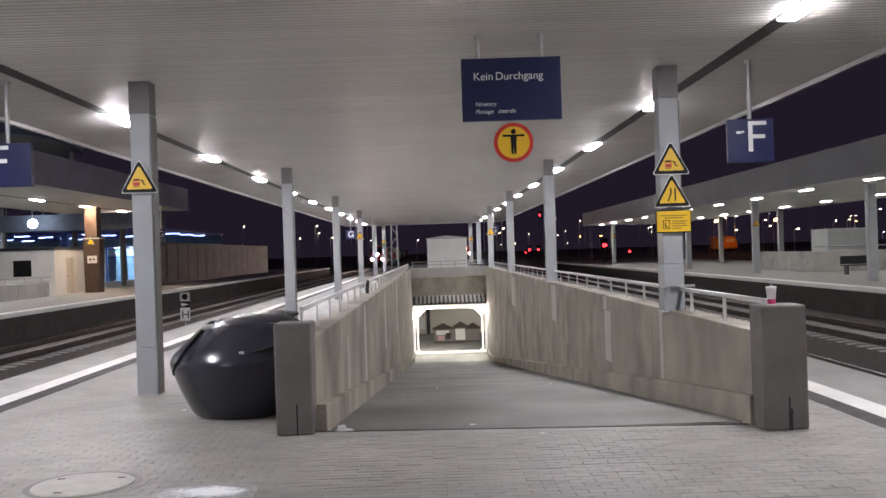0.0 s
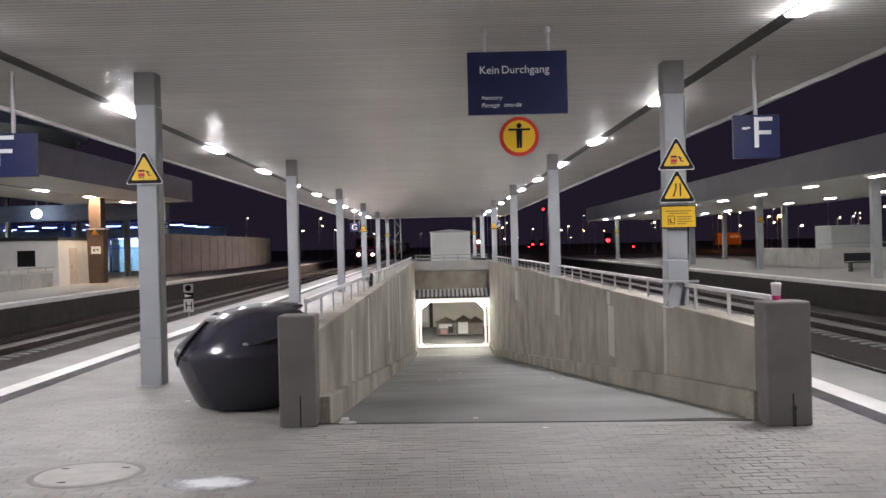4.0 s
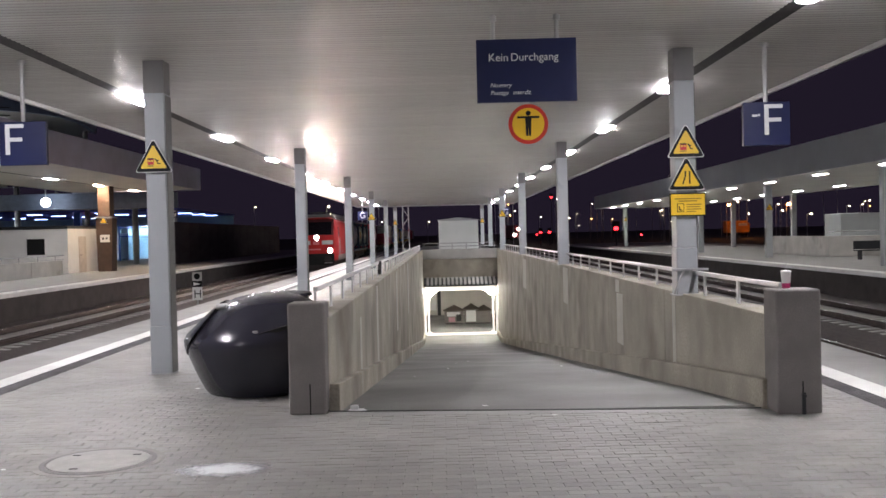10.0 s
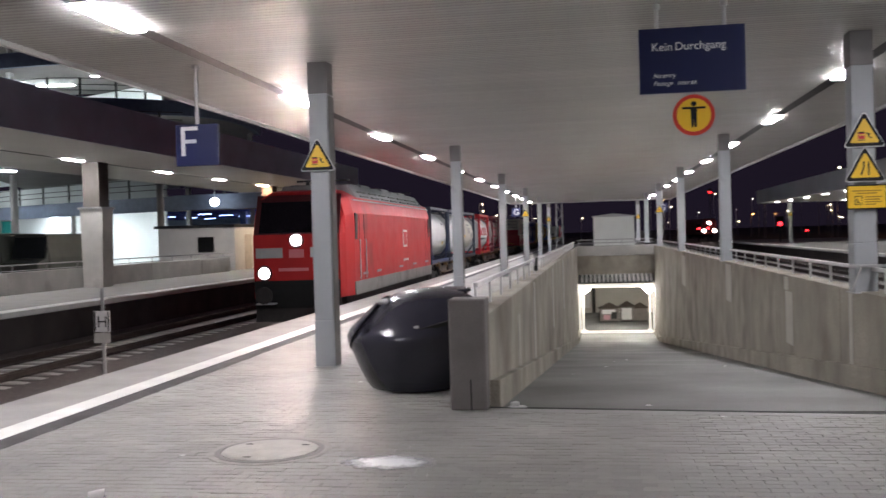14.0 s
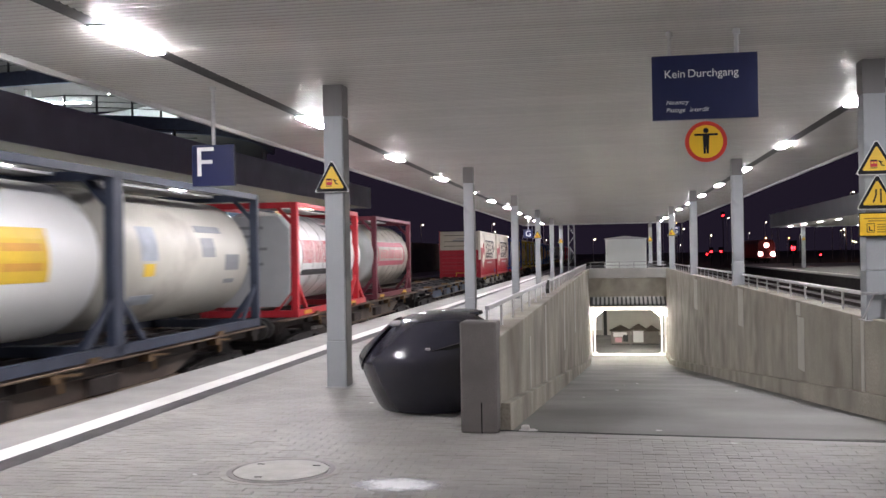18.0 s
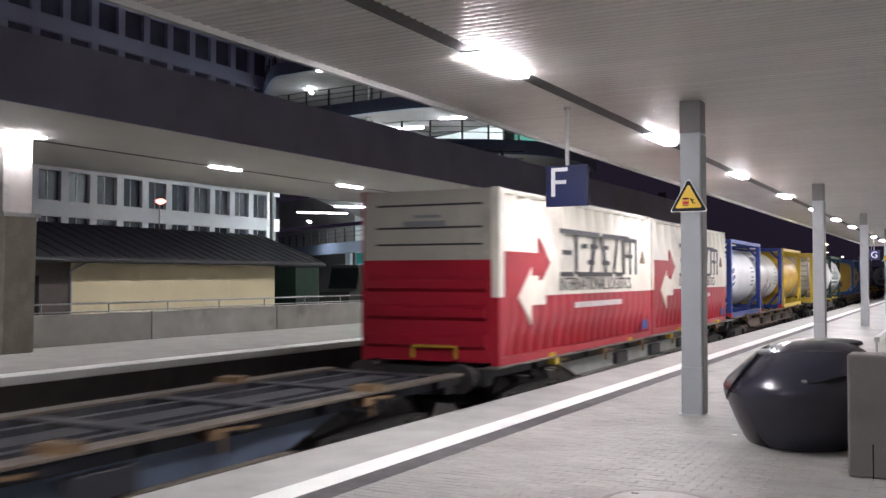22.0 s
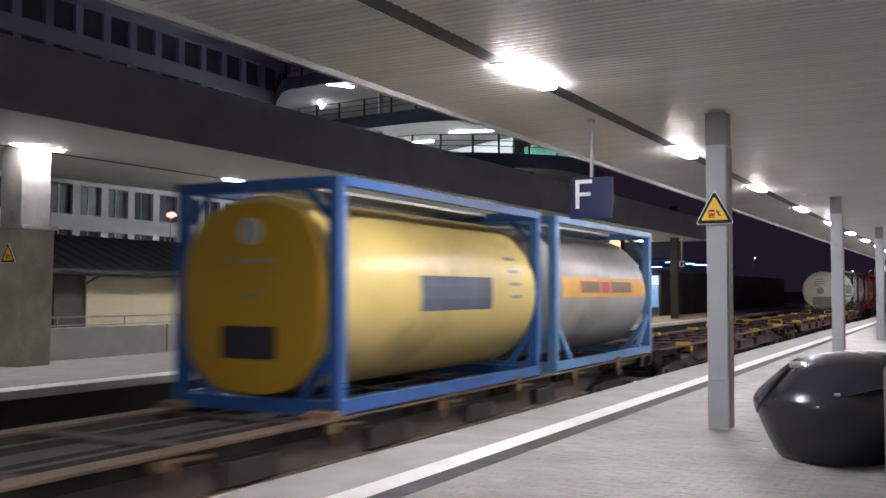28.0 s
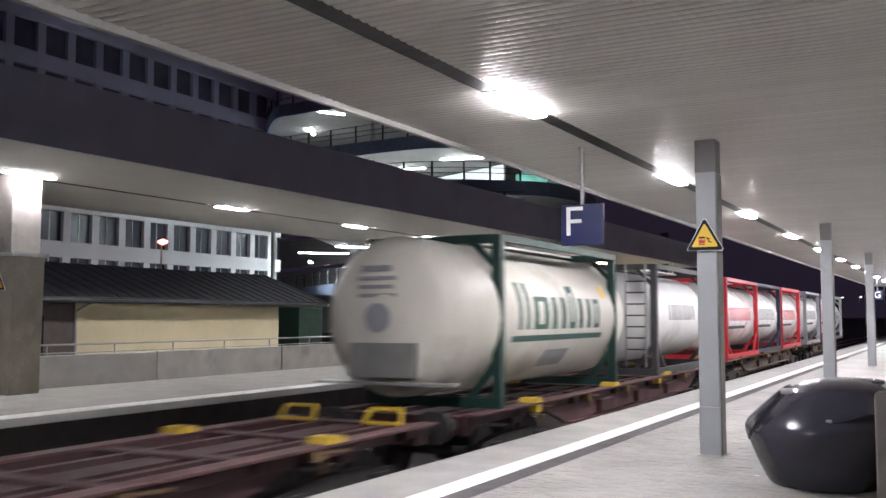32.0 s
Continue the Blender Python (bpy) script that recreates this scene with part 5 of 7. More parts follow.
SODIUM = glow("lamp_sodium", (1.0, 0.36, 0.08), LAMP * 1.2)
for x, y in ((68, 236), (84, 240)):
    street_lamp(x, y, 8, SODIUM, "orange glowing lamp over a railway yard", 0.4)

# ---- goods train: each vehicle and load is a thing; local y runs back along the train, z up from the rail ----
TC, TS = TRACKS[0], -0.012


def track_x(y):
    """The line bows away from the platform a little between 8 and 40 m."""
    return TC + TS * y - 0.016 * min(max(y - 8.0, 0.0), 32.0)


TURN_T = math.degrees(math.atan(0.020))
FRONT = [(0.0, 178.4), (3.0, 146.0), (6.0, 113.1), (9.0, 81.2), (11.0, 60.2), (13.0, 38.8), (14.5, 22.0), (17.0, -5.75), (19.0, -27.62), (20.0, -38.9), (21.0, -50.5), (22.0, -62.15), (23.0, -73.5), (25.0, -97.48), (27.0, -122.76), (28.5, -142.05), (30.0, -161.91), (32.0, -189.02)]
MOVING = []          # (thing, distance behind the train's front, height above the rail)
DECK_Z = 1.17

RED_LOCO = mat("loco_red", (0.46, 0.026, 0.026), 0.5, var=0.14, scale=0.8, bump=0.03, grime=0.12, spec=0.22)
LOCO_GREY = mat("loco_grey", (0.22, 0.215, 0.20), 0.6, var=0.2, scale=1.5, grime=0.15)
ROOF_GREY = mat("loco_roof", (0.20, 0.21, 0.21), 0.5, var=0.2)
GLASS_DARK = mat("dark_glass", (0.010, 0.008, 0.010), 0.20, var=0.1, bump=0)
CAB_GLASS = mat("cab_glass", (0.012, 0.012, 0.014), 0.4, var=0.1, bump=0, spec=0.15)
PALE_GREY = mat("pale_grey", (0.42, 0.43, 0.43), 0.5, var=0.1)
HEAD = glow("headlamp", (1.0, 0.74, 0.65), 5400.0)
FAR_HEAD = glow("far_headlamp", (1.0, 0.85, 0.75), 200.0)
WAGON = mat("wagon_brown", (0.036, 0.026, 0.022), 0.75, var=0.4, scale=1.2, grime=0.25)
WAGON_RED = mat("wagon_red", (0.05, 0.017, 0.02), 0.7, var=0.35, scale=1.2, grime=0.2)
WAGON_BLUE = mat("wagon_blue", (0.020, 0.021, 0.028), 0.7, var=0.35, scale=1.2, grime=0.2)
BOGIE = mat("bogie", (0.025, 0.022, 0.02), 0.8, var=0.4, scale=4)
SPIGOT = mat("spigot_yellow", (0.62, 0.42, 0.04), 0.6, var=0.3, scale=4, grime=0.15)
SPIGOT_RUST = mat("spigot_ochre", (0.19, 0.115, 0.055), 0.75, var=0.35, scale=4)
WAGON_GREY = mat("wagon_grey", (0.03, 0.03, 0.03), 0.7, var=0.35, scale=1.2, grime=0.2)
# flange paints: wear, plus the lamp light on the edges put into lighter colour
WORN_LIT = {"wagon_grey": mat("worn_lit_grey", (0.17, 0.16, 0.14), 0.7, var=0.4, scale=1.6, grime=0.25), "wagon_brown": mat("worn_lit_brown", (0.14, 0.092, 0.062), 0.75, var=0.5, scale=1.6, grime=0.3), "wagon_red": mat("worn_lit_red", (0.105, 0.046, 0.048), 0.7, var=0.4, scale=1.6, grime=0.25), "wagon_blue": mat("worn_lit_blue", (0.12, 0.095, 0.075), 0.7, var=0.4, scale=1.6, grime=0.25)}


# lower side plates: lighter than the sill, lamp light put into the colour
BELLY = {"wagon_brown": mat("belly_brown", (0.10, 0.075, 0.06), 0.7, var=0.5, scale=1.4, grime=0.35), "wagon_red": mat("belly_red", (0.085, 0.035, 0.04), 0.7, var=0.4, scale=1.4, grime=0.3), "wagon_blue": mat("belly_blue", (0.062, 0.082, 0.125), 0.65, var=0.4, scale=1.4, grime=0.3), "wagon_grey": mat("belly_grey", (0.30, 0.31, 0.28), 0.65, var=0.35, scale=1.4, grime=0.3)}


def bogie(parent, y):
    b = part("bogie", S().box(-0.85, 0.85, -0.25, 0.25, 0.4, 0.8), BOGIE, parent, loc=(0, y, 0))
    for x0, x1 in ((-1.0, -0.852), (0.852, 1.0)):
        part("side_frame", S().prism([(-1.35, 0.50), (-1.2, 0.36), (-0.45, 0.34), (-0.3, 0.28), (0.3, 0.28), (0.45, 0.34), (1.2, 0.36), (1.35, 0.50), (1.3, 0.66), (0.5, 0.74), (-0.5, 0.74), (-1.3, 0.66)], "x", x0, x1), BOGIE, b)
    for dy in (-0.9, 0.9):
        part("wheelset", S().lathe([(0.46, -0.82), (0.46, -0.70), (0.08, -0.69), (0.08, 0.69), (0.46, 0.70), (0.46, 0.82)], 20, (0, dy, 0.46), "x"), BOGIE, b)
        for sx in (-0.98, 0.98):
            part("axle_box", S().box(sx - 0.1, sx + 0.1, dy - 0.16, dy + 0.16, 0.3, 0.64), BOGIE, b)
    return b


def buffers(parent, y, d):
    for sx in (-0.87, 0.87):
        part("buffer", S().lathe([(0.09, 0), (0.09, d * 0.42), (0.23, d * 0.44), (0.23, d * 0.55)], 16, (sx, y, 1.02), "y"), BOGIE, parent)


def wagon(s0, s1, m, loads=(), spigots=SPIGOT_RUST):
    """Skeletal container wagon from s0 to s1 behind the train's front."""
    ln = s1 - s0
    t = thing("container_wagon", label="open skeletal container wagon, %s, worn" % ({WAGON: "rust-brown", WAGON_RED: "dark red", WAGON_GREY: "pale grey side plates"}.get(m, "dark blue")), category="wagon", group="wagons of the goods train")
    worn = WORN_LIT[m.name]
    for sx in (-1, 1):
        x0, x1 = sorted((sx * 1.02, sx * 1.08))
        part("side_sill", S().prism([(0.15, 0.98), (3.2, 0.98), (4.3, 0.66), (ln - 4.3, 0.66), (ln - 3.2, 0.98), (ln - 0.15, 0.98), (ln - 0.15, 1.13), (0.15, 1.13)], "x", x0, x1), m, t)
        part("top_flange", S().box(sx * 1.13 - 0.13, sx * 1.13 + 0.13, 0.15, ln - 0.15, 1.13, 1.165), worn, t, "worn top flange, lamp light put into its pale colour", bevel=0.006)
        x0, x1 = sorted((sx * 1.0, sx * 1.20))
        part("bottom_flange", S().prism([(4.3, 0.64), (ln - 4.3, 0.64), (ln - 4.3, 0.67), (4.3, 0.67)], "x", x0, x1), worn, t)
        a0, a1 = sorted((sx * 1.081, sx * 1.09))
        part("belly_plate", S().prism([(3.3, 0.965), (4.32, 0.675), (ln - 4.32, 0.675), (ln - 3.3, 0.965)], "x", a0, a1), BELLY[m.name], t, "fish-belly side plate, lamp light put into its lighter colour")
        n = int(ln / 2.6)
        for i in range(1, n):
            y = ln * i / n
            pocket = part("stake_pocket", S().prism([(y - 0.11, 1.12), (y + 0.11, 1.12), (y + 0.07, 1.0), (y - 0.07, 1.0)], "x", min(sx * 1.08, sx * 1.24), max(sx * 1.08, sx * 1.24)), spigots if i % 3 == 1 else SPIGOT_RUST, t)
            part("lever", S().bar((sx * 1.22, y + 0.1, 1.09), (sx * 1.22, y + 0.62, 1.05), 0.03, 0.035).bar((sx * 1.22, y + 0.12, 1.05), (sx * 1.22, y + 0.12, 0.86), 0.03, 0.05), SPIGOT_RUST, pocket, "ochre locking lever")
        for i in range(1, 2 * n, 2):
            y = ln * i / (2 * n)
            if 4.8 < y < ln - 4.8:
                part("side_box", S().box(min(sx * 1.08, sx * 1.19), max(sx * 1.08, sx * 1.19), y - 0.42, y + 0.42, 0.70, 0.94), m, t, bevel=0.01)
            part("sill_web", S().box(min(sx * 1.08, sx * 1.18), max(sx * 1.08, sx * 1.18), y + 0.55, y + 0.59, 0.99, 1.12), m, t)
    part("centre_sill", S().box(-0.22, 0.22, 0.1, ln - 0.1, 0.80, 1.10), m, t)
    for sx in (-0.55, 0.55):
        part("inner_sill", S().box(sx - 0.06, sx + 0.06, 0.2, ln - 0.2, 0.98, 1.12), m, t)
    n = max(6, round(ln / 1.9))
    for i in range(n + 1):
        y = 0.25 + (ln - 0.5) * i / n
        part("cross_member", S().box(-1.06, 1.06, y - 0.14, y + 0.14, 0.86, 1.13), m, t)
    for i in range(4):
        y = 2.6 + (ln - 5.2) * i / 3
        for sx in (-1.1, 1.1):
            part("spigot", S().prism([(y - 0.16, 1.165), (y + 0.16, 1.165), (y + 0.12, 1.24), (y - 0.12, 1.24)], "x", sx - 0.16, sx + 0.16), spigots, t)
    y = ln - 0.7
    for x in ((0.42, -0.98) if spigots is SPIGOT else ()):
        part("hand_frame", S().bar((x, y, 1.18), (x + 0.58, y, 1.18), 0.05, 0.04).bar((x, y, 1.18), (x + 0.05, y + 0.12, 1.36), 0.05, 0.04).bar((x + 0.58, y, 1.18), (x + 0.53, y + 0.12, 1.36), 0.05, 0.04).bar((x + 0.05, y + 0.12, 1.36), (x + 0.53, y + 0.12, 1.36), 0.05, 0.04), SPIGOT, t)
    bogie(t, 2.2)
    bogie(t, ln - 2.2)
    buffers(t, 0.1, -1.0)
    buffers(t, ln - 0.1, 1.0)
    MOVING.append((t, s0, 0.0))
    return t


TR, TZ, CL, CW, CH = 1.13, 1.44, 6.06, 1.22, 2.74   # tank radius and axis height, container length, half width, height


def curved(y0, y1, z0, z1, lift=0.004, r=TR, TZ=TZ):
    """A thin patch that lies on the side of a tank towards the platform."""
    sh = S()
    n = max(2, int(abs(z1 - z0) / 0.12))
    a = [math.asin(max(-0.999, min(0.999, (z0 + (z1 - z0) * i / n - TZ) / r))) for i in range(n + 1)]
    ring = [((r + lift) * math.cos(q), TZ + (r + lift) * math.sin(q)) for q in a] + [((r - 0.01) * math.cos(q), TZ + (r - 0.01) * math.sin(q)) for q in reversed(a)]
    return sh.prism(ring, "y", y0, y1)


def word_blocks(t, m, y0, y1, z0, z1, widths, name="word_mark", r=1.13, low=1.0, tall=()):
    """A row of plain marks, plain pairs of bars and hollow boxes; those not in tall are cut to the low share of the height."""
    total = sum(widths) + 0.26 * len(widths)
    k = (y1 - y0) / total
    y = y0
    for i, w in enumerate(widths):
        a, b = y, y + w * k
        hz = (z1 - z0) * (1.0 if i in tall else low)
        sh, w3, top = S(), 0.32 * (b - a), z0 + hz
        stems = ((a, a + w3, z0, top), (b - w3, b, z0, top))
        caps = ((a + w3, b - w3, top - 0.15 * hz, top), (a + w3, b - w3, z0, z0 + 0.15 * hz))
        for q0, q1, r0, r1 in (stems + caps if i % 2 else stems):
            c = curved(q0, q1, r0, r1, r=r)
            sh.add(c.v, c.f)
        part(name, sh, m, t)
        y = b + 0.26 * k


def tank(name, label, s0, shell_m, frame_m, ribs=0, top=True, end="dome", ladder=False, low_m=None, brace=True, over=(0.0, 0.0), TR=TR, TZ=TZ, bottom=True):
    t = thing(name, label=label, category="tank container", group="tank containers of the goods train")
    fm = frame_m
    for y in (0.0, CL - 0.16):
        for sx in (-1, 1):
            x0, x1 = sorted((sx * CW, sx * (CW - 0.16)))
            part("corner_post", S().box(x0, x1, y, y + 0.16, 0, CH), fm, t, bevel=0.01)
        part("end_rail", S().box(-CW, CW, y + 0.02, y + 0.14, 0, 0.16), fm, t)
        part("end_rail", S().box(-CW, CW, y + 0.02, y + 0.14, CH - 0.14, CH), fm, t)
        q = y + 0.08
        for sx in (-1, 1):
            part("corner_gusset", S().bar((sx * (CW - 0.1), q, 0.75), (sx * 0.62, q, 0.1), 0.1, 0.1), fm, t)
            part("corner_gusset", S().bar((sx * (CW - 0.1), q, CH - 0.55), (sx * 0.70, q, CH - 0.1), 0.08, 0.08), fm, t)
    for sx in (-1, 1):
        x0, x1 = sorted((sx * CW, sx * (CW - 0.12)))
        if bottom:
            part("bottom_rail", S().box(x0, x1, 0.16, CL - 0.16, 0.02, 0.17), low_m or fm, t)
        if top:
            part("top_rail", S().box(x0, x1, 0.16, CL - 0.16, CH - 0.11, CH), fm, t)
        if brace:
            for y, d in ((0.14, 0.75), (CL - 0.14, -0.75)):
                part("side_brace", S().bar((sx * (CW - 0.07), y, 0.85), (sx * (CW - 0.07), y + d, 0.16), 0.07, 0.09), low_m or fm, t)
    if end == "dome":
        a, b = -over[0], CL + over[1]
        prof = [(0.02, a + 0.02), (0.44 * TR, a + 0.05), (0.75 * TR, a + 0.13), (0.9 * TR, a + 0.24), (TR, a + 0.42), (TR, b - 0.42), (0.9 * TR, b - 0.24), (0.75 * TR, b - 0.13), (0.44 * TR, b - 0.05), (0.02, b - 0.02)]
        part("tank_shell", S().lathe(prof, 40, (0, 0, TZ), "y"), shell_m, t, smooth=True)
    else:
        prof = [(TR - 0.07, 0.05), (TR, 0.12), (TR, CL - 0.12), (TR - 0.07, CL - 0.05)]
        part("tank_shell", S().lathe(prof, 40, (0, 0, TZ), "y"), shell_m, t, smooth=True)
    for i in range(ribs):
        y = 0.75 + (CL - 1.5) * i / (ribs - 1)
        part("band", S().lathe([(TR + 0.006, y - 0.014), (TR + 0.006, y + 0.014)], 40, (0, 0, TZ), "y"), TANK_BAND, t)
    part("catwalk", S().box(-0.30, 0.30, 0.2, CL - 0.2, CH - 0.06, CH - 0.02), GALV, t)
    if ladder:
        lad = part("ladder", S().bar((0.45, -0.02, 0.2), (0.45, -0.02, CH), 0.04, 0.04).bar((0.95, -0.02, 0.2), (0.95, -0.02, CH), 0.04, 0.04), GALV, t)
        for i in range(8):
            part("rung", S().tube((0.45, -0.02, 0.35 + 0.28 * i), (0.95, -0.02, 0.35 + 0.28 * i), 0.018), DARK_METAL, lad)
    MOVING.append((t, s0, DECK_Z))
    return t


def end_lines(t, m, rows, y=-0.0, x0=-0.7, x1=0.5):
    for z, a, b, h in rows:
        part("print_line", S().box(a, b, y - 0.012, y + 0.02, z, z + h), m, t)


# paints of the loads
TANK_WHITE = mat("tank_white", (0.86, 0.865, 0.85), 0.35, var=0.08, scale=0.8, bump=0.03, grime=0.04, grime_col=(0.3, 0.28, 0.25))
TANK_DIRTY = mat("tank_cream", (0.62, 0.60, 0.53), 0.4, var=0.15, scale=0.9, bump=0.04, grime=0.22, grime_col=(0.16, 0.14, 0.12))
TANK_BEIGE = mat("tank_beige", (0.44, 0.42, 0.355), 0.36, var=0.25, scale=0.7, bump=0.04, grime=0.12, grime_col=(0.2, 0.18, 0.16))
TANK_GREY = mat("tank_grey", (0.34, 0.325, 0.29), 0.36, var=0.2, scale=0.8, bump=0.04, grime=0.2)
TANK_YELLOW = mat("tank_yellow", (0.68, 0.43, 0.03), 0.35, var=0.12, scale=0.8, bump=0.03, grime=0.06)
NAVY = mat("frame_navy", (0.035, 0.045, 0.075), 0.5, var=0.2)
BLUE_F = mat("frame_blue", (0.022, 0.05, 0.25), 0.45, var=0.15)
DEEP_BLUE = mat("frame_deep_blue", (0.015, 0.03, 0.11), 0.45, var=0.15)
TANK_STRAW = mat("tank_straw", (0.68, 0.52, 0.17), 0.36, var=0.14, scale=0.8, bump=0.03, grime=0.10)
CLEAR_BLUE = mat("frame_clear_blue", (0.03, 0.11, 0.33), 0.45, var=0.2)
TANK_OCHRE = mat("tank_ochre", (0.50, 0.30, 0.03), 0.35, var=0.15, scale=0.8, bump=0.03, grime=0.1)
SKY_F = mat("frame_sky", (0.10, 0.22, 0.42), 0.45, var=0.15)
RED_F = mat("frame_red", (0.60, 0.03, 0.045), 0.42, var=0.12)
MAROON = mat("frame_maroon", (0.15, 0.028, 0.045), 0.5, var=0.2)
GREEN_F = mat("frame_green", (0.012, 0.045, 0.036), 0.5, var=0.2)
YELLOW_F = mat("frame_yellow", (0.60, 0.42, 0.05), 0.45, var=0.15)
GREY_F = mat("frame_grey", (0.38, 0.41, 0.45), 0.5, var=0.12)
DARK_F = mat("frame_dark", (0.05, 0.05, 0.055), 0.5, var=0.2)
PRINT_RED = mat("print_red", (0.55, 0.05, 0.06), 0.5, bump=0)
PRINT_PINK = mat("print_pink", (0.62, 0.20, 0.22), 0.5, bump=0)
PRINT_BLACK = mat("print_black", (0.03, 0.03, 0.035), 0.5, bump=0)
PRINT_BLUE = mat("print_blue", (0.03, 0.07, 0.30), 0.5, bump=0)
PRINT_GREEN = mat("print_green", (0.015, 0.07, 0.055), 0.5, bump=0)
PRINT_ORANGE = mat("print_orange", (0.66, 0.33, 0.05), 0.5, bump=0)
PRINT_GREY = mat("print_grey", (0.28, 0.29, 0.31), 0.5, bump=0)
PRINT_YELLOW = mat("print_yellow", (0.75, 0.50, 0.04), 0.5, bump=0)
PRINT_ROSE = mat("print_rose", (0.45, 0.08, 0.12), 0.5, bump=0)
TANK_BAND = mat("tank_band", (0.30, 0.295, 0.275), 0.45, var=0.2, bump=0.0)
DOME_SHADE = mat("dome_shade", (0.30, 0.31, 0.30), 0.36, var=0.25, scale=0.9)
PRINT_SLATE = mat("print_slate", (0.10, 0.12, 0.17), 0.5, var=0.3, bump=0)
FADED = mat("print_faded", (0.42, 0.46, 0.52), 0.5, var=0.3, bump=0)
PRINT_WHITE = mat("print_white", (0.72, 0.72, 0.70), 0.5, bump=0)

# locomotive
lo = thing("locomotive", label="red electric goods locomotive with grey skirt and lit headlamps", category="locomotive")
LL = 16.5
ring_y = [(-0.1, 0.87, 0.15), (0.30, 0.93, 0.07), (0.95, 1.0, 0.0), (LL - 0.95, 1.0, 0.0), (LL - 0.30, 0.93, 0.07), (LL + 0.1, 0.87, 0.15)]
sh = S()
sec = [(-1.0, 0.84), (-1.0, 2.70), (-0.985, 3.3), (-0.90, 3.78), (-0.6, 4.02), (0.6, 4.02), (0.90, 3.78), (0.985, 3.3), (1.0, 2.70), (1.0, 0.84)]
for y, k, drop in ring_y:
    for u, z in sec:
        lean = 0.55 if (z > 2.6 and y < 0) else -0.55 if (z > 2.6 and y > LL) else 0.0
        sh.v.append((u * 1.49 * k, y + lean * (z - 2.6) / 1.4, z - drop * (1 if z > 3 else 0)))
ns = len(sec)
for j in range(len(ring_y) - 1):
    for i in range(ns):
        sh.f.append((j * ns + i, j * ns + (i + 1) % ns, (j + 1) * ns + (i + 1) % ns, (j + 1) * ns + i))
sh.f += [(1, 2, 3, 4, 5, 6, 7, 8), tuple(range((len(ring_y) - 1) * ns, len(ring_y) * ns))]
part("body", sh, RED_LOCO, lo, bevel=0.02)
plate = S()
W_, R_ = 1.296, 0.165
for x0, x1, z0, z1 in ((-W_, W_, 0.84, 1.58 - R_), (-W_, -0.98 - R_, 1.58 - R_, 1.58 + R_), (-0.98 + R_, 0.98 - R_, 1.58 - R_, 1.58 + R_), (0.98 + R_, W_, 1.58 - R_, 1.58 + R_), (-W_, W_, 1.58 + R_, 2.52 - R_), (-W_, -R_, 2.52 - R_, 2.70), (R_, W_, 2.52 - R_, 2.70), (-R_, R_, 2.52 + R_, 2.70)):
    plate.box(x0, x1, -0.1, -0.06, z0, z1)
part("front_plate", plate, RED_LOCO, lo, "red front plate with round lamp wells")
part("side_skirt", S().box(1.47, 1.515, 0.9, LL - 0.9, 0.84, 1.24).box(-1.515, -1.47, 0.9, LL - 0.9, 0.84, 1.24), LOCO_GREY, lo, "grey lower side band")
part("roof_hood", S().prism([(-1.37, 3.72), (1.37, 3.72), (1.02, 4.22), (-1.02, 4.22)], "y", 2.1, LL - 2.1), ROOF_GREY, lo, bevel=0.04)
for i, (y, h) in enumerate(((2.6, 0.05), (4.3, 0.09), (6.0, 0.04), (7.6, 0.10), (9.4, 0.05), (11.0, 0.09), (12.6, 0.04))):
    part("roof_hatch", S().prism([(-1.0, 4.20), (1.0, 4.20), (0.94, 4.22 + h), (-0.94, 4.22 + h)], "y", y, y + 1.35), ROOF_GREY, lo, bevel=0.02)
    part("roof_louvre", S().bar((1.30, y + 0.1, 3.86), (1.30, y + 1.25, 3.86), 0.05, 0.03).bar((1.20, y + 0.1, 4.0), (1.20, y + 1.25, 4.0), 0.05, 0.03), DARK_METAL, lo)
part("windscreen", S().prism([(0.00, 2.74), (0.08, 2.74), (0.46, 3.66), (0.38, 3.66)], "x", -1.12, 1.12), GLASS_DARK, lo, loc=(0, -0.115, 0))
part("cab_mask", S().prism([(0.0, 2.70), (0.04, 2.70), (0.50, 3.86), (0.46, 3.86)], "x", -1.27, 1.27), mat("loco_mask", (0.07, 0.008, 0.010), 0.5, var=0.15), lo, "dark red surround of the windscreen", loc=(0, -0.105, 0))
part("front_apron", S().prism([(-1.27, 0.55), (1.27, 0.55), (1.29, 1.36), (-1.29, 1.36)], "y", -0.118, 0.02), BLACK, lo, "black front apron")
for sx in (-1, 1):
    a, b = sorted((sx * 0.42, sx * 1.22))
    part("front_panel", S().box(a, b, -0.13, -0.08, 2.02, 2.31), PALE_GREY, lo, "pale grey front panel")
    part("headlamp", S().lathe([(0.16, 0.50), (0.16, 0.54)], 20, (sx * 0.98, 0, 1.58), "y"), HEAD, lo, "lit round headlamp")
    part("lamp_ring", S().lathe([(0.162, 0.55), (0.162, -0.16), (0.20, -0.16), (0.235, -0.11), (0.235, -0.06), (0.175, -0.05), (0.175, 0.55)], 24, (sx * 0.98, 0, 1.58), "y"), BOGIE, lo)
    part("buffer", S().lathe([(0.10, -0.1), (0.10, -0.45), (0.25, -0.48), (0.25, -0.58)], 18, (sx * 0.87, 0, 0.95), "y"), BOGIE, lo)
    part("foot_step", S().box(min(sx * 0.62, sx * 1.15), max(sx * 0.62, sx * 1.15), -0.45, -0.1, 0.68, 0.72), GALV, lo)
part("headlamp", S().lathe([(0.155, 0.50), (0.155, 0.54)], 20, (0, 0, 2.52), "y"), HEAD, lo, "lit upper headlamp")
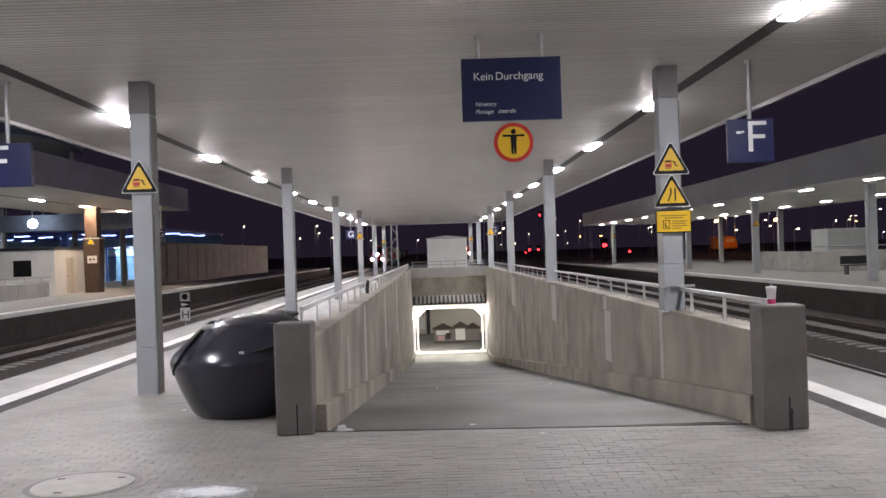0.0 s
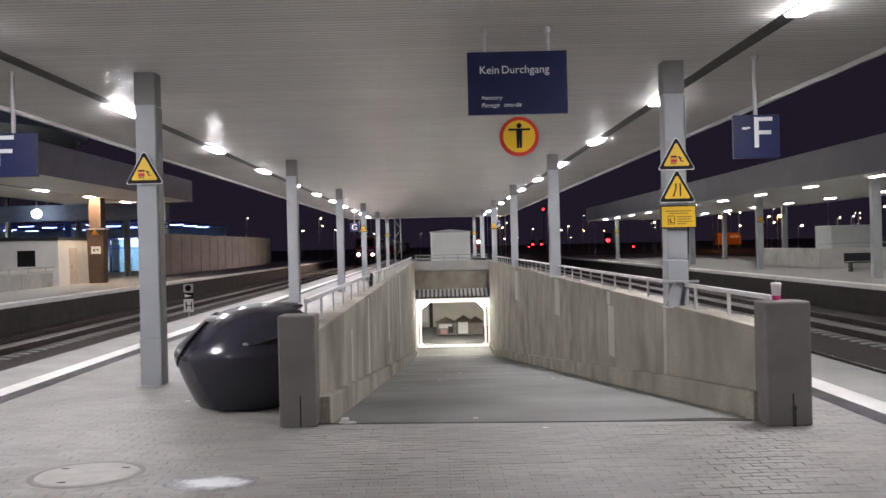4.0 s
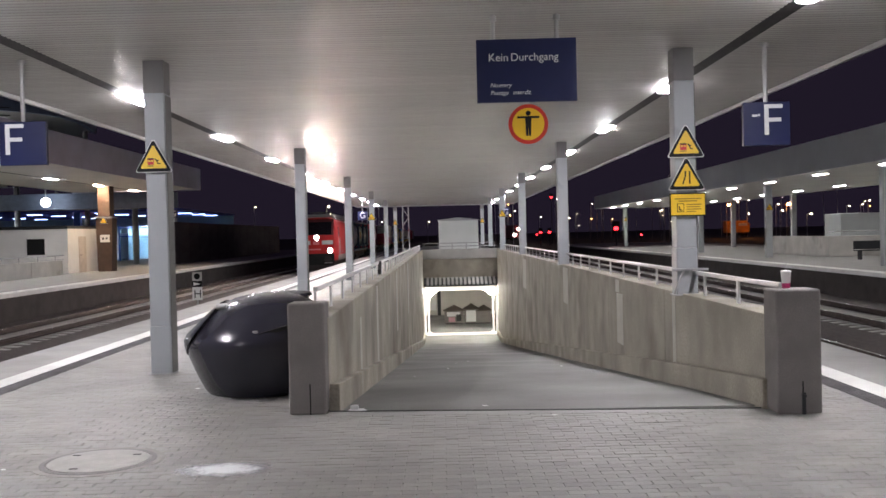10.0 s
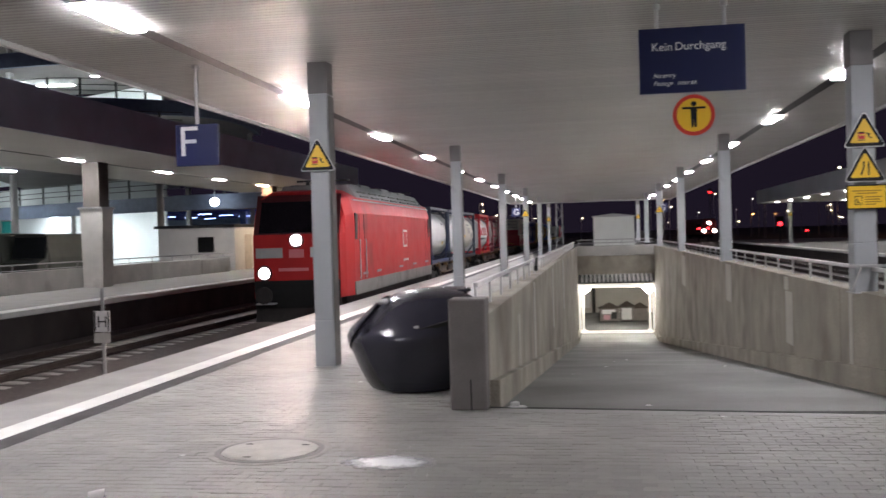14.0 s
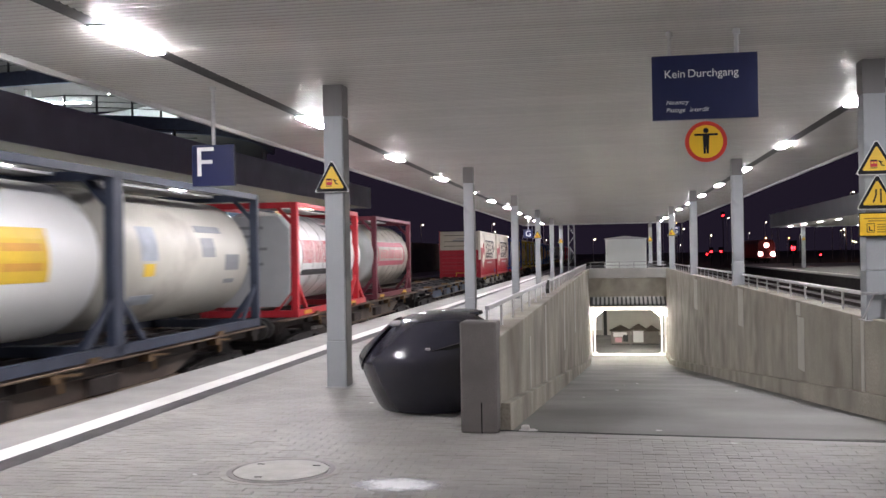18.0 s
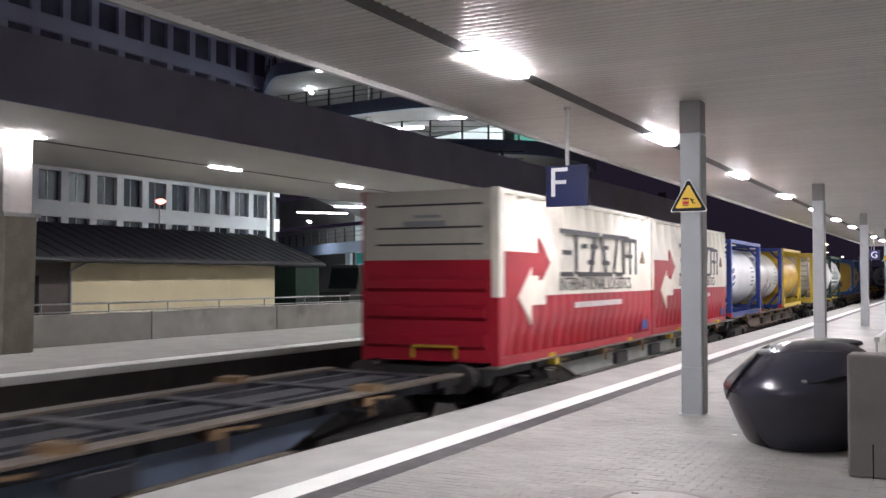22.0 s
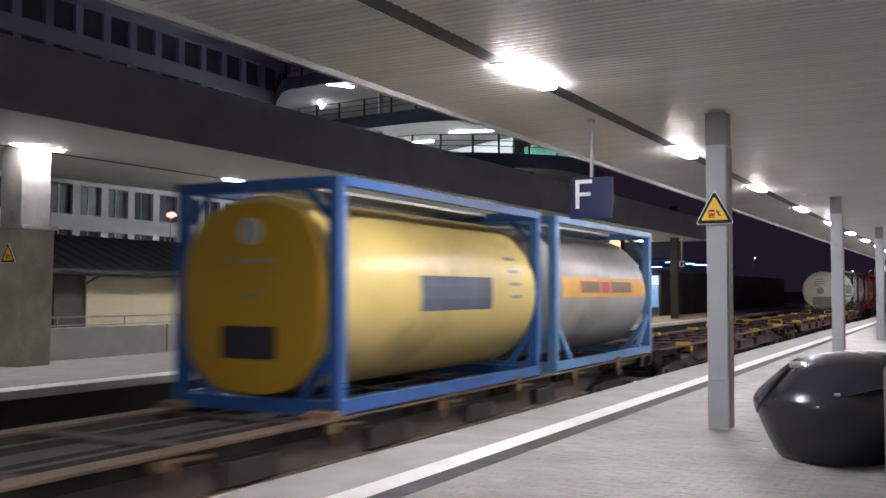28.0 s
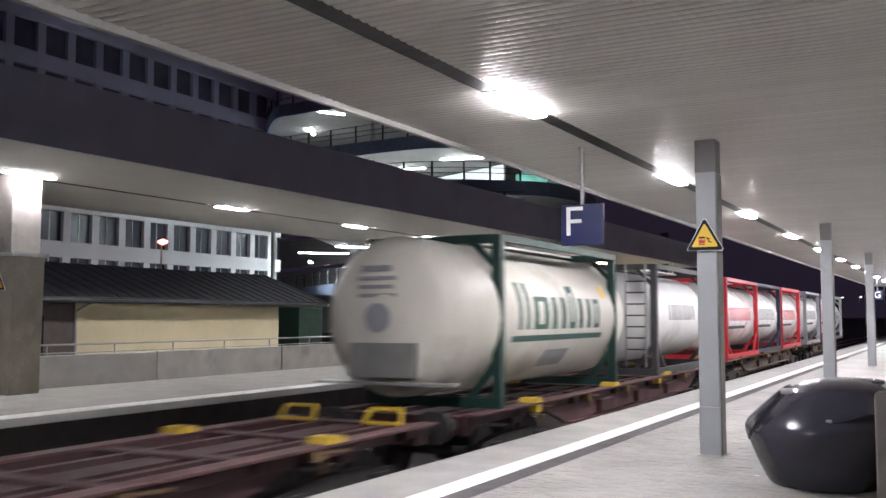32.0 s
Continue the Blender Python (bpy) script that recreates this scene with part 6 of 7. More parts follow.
part("lamp_ring", S().lathe([(0.158, 0.55), (0.158, -0.16), (0.20, -0.16), (0.235, -0.11), (0.235, -0.06), (0.172, -0.05), (0.172, 0.55)], 24, (0, 0, 2.52), "y"), BOGIE, lo)
part("snow_plough", S().prism([(-1.3, 0.15), (1.3, 0.15), (1.25, 0.8), (-1.25, 0.8)], "y", -0.05, 0.15), BOGIE, lo)
part("front_mark", S().box(-0.22, 0.22, -0.125, -0.09, 2.02, 2.26), PRINT_PINK, lo)
for y in (1.0, LL - 1.5):
    part("cab_window", S().prism([(y, 2.5), (y + 0.30, 2.5), (y + 0.42, 3.25), (y + 0.10, 3.3)], "x", 1.44, 1.503), CAB_GLASS, lo)
for y in (1.62, 2.28, LL - 2.28, LL - 1.62):
    part("door_seam", S().box(1.485, 1.494, y - 0.012, y + 0.012, 1.26, 3.25), BLACK, lo, "dark gap beside the cab door")
for y in (1.54, 2.36):
    part("handrail", S().tube((1.53, y, 1.3), (1.53, y, 2.5), 0.018).tube((1.48, y, 1.32), (1.53, y, 1.32), 0.014).tube((1.48, y, 2.48), (1.53, y, 2.48), 0.014), PALE_GREY, lo)
part("roof_edge", S().bar((1.40, 1.2, 3.70), (1.40, LL - 1.2, 3.70), 0.03, 0.03), PALE_GREY, lo, "pale rain strip")
part("number_bar", S().box(-0.55, 0.35, -0.106, -0.098, 1.63, 1.72), PRINT_PINK, lo, "row of pale marks")
part("side_mark", S().box(1.49, 1.508, 8.9, 9.7, 2.15, 2.80), PRINT_WHITE, lo, "white square emblem")
part("emblem_core", S().box(1.508, 1.512, 8.98, 9.62, 2.23, 2.72), PRINT_RED, lo)
part("print_line", S().box(1.49, 1.508, 8.9, 9.9, 1.62, 1.70), PRINT_WHITE, lo)
for y in (2.0, 4.0, 8.0, 11.0, 14.0):
    part("side_vent", S().box(1.49, 1.507, y, y + 0.7, 1.40, 1.47), PRINT_GREY, lo)
for y in (2.7, LL - 2.7):
    pg = part("pantograph", S().bar((-0.6, y - 0.5, 4.36), (0.6, y - 0.5, 4.36), 0.06, 0.06).bar((-0.5, y, 4.40), (0.5, y, 4.40), 0.05, 0.05).bar((-0.85, y + 0.5, 4.42), (0.85, y + 0.5, 4.42), 0.06, 0.06), DARK_METAL, lo)
    for x in (-0.4, 0.4):
        part("insulator", S().tube((x, y, 4.0), (x, y, 4.40), 0.06), DARK_METAL, pg)
for y in (3.2, LL - 3.2):
    bogie(lo, y)
part("underframe", S().box(-1.2, 1.2, 1.0, LL - 1.0, 0.5, 0.8), BOGIE, lo)
MOVING.append((lo, -0.4, 0.0))

# wagons
wagon(17.2, 36.2, WAGON)
wagon(37.5, 54.3, WAGON)
wagon(55.4, 75.2, WAGON_BLUE)
wagon(76.0, 95.9, WAGON_GREY, spigots=SPIGOT)
wagon(96.6, 116.0, WAGON)
wagon(117.6, 135.4, WAGON_BLUE, spigots=SPIGOT)
wagon(136.6, 157.4, WAGON)
wagon(158.4, 179.2, WAGON_RED, spigots=SPIGOT)
wagon(180.2, 200.8, WAGON_RED, spigots=SPIGOT)
wagon(201.6, 220.0, WAGON_RED, spigots=SPIGOT)
wagon(221.0, 240.6, WAGON)
wagon(241.6, 261.2, WAGON)

# first wagon: three white tanks
a = tank("tank_container", "white tank container in a navy steel frame with an end ladder", 17.75, TANK_WHITE, NAVY, ladder=True, low_m=DEEP_BLUE)
part("side_label", curved(4.6, 5.2, 1.9, 2.0), PRINT_GREY, a)
part("side_label", curved(4.8, 5.1, 0.9, 1.05), PRINT_YELLOW, a)
b = tank("tank_container", "white tank container with a pink emblem and a yellow panel", 23.75, TANK_WHITE, NAVY, low_m=NAVY)
word_blocks(b, PRINT_PINK, 2.05, 2.95, 1.15, 1.85, (1, 1), "emblem")
part("yellow_panel", curved(3.15, 4.35, 1.15, 1.85), PRINT_YELLOW, b, "yellow marking panel")
for z in (1.3, 1.55):
    part("panel_print", curved(3.3, 4.2, z, z + 0.1, 0.007), PRINT_ORANGE, b)
c = tank("tank_container", "stained white tank container with faint grey emblem, navy frame", 29.8, TANK_DIRTY, NAVY, end="dome")
part("emblem", curved(0.9, 1.5, 1.4, 1.95), FADED, c)
part("emblem", curved(1.0, 1.4, 1.15, 1.35), PRINT_YELLOW, c)
part("emblem", curved(0.8, 1.6, 0.7, 0.85), FADED, c)
for y, z, w, h in ((3.2, 1.9, 1.2, 0.12), (3.3, 1.45, 0.6, 0.35), (4.4, 1.2, 0.7, 0.3), (4.5, 0.95, 0.5, 0.08)):
    part("side_label", curved(y, y + w, z, z + h), PRINT_GREY, c)

# second wagon: red-framed and maroon-framed tanks
d = tank("tank_container", "white ribbed tank container, bright red frame, red block letters", 38.6, TANK_WHITE, RED_F, ribs=6, over=(0.0, 1.0))
word_blocks(d, PRINT_RED, 0.75, 5.35, 1.28, 1.85, (1, 0.9, 1.1, 0.25, 1, 1, 1, 0.9, 1, 1, 1))
part("black_bar", curved(0.8, 4.0, 0.98, 1.12), PRINT_BLACK, d, "black bar")
part("small_print", curved(4.15, 5.3, 0.98, 1.08), PRINT_GREY, d)
part("yellow_mark", curved(4.2, 4.6, 1.98, 2.2), PRINT_YELLOW, d)
part("small_print", curved(3.6, 4.5, 2.24, 2.30), PRINT_GREY, d)
part("end_panel", S().prism([(-0.75, 0.25), (0.75, 0.25), (1.05, 0.6), (1.05, 2.1), (0.75, 2.42), (-0.75, 2.42), (-1.05, 2.1), (-1.05, 0.6)], "y", -0.05, 0.6), mat("end_grey", (0.56, 0.58, 0.60), 0.4, var=0.06), d, "pale octagonal tank end", bevel=0.02)
end_lines(d, PRINT_GREY, ((2.1, -0.8, 0.4, 0.07), (1.9, -0.3, 0.1, 0.07), (1.6, -0.8, 0.5, 0.07), (1.42, -0.8, 0.1, 0.07), (1.24, -0.8, 0.4, 0.07)), -0.05)
for y in (0.5, 5.0):
    part("yellow_tag", S().box(1.22, 1.226, y, y + 0.6, 0.05, 0.14), PRINT_YELLOW, d)
for sx in (-1, 1):
    part("side_brace", S().bar((sx * (CW - 0.07), CL - 0.1, 0.80), (sx * (CW - 0.07), CL + 0.72, 0.14), 0.08, 0.12), RED_F, d)
    part("foot_rail", S().box(min(sx * CW, sx * (CW - 0.12)), max(sx * CW, sx * (CW - 0.12)), CL, CL + 0.86, 0.02, 0.17), RED_F, d)
e = tank("tank_container", "dull beige ribbed tank container, maroon frame, pink outlined panel", 47.5, TANK_BEIGE, MAROON, ribs=6, over=(1.1, 0.3))
ol = S()
for q in (curved(0.85, 5.05, 1.74, 1.90), curved(0.85, 5.05, 1.10, 1.26), curved(0.70, 0.86, 1.18, 1.82), curved(5.04, 5.20, 1.18, 1.82)):
    ol.add(q.v, q.f)
part("outline", ol, PRINT_ROSE, e, "pink outlined panel")
word_blocks(e, PRINT_PINK, 1.1, 4.8, 1.34, 1.64, (1, 1, 1, 1, 1, 1, 1))
# cap over the shell's front end; its darker grey paints the shade there
part("end_dome", S().lathe([(0.02, -1.09), (0.5, -1.06), (0.85, -0.98), (1.02, -0.87), (TR + 0.004, -0.69), (TR + 0.004, -0.02)], 40, (0, 0, TZ), "y"), DOME_SHADE, e, "rounded tank end, its shade put into the grey", smooth=True)
for y in (0.5, 4.4):
    part("yellow_tag", S().box(1.22, 1.226, y, y + 0.6, 0.05, 0.14), PRINT_YELLOW, e)

# bulk containers, red below and cream above, with soft wavy sides
BULK_RED = mat("bulk_red", (0.37, 0.014, 0.03), 0.4, var=0.15, scale=0.8, bump=0.05, grime=0.12)
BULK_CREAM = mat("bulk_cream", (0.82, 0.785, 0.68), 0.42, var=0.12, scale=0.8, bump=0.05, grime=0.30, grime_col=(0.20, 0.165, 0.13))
# the end panels get a darker, patchier cream than the sides
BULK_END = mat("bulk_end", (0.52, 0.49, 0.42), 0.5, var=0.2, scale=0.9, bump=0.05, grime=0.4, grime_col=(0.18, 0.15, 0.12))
RUSTY = mat("rusty_print", (0.22, 0.14, 0.08), 0.6, bump=0)
BL, BH = 9.1, 2.90


def wavy(y0, y1, z0, z1, amp, seed, x=1.235, ny=150, nz=14, top=True):
    """A billowed side skin that hangs in scallops: pinched along the rail, smooth across the middle."""
    sh = S()
    for j in range(nz + 1):
        z = z0 + (z1 - z0) * j / nz
        u = j / nz if top else 1 - j / nz
        pinch = max(0.0, (u - 0.35) / 0.65) ** 1.6
        for i in range(ny + 1):
            y = y0 + (y1 - y0) * i / ny
            edge = min(1.0, (y - y0) * 2.0, (y1 - y) * 2.0)
            ph = y * (4.7 if top else 7.2) + seed + 0.5 * math.sin(1.3 * y + seed) + 0.5 * (1 - u)
            fold = 1.0 - abs(math.sin(ph)) ** 0.9
            sh.v.append((x - edge * (amp * pinch * (0.12 + 0.88 * fold) + 0.006 * (1 + math.sin(2 * ph))), y, z))
    for j in range(nz):
        for i in range(ny):
            k = j * (ny + 1) + i
            sh.f.append((k, k + 1, k + ny + 2, k + ny + 1))
    return sh


def bulk(s0, seed):
    t = thing("bulk_container", label="soft-sided bulk container, red below, cream above, black block letters", category="container", group="bulk containers of the goods train")
    part("core", S().box(-1.30, 0.84, 0.06, BL - 0.06, 0.05, BH - 0.04), BULK_CREAM, t)
    part("red_side", wavy(0.12, BL - 0.12, 0.12, 1.11, 0.30, seed, top=False), BULK_RED, t, smooth=True)
    part("cream_side", wavy(0.12, BL - 0.12, 1.11, BH - 0.06, 0.42, seed), BULK_CREAM, t, smooth=True)
    for y in (0.0, BL - 0.14):
        part("corner_post", S().box(1.08, 1.235, y, y + 0.14, 0, 1.11), BULK_RED, t, bevel=0.01)
        part("corner_post", S().box(1.08, 1.235, y, y + 0.14, 1.11, BH), BULK_CREAM, t, bevel=0.01)
        part("corner_post", S().box(-1.36, -1.22, y, y + 0.14, 0, BH), BULK_RED, t, bevel=0.01)
    part("bottom_rail", S().box(1.1, 1.23, 0.14, BL - 0.14, 0.0, 0.13), BULK_RED, t)
    part("top_rail", S().tube((1.14, 0.1, BH - 0.04), (1.14, BL - 0.1, BH - 0.04), 0.05), BULK_CREAM, t, smooth=True)
    part("end_red", S().box(-1.30, 1.1, -0.02, 0.06, 0.05, 1.72), BULK_RED, t)
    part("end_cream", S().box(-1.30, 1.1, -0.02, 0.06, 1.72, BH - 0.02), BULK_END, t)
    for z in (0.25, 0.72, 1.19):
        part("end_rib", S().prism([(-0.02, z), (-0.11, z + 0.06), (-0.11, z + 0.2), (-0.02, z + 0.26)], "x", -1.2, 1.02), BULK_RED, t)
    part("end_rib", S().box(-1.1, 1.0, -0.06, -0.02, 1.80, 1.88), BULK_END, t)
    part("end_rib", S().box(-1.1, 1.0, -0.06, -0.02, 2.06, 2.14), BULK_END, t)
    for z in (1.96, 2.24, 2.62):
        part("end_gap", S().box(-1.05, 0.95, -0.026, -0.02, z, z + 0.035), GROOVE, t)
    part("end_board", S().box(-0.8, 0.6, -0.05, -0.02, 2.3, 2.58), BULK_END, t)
    end_lines(t, PRINT_GREY, ((2.28, -0.5, 0.3, 0.09), (2.42, -0.3, 0.2, 0.05)), -0.055)
    part("end_hoop", S().bar((-0.3, -0.1, 0.1), (-0.3, -0.1, 0.3), 0.04, 0.04).bar((-0.3, -0.1, 0.3), (0.5, -0.1, 0.3), 0.04, 0.04).bar((0.5, -0.1, 0.3), (0.5, -0.1, 0.1), 0.04, 0.04), SPIGOT, t)
    # arrow pair and block letters on thin plates proud of the folds
    X = 1.25
    part("red_field", S().prism([(0.2, 1.11), (0.2, 1.86), (1.7, 1.86), (1.7, 2.14), (2.25, 1.70), (1.7, 1.26), (1.7, 1.46), (1.2, 1.46), (1.2, 1.11)], "x", X - 0.03, X), BULK_RED, t, "red arrow")
    part("cream_arrow", S().prism([(0.75, 1.11), (1.35, 1.61), (1.35, 1.38), (2.0, 1.38), (2.0, 0.95), (1.35, 0.95), (1.35, 0.61)], "x", X - 0.028, X + 0.004), BULK_CREAM, t, "cream arrow")
    Z0, Z1 = 1.49, 2.30
    for a, b, z in ((2.75, 5.1, Z1), (5.3, 7.2, Z1), (2.8, 3.5, Z0), (3.75, 5.95, Z0), (6.2, 6.7, Z0), (2.9, 3.4, 1.90), (4.0, 4.3, 2.05), (4.55, 4.95, 2.05), (4.35, 4.75, 1.73), (5.3, 5.75, 1.73), (5.45, 5.7, 2.05), (6.9, 7.7, 2.26), (7.0, 7.5, 1.90)):
        part("block_bar", S().box(X - 0.01, X + 0.002, a, b, z - 0.045, z + 0.045), PRINT_BLACK, t)
    for a, b, q in ((3.58, 3.74, 0.0), (4.6, 4.78, 0.35), (5.35, 5.5, -0.25), (6.15, 6.3, 0.3), (6.75, 6.9, 0.0), (7.25, 7.38, 0.0), (7.7, 7.84, 0.0)):
        part("block_stem", S().prism([(a - q / 2, Z0), (b - q / 2, Z0), (b + q / 2, Z1), (a + q / 2, Z1)], "x", X - 0.01, X - 0.002), PRINT_BLACK, t)
    letters("text_row", "INTERNATIONAL LOGISTICS", 0.36, PRINT_BLACK, t, pose(X - 0.004, 2.72, 1.18, 90, 0, 90), depth=0.002)
    for i in range(13):
        part("pale_mark", S().box(X - 0.02, X - 0.004, 3.6 + 0.24 * i, 3.78 + 0.24 * i, 0.84, 0.95), PRINT_WHITE, t)
    part("dark_symbol", S().prism([(8.15, 1.75), (8.55, 1.75), (8.35, 2.05)], "x", X - 0.03, X - 0.005), RUSTY, t)
    part("corner_label", S().box(X - 0.02, X - 0.006, 8.3, 8.75, 0.2, 0.42), PRINT_BLUE, t)
    MOVING.append((t, s0, DECK_Z))
    return t


bulk(76.25, 0.4)
bulk(85.75, 2.1)

# third group: blue frames, yellow tank
f = tank("tank_container", "white tank container, bright blue frame, dashed blue stripe", 96.4, TANK_WHITE, BLUE_F, ladder=True, brace=False, TR=1.10)
g2 = tank("tank_container", "stained white tank container, blue frame, dashed blue stripe", 102.6, TANK_DIRTY, BLUE_F, top=False, bottom=False, TR=1.10)
for t_, y in ((f, 0.95), (g2, 0.5)):
    for i in range(7):
        part("stripe_block", curved(y - 0.05 * abs(i - 3), y + 0.24 - 0.05 * abs(i - 3), 0.56 + 0.25 * i, 0.72 + 0.25 * i, r=1.10), PRINT_BLUE, t_)
        part("stripe_block", curved(y + 0.28, y + 0.42, 0.62 + 0.25 * i, 0.76 + 0.25 * i, r=1.10), PRINT_BLUE, t_)
    for z in (1.1, 1.25, 1.4, 1.6, 1.75):
        part("side_label", curved(4.7, 5.3, z, z + 0.05, r=1.10), PRINT_GREY, t_)
    for y2 in (0.0, CL - 0.17):
        part("red_corner", S().box(1.06, 1.226, y2 - 0.003, y2 + 0.17, -0.003, 0.17), RED_F, t_, "red corner casting")
for i, (y, w, h) in enumerate(((2.2, 0.35, 0.55), (2.6, 0.3, 0.8), (3.0, 0.4, 0.45), (3.5, 0.5, 0.6))):
    part("stain", curved(y, y + w, 0.55, 0.55 + h, r=1.10), PRINT_GREY, g2, "dark run-down stain")
h3 = tank("tank_container", "yellow tank container in a yellow frame", 108.8, TANK_YELLOW, YELLOW_F)
part("side_label", curved(2.6, 3.9, 1.45, 1.75), PRINT_ORANGE, h3)
for z in (1.9, 2.05):
    part("side_label", curved(4.4, 5.2, z, z + 0.06), PRINT_GREY, h3)

# fourth group
i4 = tank("tank_container", "beige tank container in a yellow frame with red and black marks", 119.3, TANK_DIRTY, YELLOW_F, ladder=True)
for y, z, w, h, m in ((1.0, 0.55, 1.3, 0.5, PRINT_BLACK), (1.5, 0.75, 0.5, 0.25, PRINT_RED), (3.1, 0.7, 1.0, 0.5, PRINT_BLACK), (3.9, 0.85, 0.3, 0.2, PRINT_RED), (3.0, 1.45, 1.6, 0.2, PRINT_PINK), (4.9, 1.5, 0.5, 0.08, PRINT_GREY), (4.9, 1.3, 0.5, 0.08, PRINT_GREY)):
    part("side_label", curved(y, y + w, z, z + h), m, i4)


def green_tank(s0):
    t = tank("tank_container", "white tank container, dark green frame, green block letters", s0, TANK_DIRTY if s0 > 200 else TANK_WHITE, GREEN_F, low_m=GREEN_F, brace=False, bottom=False, over=(1.55, 0.9), TR=1.22)
    word_blocks(t, PRINT_GREEN, 0.75, 5.1, 1.22, 2.0, (0.7, 1, 1, 0.5, 1, 0.5), r=1.22, low=0.72, tall=(0, 3))
    part("green_line", curved(0.55, 5.15, 1.02, 1.12, r=1.22), PRINT_GREEN, t, "green line")
    part("label_plate", curved(2.3, 3.5, 0.55, 0.85, r=1.22), PRINT_GREY, t)
    part("yellow_mark", curved(5.2, 5.45, 1.8, 2.05, r=1.22), PRINT_YELLOW, t)
    part("end_box", S().box(-0.55, 0.55, -1.60, -1.46, 0.55, 1.05), mat("box_grey", (0.20, 0.20, 0.19), 0.6) if "box_grey" not in bpy.data.materials else bpy.data.materials["box_grey"], t, "grey equipment box")
    part("end_emblem", S().lathe([(0.22, -0.02), (0.22, 0.05)], 20, (-0.1, -1.53, 1.42), "y"), PRINT_GREY, t)
    part("end_step", S().box(-1.15, 1.15, -1.62, -1.35, 0.44, 0.48), GALV, t)
    end_lines(t, PRINT_GREY, ((2.12, -0.4, 0.1, 0.08), (1.98, -0.45, 0.2, 0.06), (1.85, -0.45, 0.15, 0.06), (1.72, -0.45, 0.2, 0.06)), -1.50)
    return t


green_tank(128.5)
j5 = tank("tank_container", "yellow tank container with octagonal ends in a blue frame", 144.5, TANK_STRAW, CLEAR_BLUE, end="flat", low_m=CLEAR_BLUE, brace=False, TR=1.19, TZ=1.38)
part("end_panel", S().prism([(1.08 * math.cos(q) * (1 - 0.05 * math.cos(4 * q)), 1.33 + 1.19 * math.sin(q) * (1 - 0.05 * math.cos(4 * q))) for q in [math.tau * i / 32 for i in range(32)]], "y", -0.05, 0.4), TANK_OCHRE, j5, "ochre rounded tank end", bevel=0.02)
part("black_panel", S().box(-0.42, 0.38, -0.07, -0.05, 0.62, 1.0), PRINT_BLACK, j5, "black square panel")
part("end_cap", S().lathe([(0.16, -0.09), (0.16, -0.05)], 18, (0.0, 0, 2.12), "y"), PALE_GREY, j5)
end_lines(j5, PRINT_GREY, ((1.75, -0.35, 0.35, 0.04), (1.35, -0.12, 0.12, 0.04)), -0.05)
part("side_panel", curved(2.0, 4.2, 1.15, 1.62, r=1.19, TZ=1.38), PRINT_SLATE, j5, "slate-blue print panel")
for z in (1.3, 1.5, 1.7, 1.9):
    part("side_label", curved(4.9, 5.3, z, z + 0.05, r=1.19, TZ=1.38), PRINT_GREY, j5)
k6 = tank("tank_container", "grey tank container with an orange band in a light blue frame", 151.25, TANK_GREY, SKY_F, TR=1.19, TZ=1.38)
part("orange_band", curved(0.45, CL - 0.45, 1.30, 1.68, r=1.19, TZ=1.38), PRINT_ORANGE, k6, "orange band")
for y, w, m in ((1.4, 1.1, RUSTY), (2.6, 0.5, PRINT_RED), (3.2, 1.4, RUSTY)):
    part("side_label", curved(y, y + w, 1.38, 1.60, 0.007, r=1.19, TZ=1.38), m, k6)

# tail of the train
green_tank(202.7)
l7 = tank("tank_container", "white tank container in a dark frame with a front ladder", 212.3, TANK_WHITE, DARK_F, ladder=True)
word_blocks(l7, PRINT_GREY, 1.6, 4.6, 1.35, 1.75, (1, 1, 1, 1, 1))
for s_, fm, wm in ((221.4, RED_F, PRINT_RED), (227.6, NAVY, PRINT_GREY), (233.9, RED_F, PRINT_RED), (242.0, GREY_F, PRINT_GREY), (248.2, MAROON, PRINT_PINK), (254.6, GREY_F, PRINT_GREY)):
    q = tank("tank_container", "white ribbed tank container in a %s frame" % {RED_F: "red", NAVY: "navy", GREY_F: "grey", MAROON: "maroon"}[fm], s_, TANK_WHITE, fm, ribs=5)
    word_blocks(q, wm, 1.0, 5.0, 1.3, 1.75, (1, 1, 1, 1, 1, 1, 1))
    part("dark_bar", curved(1.0, 4.0, 1.02, 1.12), PRINT_BLACK, q)

# second locomotive far off on the east side, only its lamps and dark front show
l2 = thing("distant_locomotive", label="dark locomotive far off with lit headlamps", category="locomotive")
part("body", S().prism([(-1.4, 0.8), (1.4, 0.8), (1.4, 3.2), (1.0, 3.8), (-1.0, 3.8), (-1.4, 3.2)], "y", 0, 15), mat("far_red", (0.20, 0.02, 0.02), 0.5), l2, bevel=0.06)
for x, z in ((-1.0, 1.5), (1.0, 1.5), (0.0, 2.9)):
    part("headlamp", S().lathe([(0.30, -0.06), (0.30, 0.0)], 14, (x, 0, z), "y"), FAR_HEAD, l2)
for y in (3, 12):
    bogie(l2, y)

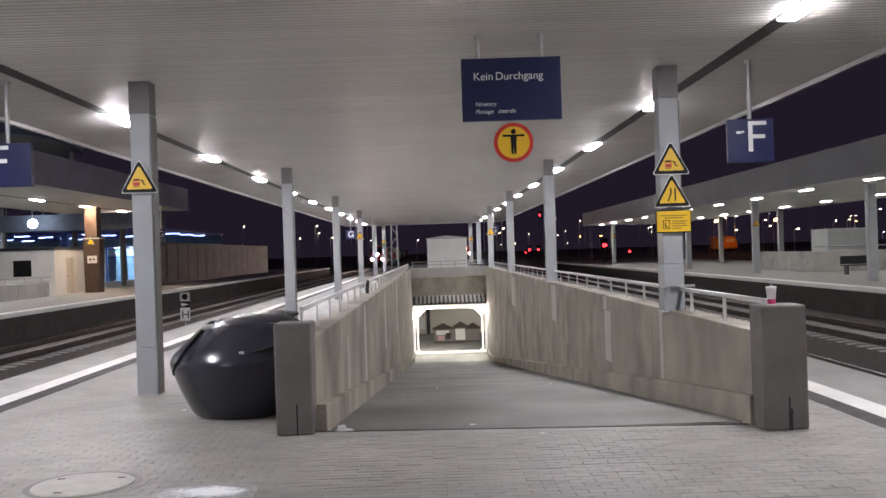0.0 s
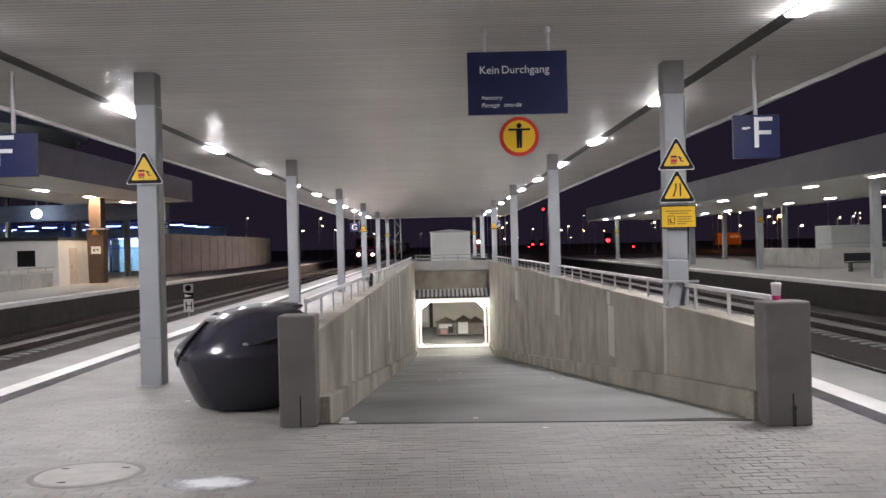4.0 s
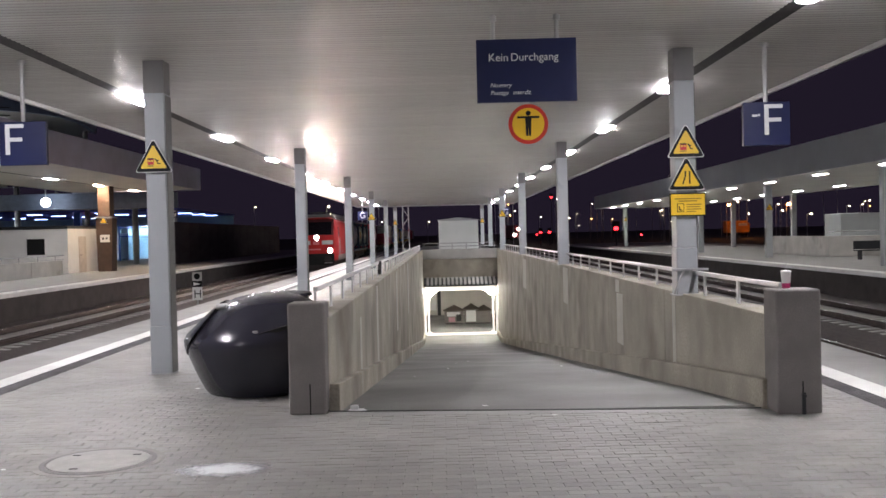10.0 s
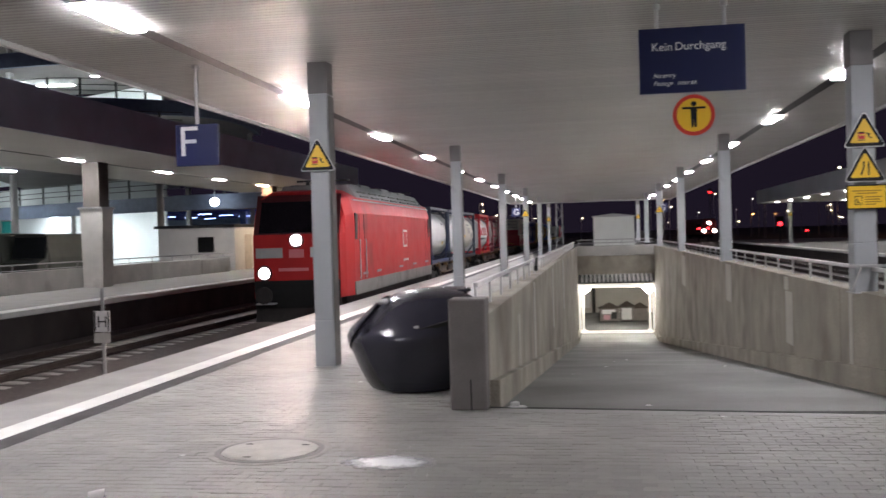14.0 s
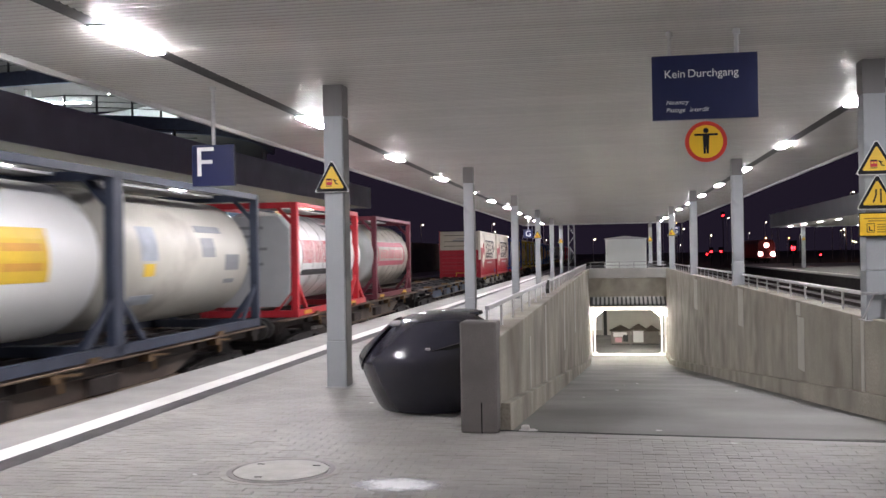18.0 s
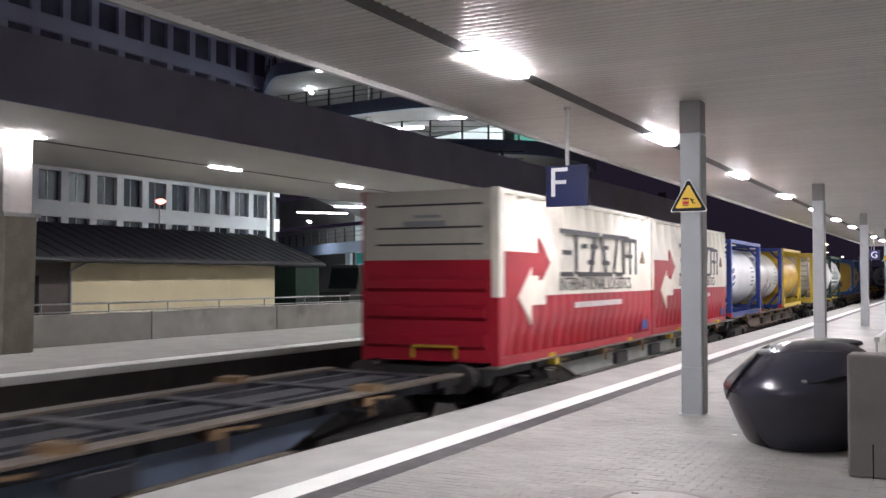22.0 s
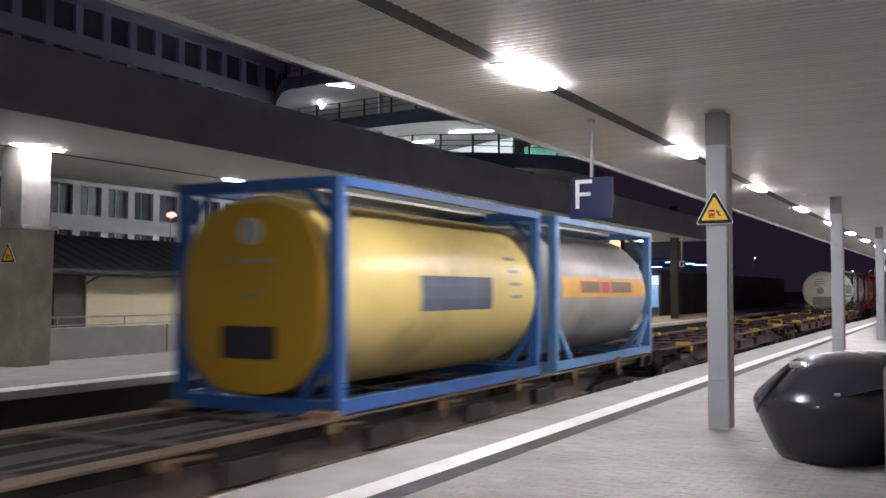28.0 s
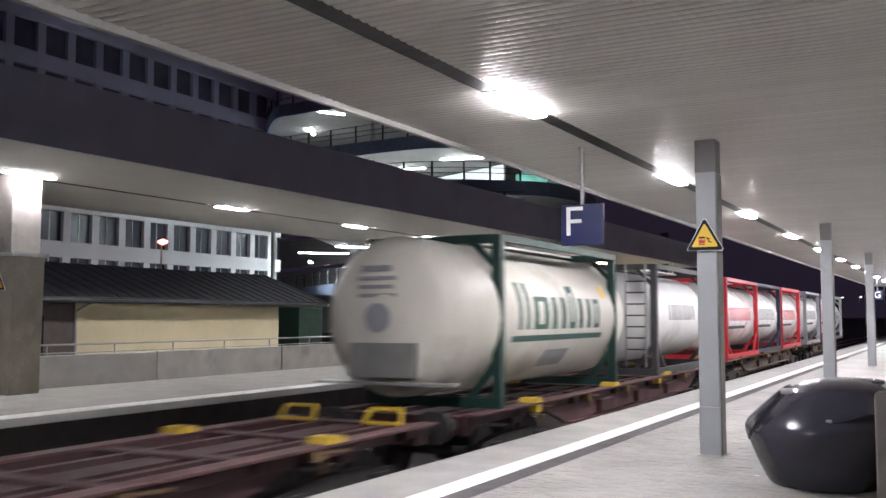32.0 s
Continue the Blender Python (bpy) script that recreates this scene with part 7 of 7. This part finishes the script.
# ---- paving stones ----
def paving():
    """Running-bond pavers: the nearest as single parts, the rest as one joined part."""
    rng = np.random.default_rng(3)
    L, W, G = 0.20, 0.10, 0.004
    verts, faces, near = [], [], []
    for iy in range(int((24.0 - 3.0) / W)):
        y = 3.0 + iy * W
        x = DARK_L[1] + (L / 2 if iy % 2 else 0.0) - L
        while x < DARK_R[0]:
            a, b = max(x, DARK_L[1]) + G / 2, min(x + L, DARK_R[0]) - G / 2
            x += L
            if b - a < 0.03:
                continue
            if y > 8.7 and (y + W > 9.45 - 0.085 * (0.5 * (a + b) + 1.24)) and b > RAMP_L - 0.34 and a < RAMP_R + 0.34:
                continue
            if abs(b - a - (L - G)) < 1e-6 and 5.6 < y < 7.2 and -1.9 < a < 1.6 and len(near) < 300:
                near.append((a, y + G / 2))
                continue
            z = -0.001 + rng.normal(0, 0.0012)
            t = rng.normal(0, 0.0010, 4)
            k = len(verts)
            y0, y1 = y + G / 2, y + W - G / 2
            c = 0.004
            verts += [(a, y0, -0.06), (b, y0, -0.06), (b, y1, -0.06), (a, y1, -0.06), (a, y0, z - c), (b, y0, z - c), (b, y1, z - c), (a, y1, z - c),
                      (a + c, y0 + c, z + t[0]), (b - c, y0 + c, z + t[1]), (b - c, y1 - c, z + t[2]), (a + c, y1 - c, z + t[3])]
            faces += [(k + i, k + (i + 1) % 4, k + 4 + (i + 1) % 4, k + 4 + i) for i in range(4)] + [(k + 4 + i, k + 4 + (i + 1) % 4, k + 8 + (i + 1) % 4, k + 8 + i) for i in range(4)] + [(k + 8, k + 9, k + 10, k + 11)]
    me = bpy.data.meshes.new("paving_stones")
    me.from_pydata(verts, [], faces)
    me.materials.append(PAVER)
    o = new("paving_stones", me)
    o.parent = platform
    tagged(o, "grey concrete paving stones in running bond", kind="stuff")
    one = S().prism([(0, -0.06), (L - G, -0.06), (L - G, -0.005), (L - G - 0.004, 0.0), (0.004, 0.0), (0, -0.005)], "y", 0, W - G).mesh("paver", PAVER_PIECE)
    for a, y in near:
        part("paver", one, None, platform, loc=(a, y, -0.001))
    bed = S()
    bed.box(DARK_L[1], DARK_R[0], -8, 3.0, -0.06, 0.0)
    bed.box(DARK_L[1], RAMP_L - 0.32, 24.0, END_Y, -0.06, 0.0)
    bed.box(RAMP_R + 0.32, DARK_R[0], 24.0, END_Y, -0.06, 0.0)
    bed.box(RAMP_L - 0.32, RAMP_R + 0.32, RAMP_Y1 + 0.4, END_Y, -0.06, 0.0)
    part("far_paving", bed, PAVER, platform)
    part("joint_bed", S().box(DARK_L[1], RAMP_L - 0.3, 3.0, 24, -0.058, -0.007).box(RAMP_R + 0.3, DARK_R[0], 3.0, 24, -0.058, -0.007).box(RAMP_L - 0.3, RAMP_R + 0.3, 3.0, 9.1, -0.058, -0.007), JOINT, platform)
    part("kerb", S().prism([(RAMP_L, 9.55), (RAMP_R, 9.17), (RAMP_R, 9.0), (RAMP_L, 9.3)], "z", -0.06, -0.0005), EDGE_SLAB, platform)


paving()


def motions():
    for t, s, h in MOVING:
        walk(t, [(q, pose(track_x(y + s), y + s, RAILZ + h, 0, 0, TURN_T)) for q, y in FRONT])
    walk(l2, [(q, pose(x, y, -0.4, 0, 0, 8)) for q, x, y in ((0.0, 8.0, 262.0), (6.0, 11.9, 245.0), (9.0, 15.6, 234.0), (13.0, 19.2, 197.0), (17.5, 24.0, 168.0), (24.0, 33.0, 125.0), (32.0, 46.0, 70.0))])


motions()
